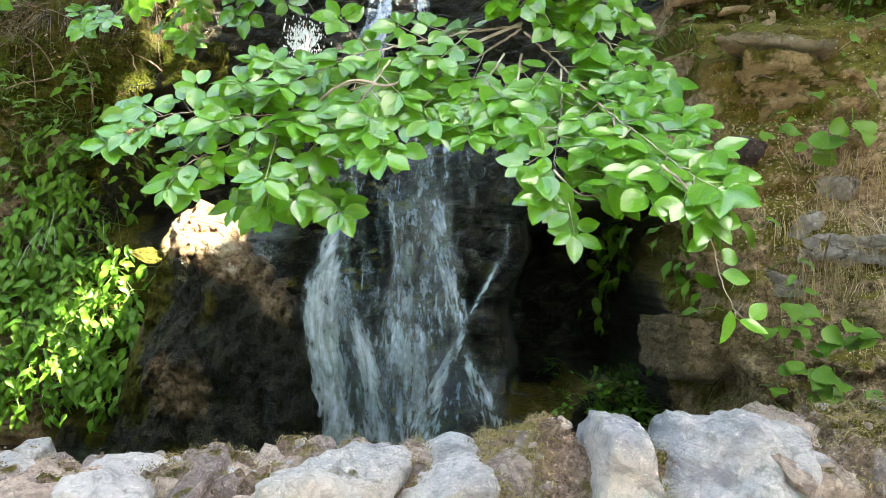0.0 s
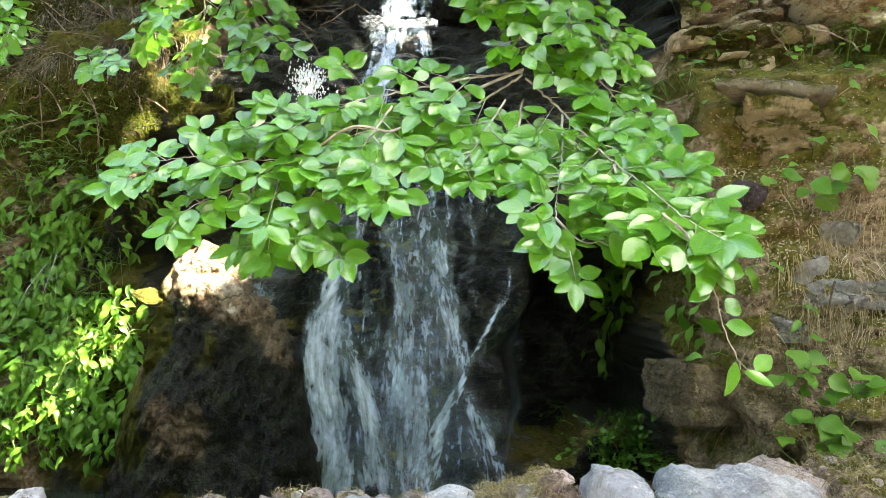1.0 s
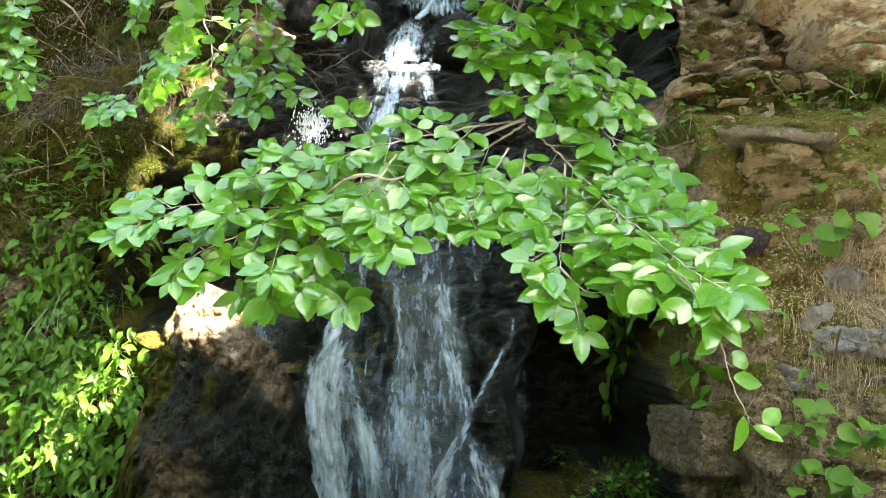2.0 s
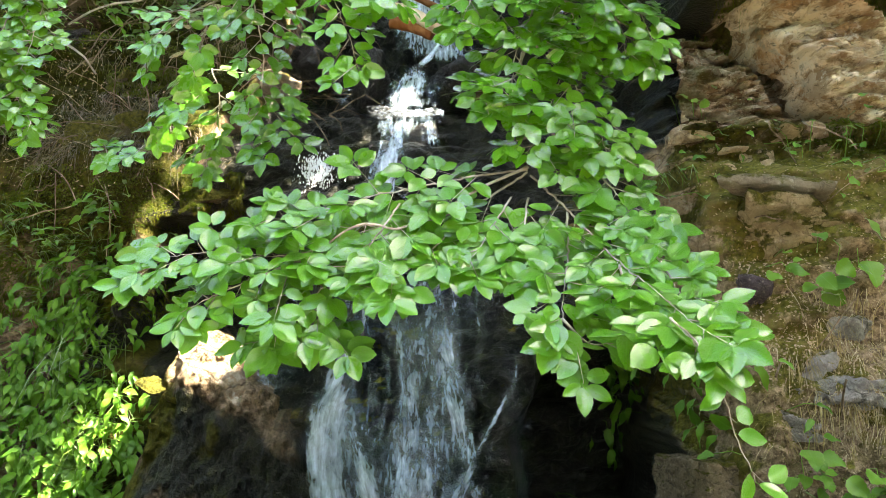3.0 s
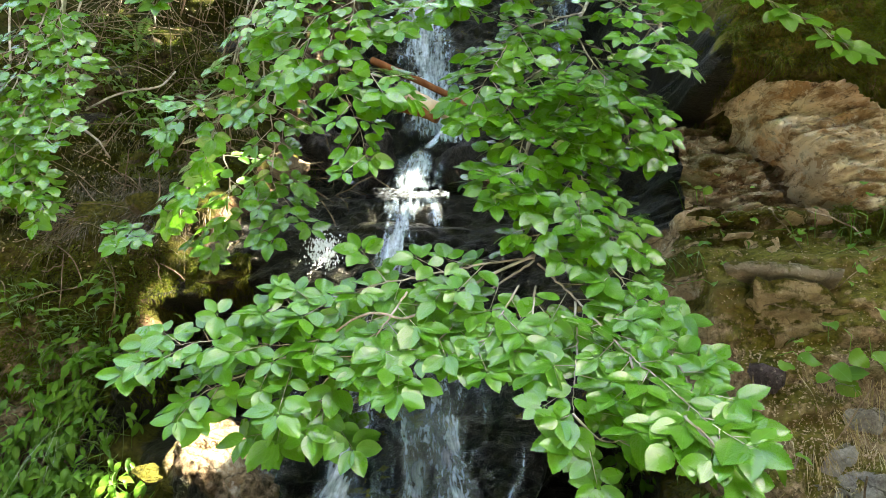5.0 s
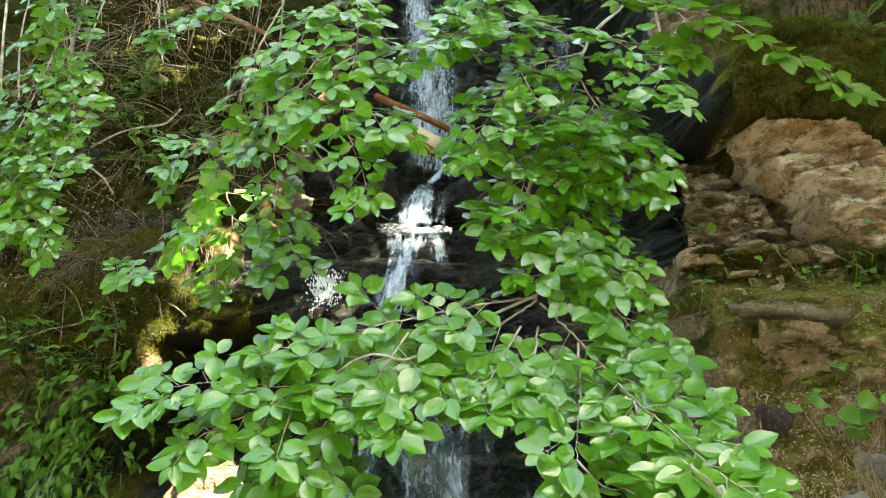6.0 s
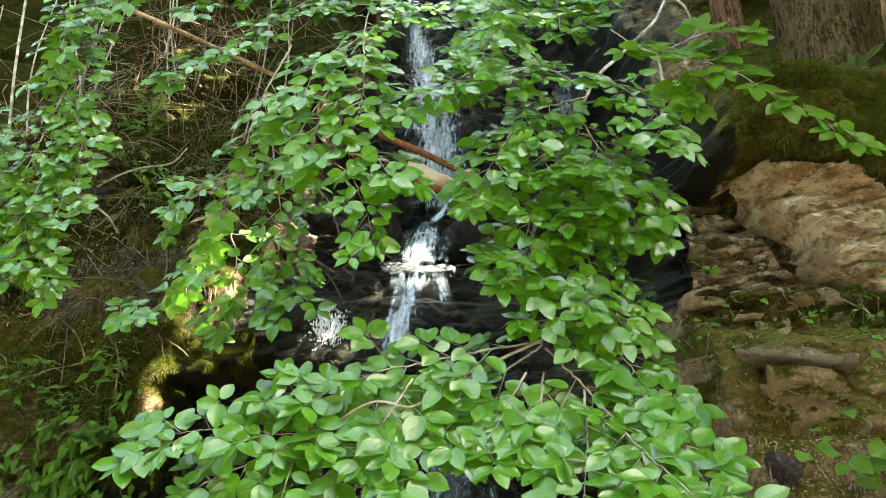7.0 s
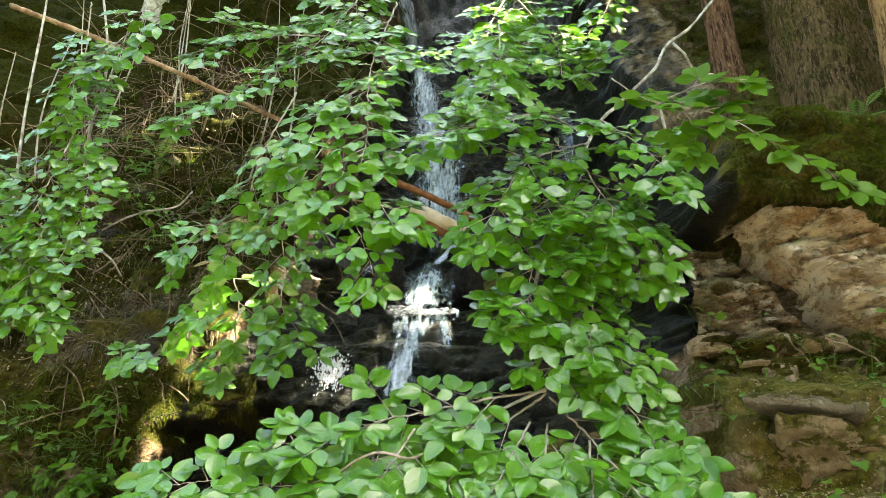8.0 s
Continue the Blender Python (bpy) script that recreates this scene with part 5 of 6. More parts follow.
for k in range(26):  # smaller stones below
    cx, cz = CRAG.uniform(0.95, 1.6), CRAG.uniform(2.26, 2.58)
    cy = float(bank_depth(np.array([cx]), np.array([cz]))[0][0])
    rock("rock", (cx, cy + 0.07, cz), (CRAG.uniform(0.05, 0.2), 0.2, CRAG.uniform(0.03, 0.09)), 640 + k, CRAG.choice((BROWNSTONE, MOSSBROWN, OCHRE)), "weathered stone sticking out of the mossy bank", (CRAG.uniform(-8, 8), CRAG.uniform(-10, 10), CRAG.uniform(-14, 14)), "stones in the bank", square=0.95, rough=0.2, facets=20)
rock("rock", (-1.09, 4.000, 3.22), (0.3, 0.4, 0.22), 59, PALEROCK, "splintered sunlit rock beside the stream", (20, 32, 10), square=0.95, rough=0.26, beds=0.2, detail=5, facets=18)
BLACK = stone_material("black_wet_rock", (0.006, 0.005, 0.005), (0.026, 0.021, 0.017), (0.07, 0.055, 0.04), moss=0.25, scale=6.0, rough=0.3, wet=0.9)
rock("boulder", (0.073, 4.200, 3.316), (0.44, 0.5, 0.34), 61, BLACK, "black wet boulder beside the middle cascade", (0, 14, 10), square=0.85, rough=0.24, facets=16, detail=5)
rock("boulder", (-0.555, 4.150, 3.297), (0.24, 0.4, 0.36), 67, BLACK, "black wet boulder at the side of the cascade", (0, -12, 20), square=0.85, rough=0.24, facets=16, detail=5)
rock("boulder", (-0.993, 4.500, 3.546), (0.4, 0.4, 0.5), 68, BLACK, "black angular boulder under the dead twigs", (0, 10, 20), square=0.85, rough=0.24, facets=16, detail=5)
rock("rock", (LIP[0], 3.97, LIP[2] - 0.07), (0.56, 0.56, 0.11), 690, LEDGE, "long flat wet ledge stone with yellow moss under the water", (10, 1, 3), square=0.85, rough=0.26, facets=14, detail=5)
rock("rock", (0.171, 4.000, 3.172), (0.2, 0.3, 0.22), 70, MOSSSTONE, "mossy rock at the end of the ledge", (0, -30, 0), square=0.6, rough=0.18)
rock("boulder", (-1.645, 3.600, 2.646), (0.5, 0.5, 0.24), 71, MOSSSTONE, "moss-covered stone on the sunlit shoulder", (0, 16, 0), square=0.4, rough=0.15)

rock("rock", (-1.32, 3.50, 2.39), (0.5, 0.36, 0.16), 72, MOSSSTONE, "moss-covered lip of rock above the dark hollow", (0, -8, 0), square=0.6, rough=0.2, detail=5)
SLOPE = random.Random(21)
for k in range(14):
    cx, cz = SLOPE.uniform(-2.6, -1.35), SLOPE.uniform(2.55, 4.3)
    cy = float(bank_depth(np.array([cx]), np.array([cz]))[0][0])
    cw = SLOPE.uniform(0.14, 0.42)
    rock("rock", (cx, cy + 0.1, cz), (cw, 0.32, cw * SLOPE.uniform(0.45, 0.8)), 800 + k, SLOPE.choice((MOSSSTONE, DARKBROWN, WETSTONE)), "dark mossy stone in the shaded slope", (SLOPE.uniform(-20, 20), SLOPE.uniform(-25, 25), SLOPE.uniform(-20, 20)), "stones in the shaded slope", square=0.85, rough=0.22, facets=16)

# wall stones, from one end to the other
WSHAPE = dict(square=0.85, rough=0.14, facets=9, detail=5)
wall_stone(*(0.364, 1.400, 0.956), (0.2, 0.4, 0.42), 101, LIMESTONE, (0, 14, 6), **WSHAPE)
wall_stone(*(0.625, 1.430, 0.935), (0.34, 0.46, 0.43), 103, LIMESTONE, (5, 5, -4), **WSHAPE)
wall_stone(*(0.835, 1.410, 0.945), (0.2, 0.42, 0.46), 107, WARMSTONE, (0, -24, 8), **WSHAPE)
wall_stone(*(0.979, 1.420, 0.959), (0.22, 0.4, 0.34), 109, RUBBLE, (0, 14, -10), **WSHAPE)
wall_stone(*(1.295, 1.480, 0.975), (0.4, 0.44, 0.42), 110, LIMESTONE, (0, 4, 0), **WSHAPE)
wall_stone(*(0.148, 1.400, 0.905), (0.16, 0.36, 0.33), 113, RUBBLE, (0, -10, 0), **WSHAPE)
wall_stone(*(-0.016, 1.380, 0.93), (0.22, 0.34, 0.3), 127, LIMESTONE, (0, 6, 10), **WSHAPE)
wall_stone(*(-0.221, 1.410, 0.92), (0.32, 0.4, 0.34), 131, LIMESTONE, (0, -5, 0), **WSHAPE)
wall_stone(*(-0.405, 1.430, 0.90), (0.19, 0.36, 0.32), 137, WARMSTONE, (0, 8, 8), **WSHAPE)
wall_stone(*(-0.555, 1.380, 0.90), (0.2, 0.32, 0.3), 138, RUBBLE, (0, -12, 0), **WSHAPE)
wall_stone(*(-0.72, 1.400, 0.885), (0.22, 0.36, 0.32), 139, LIMESTONE, (0, 9, 0), **WSHAPE)
wall_stone(*(-0.895, 1.400, 0.868), (0.19, 0.36, 0.32), 149, WARMSTONE, (0, 5, -6), **WSHAPE)
wall_stone(*(-1.059, 1.440, 0.876), (0.2, 0.4, 0.36), 151, LIMESTONE, (0, 10, 5), **WSHAPE)
CREST_X = [-1.23, -1.02, -0.91, -0.83, -0.68, -0.59, -0.43, -0.37, -0.24, -0.00, 0.07, 0.09, 0.17, 0.23, 0.30, 0.40, 0.52, 0.65, 0.78, 0.89, 1.02, 1.19]
CREST_Z = [1.051, 1.048, 1.008, 1.028, 1.030, 1.039, 1.039, 1.073, 1.075, 1.061, 1.064, 1.098, 1.103, 1.124, 1.137, 1.123, 1.139, 1.146, 1.156, 1.167, 1.187, 1.189]


def wall_top(x, y):
    """The bed of chips, earth and dead leaves between the stones."""
    p = np.stack([x, y, 0 * x], 1)
    return np.interp(x, CREST_X, CREST_Z) - 0.045 - 0.04 * smooth(0.24, 0.3, x) * (1 - smooth(0.78, 0.88, x)) + 0.02 * fbm(p * 3.0, 2, seed=61) + 0.06 * np.abs(fbm(p * 9.0, 4, 0.6, seed=62)) + 0.012 * fbm(p * 40, 3, seed=63) - 1.1 * np.clip(np.abs(y - 1.44) - 0.09, 0, 1)


def wall_bed():
    xs, ys = np.arange(-1.6, 1.8, 0.009), np.arange(1.2, 1.66, 0.009)
    X, Y = np.meshgrid(xs, ys)
    x, y = X.ravel(), Y.ravel()
    nx, ny = len(xs), len(ys)
    i = np.arange((ny - 1) * nx).reshape(ny - 1, nx)[:, :-1].ravel()
    v = np.stack([x, y - 1.42, wall_top(x, y)], 1)
    part("rubble_bed", mesh_of("rubble_bed", v.tolist(), np.stack([i, i + 1, i + nx + 1, i + nx], 1).tolist(), CHIPS), wall, "bed of chips, earth and moss")


CHIPS = stone_material("stone_chips", (0.12, 0.085, 0.07), (0.36, 0.285, 0.25), (0.68, 0.62, 0.58), moss=0.4, scale=14.0)
wall_bed()
for k in range(330):  # rubble between the big stones
    a, b = (-1.25 + 1.5 * RNG.random()) if k < 260 else (0.2 + 1.3 * RNG.random()), 1.3 + 0.25 * RNG.random()
    w = RNG.uniform(0.05, 0.12) * RNG.choice((0.9, 0.6, 0.4, 0.3, 0.25))
    wall_stone(a, b, float(wall_top(np.array([a]), np.array([b]))[0]) - 0.22 * w, [w * RNG.uniform(0.9, 1.5), w, w * RNG.uniform(0.5, 0.85)], 160 + k, RNG.choice((LIMESTONE, WARMSTONE, RUBBLE, RUBBLE)), (RNG.uniform(-25, 25), RNG.uniform(-25, 25), RNG.uniform(0, 180)), square=0.75, rough=0.12, detail=2 if w < 0.05 else 3, facets=10)
for k in range(22):  # the courses below
    wall_stone(-3.0 + 0.28 * k, 1.42, 0.72 + 0.03 * RNG.random(), (0.32, 0.38, 0.24), 200 + k, RUBBLE, (0, 0, RNG.uniform(-6, 6)), square=0.7, rough=0.1, detail=3)
for k in range(16):
    if not -1.25 < -4.3 + 0.58 * k < 1.4:
        wall_stone(-4.3 + 0.58 * k, 1.43, 0.95, (0.56, 0.36, 0.26), 240 + k, RUBBLE, (0, 0, 0), square=0.6, rough=0.1, detail=3)


# ---- herbs on the banks ----
def herb(name, label, x0, x1, z0, z1, count, size, meshes, seed, out=0.5, down=0.8, category="plant", lift=0.05, group="", lit=0.3):
    """A plant on the bank: leaf-bearing stalks that rise from one root and hang over."""
    r = random.Random(seed)
    xs = [r.gauss((x0 + x1) / 2, (x1 - x0) * 0.29) for _ in range(count)]
    zs = [r.uniform(z0, z1) for _ in range(count)]
    p, n = bank_points(xs, zs)
    thing = tagged(new(name), label, category, group)
    root = Vector(p[int(np.argmax(zs))])
    thing.location = root
    bits = []
    for k in range(count):
        a, nn = Vector(p[k]), Vector(n[k])
        at = a + nn * (lift + r.random() * 0.09)
        way = nn * out * r.uniform(0.3, 1.3) + Vector((r.gauss(0, 0.5), 0, -down * r.uniform(0.3, 1.2)))
        facing = nn * 0.7 + Vector((r.gauss(0, 0.35), -0.1, 0.6 + r.gauss(0, 0.3)))
        ob = new("leaf", r.choice(meshes))
        ob.parent = thing
        ob.matrix_basis = Matrix.Translation(-root) @ hang(at, way, facing, size * r.uniform(0.6, 1.25))
        if k % 2 == 0:
            foot = a + Vector((r.gauss(0, 0.02), 0, 0.03))
            mid = (a + at) / 2 + Vector((0, -0.02, 0.03))
            bits.append(tube([q - root for q in (foot, mid, at)], [0.0022, 0.0018, 0.0012], 4))
    part("stalk", mesh_of("stalk", *merged(bits), HERB), thing, kind="stuff")
    return thing


BANKHERBS = "herbs hanging down the bank"
HANG = "dense green herb with pointed leaves hanging down the bank"
for k, (x0, x1, z0, z1, count) in enumerate([(-2.25, -1.85, 1.05, 1.6, 120), (-2.0, -1.6, 0.85, 1.45, 130), (-2.3, -1.75, 0.7, 1.15, 120),
                                             (-2.2, -1.7, 1.45, 1.85, 100), (-2.0, -1.6, 1.6, 2.0, 60), (-1.85, -1.5, 0.75, 1.2, 90), (-2.5, -2.1, 0.7, 1.5, 100), (-1.72, -1.42, 0.72, 1.25, 90), (-1.9, -1.5, 1.15, 1.5, 60)]):
    herb("hanging_herb", HANG, x0, x1, z0, z1, int(count * 1.8), 0.068, HERBS, 300 + k, group=BANKHERBS)
for k, (x, z) in enumerate([(-1.5, 1.34), (-1.42, 1.1), (-1.2, 1.15), (-1.32, 1.4)]):
    herb("small_herb", "small yellow-green herb tuft on the dark rock", x - 0.05, x + 0.05, z - 0.05, z + 0.05, 9, 0.07, HERBS, 320 + k, lift=0.12)
SPRIG = "rooted sprig with soft round green leaves on the earth bank"
for k, (x, z, count, size) in enumerate([(1.42, 2.0, 4, 0.11), (1.33, 1.9, 3, 0.1), (1.28, 1.76, 3, 0.1), (1.13, 1.9, 5, 0.07), (0.98, 2.12, 2, 0.06), (1.13, 1.2, 14, 0.085),
                                         (1.22, 1.12, 12, 0.095), (1.07, 1.05, 8, 0.085), (1.3, 1.15, 6, 0.1), (1.52, 2.35, 6, 0.05), (1.5, 2.2, 6, 0.05), (1.05, 2.5, 8, 0.05),
                                         (1.2, 2.48, 8, 0.045), (1.3, 2.6, 6, 0.04), (1.62, 2.45, 7, 0.05), (0.98, 2.3, 6, 0.05), (1.4, 2.38, 5, 0.04)]):
    s = 0.03 + 0.008 * count
    herb("leafy_sprig", SPRIG, x - s, x + s, z - s, z + s, count, size * 0.72, ROUND, 340 + k, out=0.8, down=0.5, group="sprigs on the earth bank", lift=0.06)
for k, (x, z, count) in enumerate([(0.93, 1.45, 22), (0.83, 1.5, 14), (1.0, 1.5, 16), (0.8, 1.3, 10)]):
    herb("hanging_herb", "dark green herb with pointed leaves hanging over the recess", x - 0.08, x + 0.08, z - 0.16, z + 0.13, count, 0.085, HERBS, 370 + k, group=BANKHERBS)
herb("low_herb", "low bright green cushion herb at the foot of the stone", 0.62, 1.02, 0.74, 0.845, 420, 0.026, ROUND, 380, out=0.8, down=0.0, lift=0.03)
for k, (x, z, count) in enumerate([(0.95, 2.6, 14), (0.85, 2.75, 12), (0.9, 2.42, 14), (-1.75, 2.3, 20), (-1.65, 2.2, 16), (-1.9, 2.05, 26), (-1.7, 2.0, 30), (-1.62, 1.88, 26), (-2.1, 2.2, 20)]):
    herb("leafy_sprig", "green leafy sprig growing on the shaded bank", x - 0.1, x + 0.1, z - 0.08, z + 0.08, count, 0.065, HERBS, 390 + k, out=0.8, down=0.3)

for k, (x, z, count) in enumerate([(-2.5, 3.5, 26), (-2.2, 3.75, 30), (-2.7, 3.9, 26), (-1.95, 3.45, 22), (-2.35, 4.15, 26), (-1.75, 3.8, 20), (-2.6, 3.15, 24), (-2.3, 2.75, 22)]):
    herb("leafy_sprig", "low yellow-green leafy growth on the brushwood slope", x - 0.16, x + 0.16, z - 0.1, z + 0.1, count, 0.075, HERBS, 410 + k, out=0.8, down=0.2, group="low growth on the slope")

grass("grass_tuft", "green grass blades hanging from the bank", 0.86, 1.02, 2.15, 2.35, 60, 0.22, GRASS, 1, lift=0.9, bend=0.9)
grass("grass_tuft", "green grass on the mossy bank", -2.25, -1.7, 1.85, 2.35, 320, 0.17, GRASS, 2)
grass("grass_tuft", "long green grass hanging among the herbs", -2.3, -1.6, 1.1, 1.75, 240, 0.32, GRASS, 9, lift=0.5, bend=1.0)
grass("dry_grass", "dry straw-coloured grass hanging from the earth bank", 1.15, 1.8, 1.4, 1.85, 1300, 0.09, STRAW, 3, lift=-0.6, bend=1.0, width=0.0018)
grass("dry_grass", "dry grass and roots on the earth bank", 0.95, 1.8, 0.9, 1.7, 900, 0.06, STRAW, 4, lift=-0.4, bend=0.8, width=0.0017)
grass("dry_grass", "dry brown grass hanging on the shaded slope", -2.7, -1.2, 2.5, 3.5, 1500, 0.16, DRYBROWN, 5, lift=0.0, bend=1.1, width=0.0025)
grass("hanging_roots", "thatch of thin brown roots hanging under the turf", -2.25, -1.5, 2.66, 3.1, 3000, 0.15, ROOTS, 8, lift=-0.5, bend=1.2, width=0.0022)
grass("grass_tuft", "grass and moss fringe on the crag", 1.0, 1.8, 3.0, 3.2, 90, 0.1, GRASS, 6, lift=0.1, bend=0.9, width=0.002)
grass("grass_tuft", "thin grass on the upper slope", -3.2, -0.9, 3.3, 5.6, 350, 0.16, GRASS, 7, lift=0.3, bend=0.9)

# ---- logs, brushwood, trunks ----
def pole(name, label, points, r0, r1, material, seed, category="log", sides=10, step=0.05, wobble=0.06, group=""):
    run = spline(points, step)
    n = len(run)
    v, f = tube(run, [r0 + (r1 - r0) * i / (n - 1) for i in range(n)], sides, wobble, seed)
    return tagged(new(name, mesh_of(name, v, f, material)), label, category, group)


pole("fallen_log", "thin reddish stripped log lying across the stream", [(-0.660, 4.550, 4.325), (-0.307, 4.500, 4.133), (0.102, 4.450, 3.892)], 0.028, 0.024, REDWOOD, 1)
pole("fallen_log", "short bleached log with a red underside in the stream", [(-0.403, 4.400, 3.961), (-0.295, 4.370, 3.910), (-0.147, 4.330, 3.819), (-0.036, 4.300, 3.743)], 0.058, 0.045, PALEWOOD, 2, wobble=0.1, step=0.03, sides=14)
# added pole: the red underside of the bleached log, no log of its own
pole("fallen_log", "dark red underside of the bleached log, added as a second pole", [(-0.43, 4.42, 3.89), (-0.29, 4.39, 3.84), (-0.14, 4.36, 3.76)], 0.055, 0.04, REDWOOD, 12, wobble=0.12, step=0.03, sides=14)
pole("fallen_pole", "long dead pole leaning through the brushwood", [(-3.201, 3.500, 5.118), (-2.379, 3.400, 4.710), (-1.699, 3.350, 4.356), (-1.113, 3.300, 4.029)], 0.018, 0.013, FALLEN, 3, wobble=0.15, step=0.03)
pole("dead_branch", "crooked bare dead branch over the mossy slope", [(-1.916, 3.050, 3.203), (-1.795, 3.050, 3.278), (-1.706, 3.080, 3.328), (-1.577, 3.120, 3.374), (-1.588, 3.300, 3.555)], 0.0052, 0.0048, GREYTWIG, 4, "branch", 6, 0.03, 0.2)
pole("dead_branch", "thin bare dead branch on the slope", [(-2.059, 3.050, 3.164), (-1.943, 3.050, 3.116), (-1.821, 3.050, 3.032), (-1.787, 3.100, 2.964)], 0.008, 0.005, GREYTWIG, 5, "branch", 6)
pole("thin_sapling", "thin pale bare sapling stem", [(-2.302, 2.900, 2.978), (-2.310, 2.900, 3.224), (-2.433, 2.950, 3.863), (-2.536, 3.000, 4.615), (-2.670, 3.100, 5.071)], 0.008, 0.006, STEM, 6, "sapling", 6)
pole("thin_sapling", "thin pale bare sapling stem", [(-2.047, 3.000, 3.436), (-2.078, 3.000, 3.785), (-2.111, 3.050, 4.279), (-2.317, 3.100, 4.972)], 0.009, 0.007, STEM, 7, "sapling", 6)
pole("dead_branch", "pale curved dead branch between the leaves", [(-1.010, 2.900, 3.482), (-1.013, 2.880, 3.310), (-1.119, 2.880, 3.241)], 0.008, 0.005, GREYTWIG, 8, "branch", 6)
pole("lichened_branch", "crooked grey twig beside the trunk", [(1.049, 2.720, 4.117), (1.104, 2.720, 4.046), (1.142, 2.750, 3.977), (1.264, 2.800, 3.979)], 0.007, 0.005, STEM, 11, "branch", 7)
pole("lichened_branch", "short crooked bare branch on the rock", [(1.001, 2.900, 3.883), (1.017, 2.900, 3.677), (0.995, 2.950, 3.506)], 0.008, 0.008, STEM, 10, "branch", 7)


def brushwood(label, count, x0, x1, z0, z1, seed, off=0.35, length=0.7):
    r = random.Random(seed)
    thing = tagged(new("brushwood"), label, "brushwood")
    thing.location = bank_points([(x0 + x1) / 2], [(z0 + z1) / 2])[0][0]
    back = Matrix.Translation(-thing.location)
    for _ in range(count):
        x, z = r.uniform(x0, x1), r.uniform(z0, z1)
        p, n = bank_points([x], [z])
        a, nn = Vector(p[0]), Vector(n[0])
        L = length * r.uniform(0.35, 1.3)
        way = Vector((r.gauss(0, 0.7), -0.25, r.gauss(-0.1, 0.7))).normalized()
        pts = [a + nn * 0.02]
        bend = Vector((r.gauss(0, 0.5), r.gauss(0, 0.2), -r.random() * 0.8))
        for k in range(1, 6):
            t = k / 5
            pts.append(a + nn * off * r.uniform(0.5, 1.0) * math.sin(t * 2.2) * 0.6 + way * L * t + bend * L * 0.5 * t * t)
        part("twig", mesh_of("twig", *tube([back @ q for q in spline(pts, 0.06)], [r.uniform(0.002, 0.0042)], 4), DEADWOOD), thing)
    return thing


brushwood("tangle of thin dead brown twigs on the slope", 300, -3.2, -0.95, 3.4, 5.8, 1)
brushwood("thin dead twigs hanging by the stream", 45, -1.5, -0.7, 2.9, 3.6, 2, 0.2, 0.4)
brushwood("thin roots and twigs on the bank", 40, -2.4, -1.5, 2.3, 3.3, 3, 0.1, 0.35)
brushwood("thin roots on the earth bank", 26, 0.95, 1.7, 1.1, 2.6, 4, 0.05, 0.2)


STEMS = random.Random(31)
for k in range(16):  # thin bare stems standing and leaning on the slope
    x, z = STEMS.uniform(-3.1, -1.2), STEMS.uniform(3.5, 5.0)
    foot = Vector(bank_points([x], [z])[0][0])
    lean, tall = STEMS.gauss(0.0, 0.25), STEMS.uniform(0.7, 1.5)
    pole("bare_stem", "thin pale bare stem leaning on the slope", [foot + Vector((lean * t + 0.05 * math.sin(4 * t + k), -0.1 - 0.25 * t, tall * t - 0.05)) for t in (0, 0.3, 0.6, 1)], 0.008, 0.003, STEMS.choice((GREYTWIG, STEM, DEADWOOD)), 900 + k, "stem", 6, 0.06, group="bare stems on the slope")


def crown(points, size, seed):
    """A loose mass of small leaf shapes round the given places."""
    r = np.random.RandomState(seed)
    n = len(points)
    a = r.normal(size=(n, 3))
    a[:, 2] *= 0.5
    a /= np.linalg.norm(a, axis=1)[:, None]
    up = np.array([0, 0, 1.0]) + r.normal(0, 0.45, (n, 3))
    b = np.cross(a, up)
    b /= np.linalg.norm(b, axis=1)[:, None]
    s = (size * r.uniform(0.6, 1.3, n))[:, None]
    v = np.stack([points - a * s, points + b * s * 0.6, points + a * s, points - b * s * 0.6], 1).reshape(-1, 3)
    me = bpy.data.meshes.new("crown")
    me.from_pydata(v.tolist(), [], np.arange(4 * n).reshape(-1, 4).tolist())
    me.materials.append(CROWN)
    layer = me.uv_layers.new(name="UVMap")
    layer.data.foreach_set("uv", np.tile(np.array([0.5, 0.0, 1.0, 0.5, 0.5, 1.0, 0.0, 0.5], np.float32), n))
    return me


def trunk_material(name, dark, mid, pale, moss):
    """Fibrous bark in long upright strips, with moss in the furrows."""
    n = Nodes(name)
    co = n.coords()
    bent = n.node("VectorMath", {"operation": "ADD"}, i0=co, i1=n.node("VectorMath", {"operation": "SCALE"}, i0=n.node("TexNoise", Vector=co, Scale=4.0, Detail=4.0).outputs[1], Scale=0.05))
    strip = n.noise(n.mapped(bent, (1.0, 1.0, 0.09)), 42.0, 6.0, 0.65)
    flake = n.noise(n.mapped(bent, (1.0, 1.0, 0.22)), 90.0, 5.0, 0.65)
    col = n.mix(n.ramp(strip, 0.4, 0.56), dark, mid)
    col = n.mix(n.ramp(flake, 0.54, 0.68, 0.0, 0.8), col, pale)
    green = n.ramp(n.noise(co, 5.0, 6.0, 0.65), 0.62 - moss, 0.74 - moss, 0.0, 0.85)
    col = n.mix(green, col, n.mix(n.ramp(flake, 0.4, 0.6), (0.03, 0.03, 0.007), (0.13, 0.12, 0.03)))
    nor = n.bump(flake, 0.8, 0.015)
    return n.surface(n.bsdf(Base_Color=col, Roughness=0.92, Specular_IOR_Level=0.1, Normal=n.bump(strip, 1.0, 0.06, nor)))


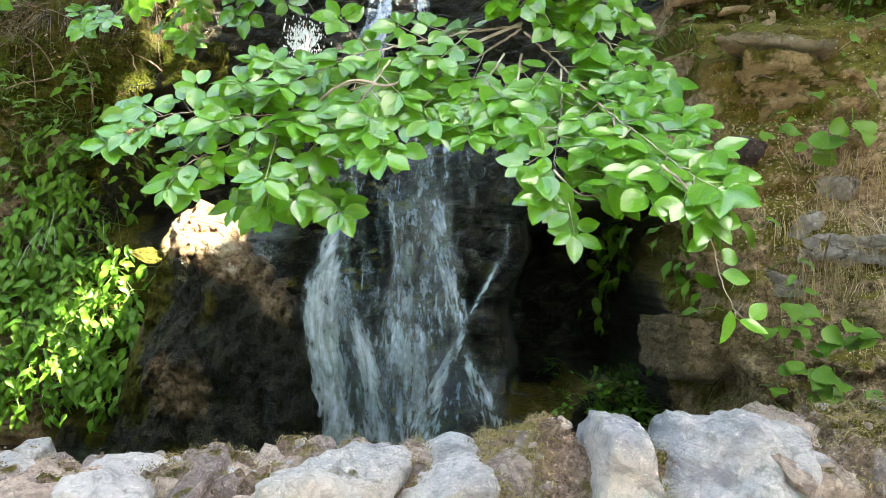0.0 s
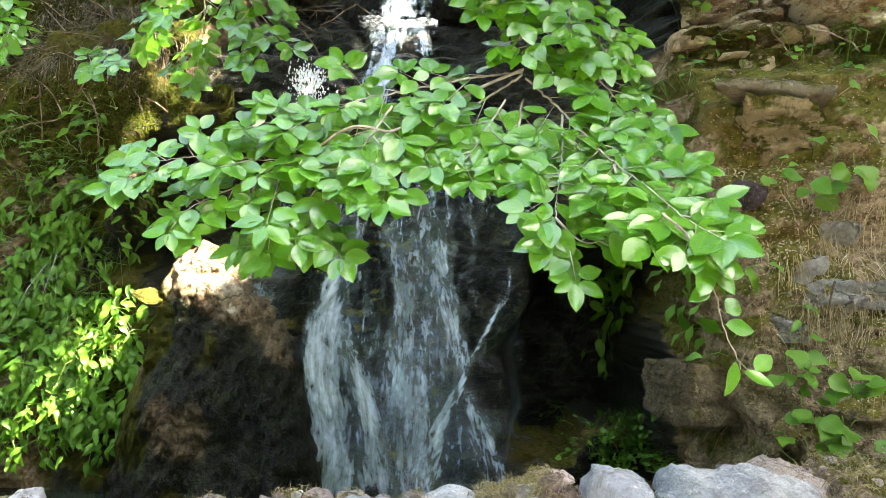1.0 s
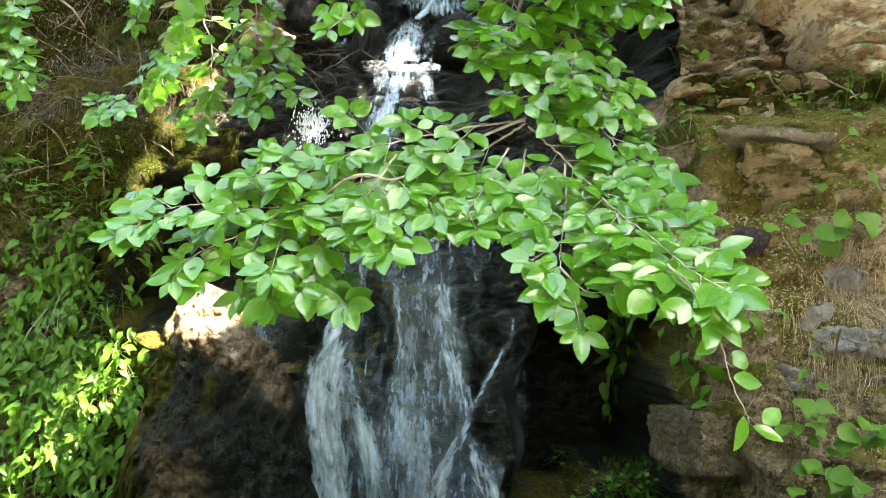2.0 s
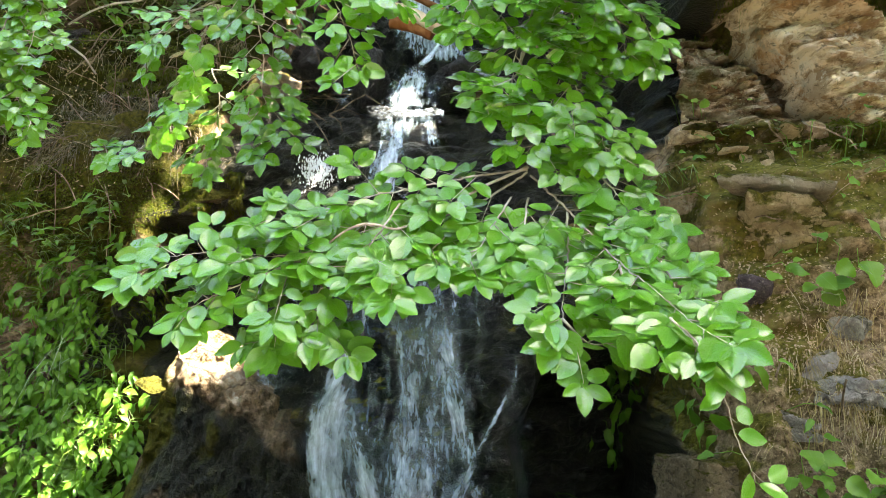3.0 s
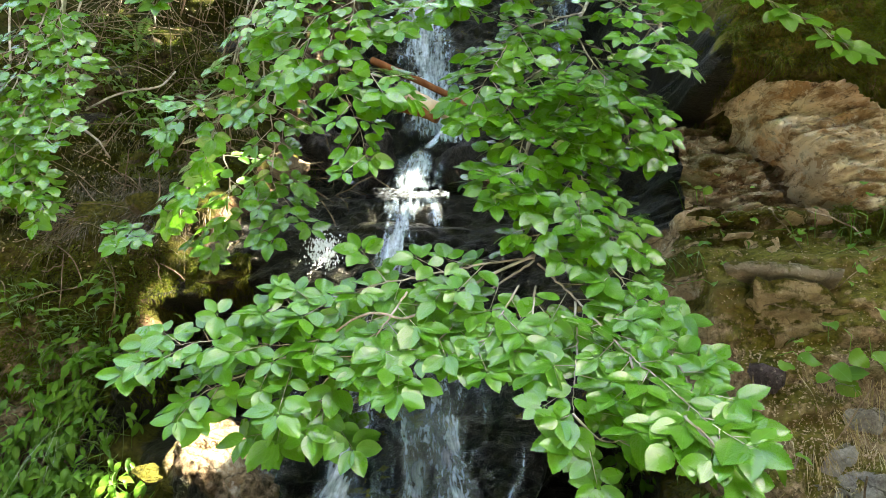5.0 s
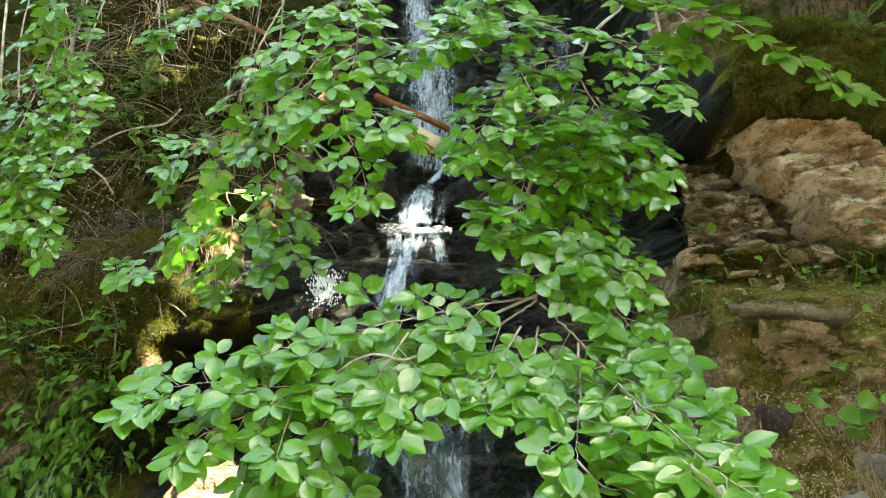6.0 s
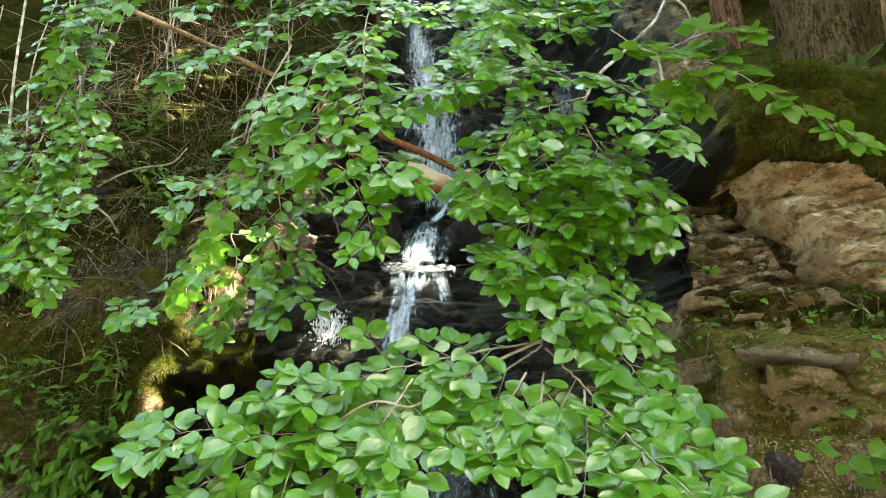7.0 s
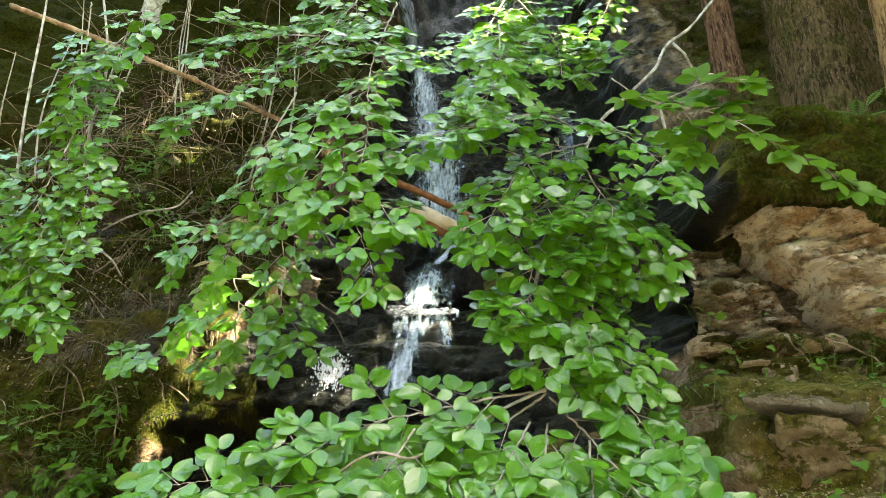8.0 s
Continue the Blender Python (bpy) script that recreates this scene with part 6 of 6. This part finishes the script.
REDBARK = trunk_material("reddish_fibrous_bark", (0.06, 0.03, 0.017), (0.25, 0.135, 0.08), (0.45, 0.3, 0.19), 0.02)
OLDBARK = trunk_material("mossy_fibrous_bark", (0.045, 0.03, 0.015), (0.2, 0.135, 0.07), (0.38, 0.28, 0.15), 0.14)
# pale orange instead of plain brown: sunlight put into this bark's colour
SUNBARK = trunk_material("sun_toned_bark", (0.2, 0.105, 0.045), (0.6, 0.38, 0.19), (0.75, 0.56, 0.34), 0.0)


def tree(label, base, top, r0, r1, region, count, material, seed, deep=1.8):
    thing = tagged(new("tree"), label, "tree")
    thing.location = base
    b = Vector(base)
    run = spline([Vector((0, 0.12, -0.5)), Vector((0, 0, 0.1)), (Vector(top) - b) * 0.5 + Vector((0.05, 0, 0)), Vector(top) - b], 0.07)
    n = len(run)
    part("trunk", mesh_of("trunk", *tube(run, [r0 + (r1 - r0) * i / (n - 1) + 0.7 * r0 * math.exp(-i * 0.16) for i in range(n)], 34, 0.055, seed), material), thing)
    r = np.random.RandomState(seed)
    x0, x1, y0, y1 = region
    q = r.uniform([x0, y0, 0], [x1, y1, 1], (count, 3))
    q[:, 2] = np.maximum(7.2, 4.2 + q[:, 1]) + q[:, 2] * deep + fbm(q * 0.8, 2, seed=seed) * 0.6
    keep = np.ones(count, bool)
    s = np.array(SUN)
    for g, w in GAPS:
        d = q - np.array(g)
        d = d - (d @ s)[:, None] * s
        keep &= np.linalg.norm(d, axis=1) > w + 0.07
    part("crown", crown(q[keep] - np.array(base), 0.12, seed), thing, "unseen high crown of small green leaves with gaps for the sun", kind="stuff")
    bits = []
    rr = random.Random(seed)
    for k in range(9):  # limbs out into the crown
        end = Vector((rr.uniform(x0, x1), rr.uniform(y0, y1), 0))
        end.z = max(7.2, 4.2 + end.y) + 0.9
        st = b.lerp(Vector(top), rr.uniform(0.6, 0.98))
        bits.append(tube(spline([st - b, (st + end) / 2 - b + Vector((0, 0, 0.3)), end - b], 0.25), [0.04, 0.035, 0.03, 0.025, 0.02, 0.015], 6))
    part("limb", mesh_of("limb", *merged(bits), material), thing)
    return thing


# crowns stay out of view, spread along the sun's path to shade the gully
tree("tall spruce-like tree with reddish-brown bark on the slope", (1.889, 3.960, 4.40), (1.74, 4.2, 11.5), 0.1, 0.08, (0.7, 3.2, -0.4, 8.0), 30000, REDBARK, 1, 5.5)
tree("thick old tree with dark mossy bark on the slope", (2.43, 3.760, 4.33), (2.56, 4.2, 11.5), 0.29, 0.26, (3.1, 5.8, -0.6, 8.0), 27000, OLDBARK, 2, 3.0)
tree("brown-barked tree at the edge of the slope, coloured as if sunlit", (2.53, 3.200, 3.92), (2.85, 3.5, 10.5), 0.1, 0.08, (5.7, 8.6, -0.6, 8.0), 13000, SUNBARK, 3)
tree("grey thin-barked tree on the upper slope", (-3.1, 5.0, 5.2), (-3.2, 5.2, 11.0), 0.12, 0.08, (-4.8, -1.2, 3.2, 9.0), 16000, STEM, 4)


# ---- moss, litter and small growth ----
def moss_carpet():
    """Short moss fronds wherever moss grows on the near banks."""
    r = np.random.RandomState(5)
    n = 150000
    x = r.uniform(-2.7, 2.2, n)
    z = 0.75 + 4.2 * r.uniform(0, 1, n) ** 1.3
    x[:45000], z[:45000] = r.uniform(0.95, 2.3, 45000), r.uniform(3.0, 4.0, 45000)
    y, wl, wr = bank_depth(x, z)
    e = 0.02
    slope = (bank_depth(x, z + e)[0] - bank_depth(x, z - e)[0]) / (2 * e)
    m = moss_field(x, z, y, wl, wr, slope) + fbm(np.stack([x, y, z], 1) * 5.0, 4, seed=33) * 0.45
    ok = m > 0.52
    p, nn = bank_points(x[ok], z[ok])
    k = len(p)
    ways = nn + r.normal(0, 0.5, (k, 3)) + np.array([0, 0, 0.2])
    me = strips("moss", p - nn * 0.004, ways, r.uniform(0.006, 0.016, k), r.uniform(0.003, 0.006, k), MOSS, 0.5, 2, 6)
    return tagged(new("moss", me), "olive and yellow-green moss carpet on the banks", "moss", kind="stuff")


def cushion_moss(name, label, x0, x1, z0, z1, count, seed):
    """Deep cushions of feathery moss that hang over the edge."""
    r = np.random.RandomState(seed)
    x, z = r.uniform(x0, x1, count), r.uniform(z0, z1, count)
    p, nn = bank_points(x, z)
    m = fbm(p * 9.0, 3, seed=seed)
    ok = m > -0.25
    p, nn, m = p[ok], nn[ok], m[ok]
    k = len(p)
    deep = np.clip(0.3 + m, 0.1, 1.2)
    ways = nn + r.normal(0, 0.55, (k, 3))
    me = strips(name, p + nn * (0.02 * deep * r.uniform(0, 1, k))[:, None], ways, r.uniform(0.008, 0.026, k) * (0.6 + deep), r.uniform(0.003, 0.006, k), BRIGHTMOSS, 0.7, 2, seed)
    return tagged(new(name, me), label, "moss", kind="stuff")


BRIGHTMOSS = leaf_material("cushion_moss", (0.036, 0.038, 0.004), (0.135, 0.115, 0.014), rough=0.8, joined=True, through_light=0.3, gloss=0.03)
cushion_moss("cushion_moss", "yellow-green moss cushions hanging over the crag", 1.2, 2.2, 3.04, 3.6, 36000, 61)
cushion_moss("cushion_moss", "green moss cushion on the ledge below the crag", 1.5, 1.9, 2.38, 2.54, 9000, 62)
cushion_moss("cushion_moss", "yellow-green moss cushion on the shaded slope", -2.05, -1.75, 3.05, 3.35, 7000, 63)
cushion_moss("cushion_moss", "sunlit golden moss on the lip above the hollow", -1.55, -1.1, 2.3, 2.52, 12000, 64)
cushion_moss("cushion_moss", "yellow-green moss patches on the brushwood slope", -3.2, -1.7, 3.4, 4.4, 20000, 66)
cushion_moss("cushion_moss", "olive moss on the shaded bank above the herbs", -2.5, -1.45, 1.75, 2.55, 24000, 65)
MOSS = leaf_material("moss_frond", (0.032, 0.028, 0.0025), (0.13, 0.105, 0.01), rough=0.8, joined=True, through_light=0.3, gloss=0.03)
moss_carpet()


def litter(name, label, points, normals, size, material, seed, curl=0.4):
    r = np.random.RandomState(seed)
    n = len(points)
    a = np.cross(normals, r.normal(size=(n, 3)))
    a /= np.linalg.norm(a, axis=1)[:, None]
    b = np.cross(normals, a) + normals * r.normal(0, 0.3, (n, 1))
    s = size * r.uniform(0.4, 1.4, (n, 1))
    lift = normals * (s * curl * r.uniform(0, 1, (n, 1)))
    v = np.stack([points - a * s + lift, points - b * s * 0.5 + normals * 0.002, points + a * s + lift, points + b * s * 0.5 + normals * 0.002], 1).reshape(-1, 3)
    me = bpy.data.meshes.new(name)
    f = np.arange(4 * n).reshape(-1, 4)
    me.from_pydata(v.tolist(), [], np.concatenate([f[:, [0, 1, 3]], f[:, [1, 2, 3]]]).tolist())
    me.materials.append(material)
    layer = me.uv_layers.new(name="UVMap")
    layer.data.foreach_set("uv", np.tile(np.array([0.5, 0.0, 1.0, 0.5, 0.0, 0.5], np.float32), 2 * n))
    return tagged(new(name, me), label, "leaf litter", kind="stuff")


def bank_litter(name, label, x0, x1, z0, z1, count, size, seed):
    r = np.random.RandomState(seed)
    p, n = bank_points(r.uniform(x0, x1, count), r.uniform(z0, z1, count))
    return litter(name, label, p + n * 0.004, n, size, LITTER, seed)


bank_litter("leaf_litter", "dead brown leaves and chips on the earth bank", 0.95, 1.9, 0.8, 1.95, 9000, 0.0055, 1)
bank_litter("leaf_litter", "dead brown leaves on the shaded slope", -3.1, -1.55, 2.4, 5.5, 3500, 0.008, 2)
bank_litter("leaf_litter", "dead leaves on the rock ledges", 0.95, 2.0, 1.9, 2.6, 1800, 0.0045, 3)


r0 = np.random.RandomState(9)
wx, wy = r0.uniform(-1.3, 1.5, 9000), r0.uniform(1.26, 1.58, 9000)
wp = np.stack([wx, wy, wall_top(wx, wy) + 0.006], 1)
litter("leaf_litter", "dry leaf crumbs and chips on the wall", wp, np.tile([0.0, -0.3, 0.95], (9000, 1)), 0.0042, CRUMB, 8)
CREVICES = [(0.1, 0.05, 700), (0.2, 0.02, 260), (0.46, 0.012, 160), (0.62, 0.02, 160), (0.74, 0.02, 160), (0.92, 0.07, 500), (-0.04, 0.08, 300), (-0.3, 0.05, 200), (-0.55, 0.08, 260)]
wx = np.concatenate([r0.normal(c, w, 3 * k) for c, w, k in CREVICES])
wy = r0.uniform(1.26, 1.56, len(wx))
wp = np.stack([wx, wy, wall_top(wx, wy) + 0.012], 1)
tagged(new("dry_moss", strips("dry_moss", wp, r0.normal(0, 0.6, (len(wx), 3)) + np.array([0, -0.3, 0.6]), r0.uniform(0.008, 0.032, len(wx)), r0.uniform(0.0007, 0.0017, len(wx)), DRYMOSS, 0.7, 3, 4)), "dry moss and straw tufts between the wall stones", "moss", kind="stuff")


# ---- unseen trees added behind and beside the viewer, to block low sky light ----
def blocker_tree(x, y, h, seed):
    thing = tagged(new("tree"), "unseen leafy tree added around the viewer to block low sky light", "tree", "trees across the way")
    thing.location = (x, y, 0)
    r = np.random.RandomState(seed)
    part("trunk", mesh_of("trunk", *tube(spline([(0, 0, -0.1), (0.1, 0, h * 0.4), (0, 0.1, h * 0.85)], 0.5), [0.2, 0.19, 0.18, 0.17, 0.16, 0.15, 0.14, 0.13, 0.12, 0.1, 0.09, 0.08], 10, 0.06, seed), TRUNK), thing)
    heart = r.normal(0, 1, (26, 3)) * np.array([1.5, 1.1, h * 0.24]) + np.array([0, 0, h * 0.5])
    q = heart[r.randint(0, 26, 5000)] + r.normal(0, 0.6, (5000, 3))
    q[:, 2] = np.clip(q[:, 2], 0.3, h)
    part("crown", crown(q, 0.2, seed), thing, kind="stuff")
    return thing


# right-hand ones at half height, letting more sky light onto the right bank
for k in range(11):
    blocker_tree(-13 + 2.6 * k + RNG.uniform(-0.5, 0.5), -6.8 + RNG.uniform(-0.8, 0.8), RNG.uniform(12, 14) * (1.0 if k < 6 else 0.5), 500 + k)
for k in range(3):
    blocker_tree(-8.5 - RNG.random(), -4.5 + 2.6 * k, RNG.uniform(9, 11), 520 + k)
    blocker_tree(8.5 + RNG.random(), -4.5 + 2.6 * k, RNG.uniform(9, 11) * (0.5 if k == 0 else 1.0), 530 + k)


# glittering drops on the wet rock below the ledge
def drops():
    r = np.random.RandomState(3)
    n = 700
    x, z = r.normal(-0.72, 0.045, n), r.normal(2.55, 0.05, n)
    p, nn = bank_points(x, z)
    bm = bmesh.new()
    for k in range(n):
        m = Matrix.Translation(Vector(p[k] + nn[k] * 0.012)) @ Matrix.Diagonal((1, 1, r.uniform(1.0, 3.0), 1))
        bmesh.ops.create_icosphere(bm, subdivisions=1, radius=r.uniform(0.0015, 0.0045), matrix=m)
    me = bpy.data.meshes.new("drops")
    bm.to_mesh(me)
    bm.free()
    me.materials.append(DROP)
    part("spray", me, waterfall, "glittering water drops", "stuff")


DROPN = Nodes("water_drop")
DROP = DROPN.surface(DROPN.bsdf(Base_Color=(0.85, 0.9, 0.95), Roughness=0.1, Specular_IOR_Level=0.6))
drops()
pole("beech_branch", "pale crooked beech branch between the leaves", [(-0.372, 1.950, 1.952), (-0.326, 1.930, 1.983), (-0.265, 1.920, 2.006), (-0.214, 1.920, 2.001), (-0.172, 1.930, 1.991), (-0.114, 1.950, 2.012), (-0.020, 2.000, 2.066), (0.107, 2.060, 2.153), (0.260, 2.120, 2.234)], 0.0032, 0.0055, GREYTWIG, 33, "branch", 7, 0.02)
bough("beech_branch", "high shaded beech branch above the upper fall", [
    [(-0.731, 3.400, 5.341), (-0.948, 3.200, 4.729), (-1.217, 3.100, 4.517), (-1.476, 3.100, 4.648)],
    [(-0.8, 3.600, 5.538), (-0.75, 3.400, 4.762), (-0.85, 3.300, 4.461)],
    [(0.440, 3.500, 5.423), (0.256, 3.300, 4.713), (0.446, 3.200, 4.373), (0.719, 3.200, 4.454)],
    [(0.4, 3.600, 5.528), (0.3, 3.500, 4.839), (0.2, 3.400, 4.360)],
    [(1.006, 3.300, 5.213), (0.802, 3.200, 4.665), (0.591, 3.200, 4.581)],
], 29, meshes=SHADELEAF, size=0.085, gap=0.06, reach=0.24)


def fern(label, root, length, turn, seed, count=5, material=HERB):
    """A fern: fronds from one root, each a bent rib with paired leaflets."""
    r = random.Random(seed)
    thing = tagged(new("fern"), label, "fern", "ferns on the slope")
    thing.location = root
    for k in range(count):
        a = radians(turn + (k - (count - 1) / 2) * 38 + r.uniform(-8, 8))
        L = length * r.uniform(0.75, 1.15)
        out = Vector((math.sin(a), -0.45, math.cos(a) * 0.7)).normalized()
        pts = [out * (L * t) + Vector((0, -0.12 * L * t * t, -0.45 * L * t * t)) for t in [i / 14 for i in range(15)]]
        verts, faces = tube(pts, [0.0016] * 10 + [0.001] * 5, 4)
        for i in range(2, 15):
            t = i / 14
            d = (pts[i] - pts[i - 1]).normalized()
            side = d.cross(Vector((0, -0.6, 0.8))).normalized()
            w = L * 0.26 * math.sin(math.pi * min(1, 0.18 + t * 0.86)) + 0.004
            for sgn in (-1, 1):
                o = len(verts)
                tip = pts[i] + side * sgn * w + d * w * 0.35 - Vector((0, 0, 0.12 * w))
                mid = pts[i].lerp(tip, 0.45)
                h = d * L * 0.028
                verts += [pts[i], mid - h, tip, mid + h]
                faces.append((o, o + 1, o + 2, o + 3) if sgn > 0 else (o + 3, o + 2, o + 1, o))
        me = mesh_of("frond", verts, faces, material)
        layer = me.uv_layers.new(name="UVMap")
        layer.data.foreach_set("uv", np.full(2 * len(me.loops), 0.3, np.float32))
        part("frond", me, thing)
    return thing


def on_bank(x, z):
    return tuple(bank_points([x], [z])[0][0])


fern("small green fern among the brushwood", on_bank(-0.95, 3.45), 0.2, 10, 1)
fern("small green fern on the mossy bank", on_bank(-2.45, 2.75), 0.2, 40, 2)
fern("yellow-green fern on the earth beside the tree", on_bank(2.0, 3.75), 0.22, -20, 3)
fern("small dark green fern on the slope", on_bank(-1.6, 3.9), 0.22, 0, 4)
fern("small dark green fern on the slope", on_bank(-2.3, 4.3), 0.25, 20, 5)
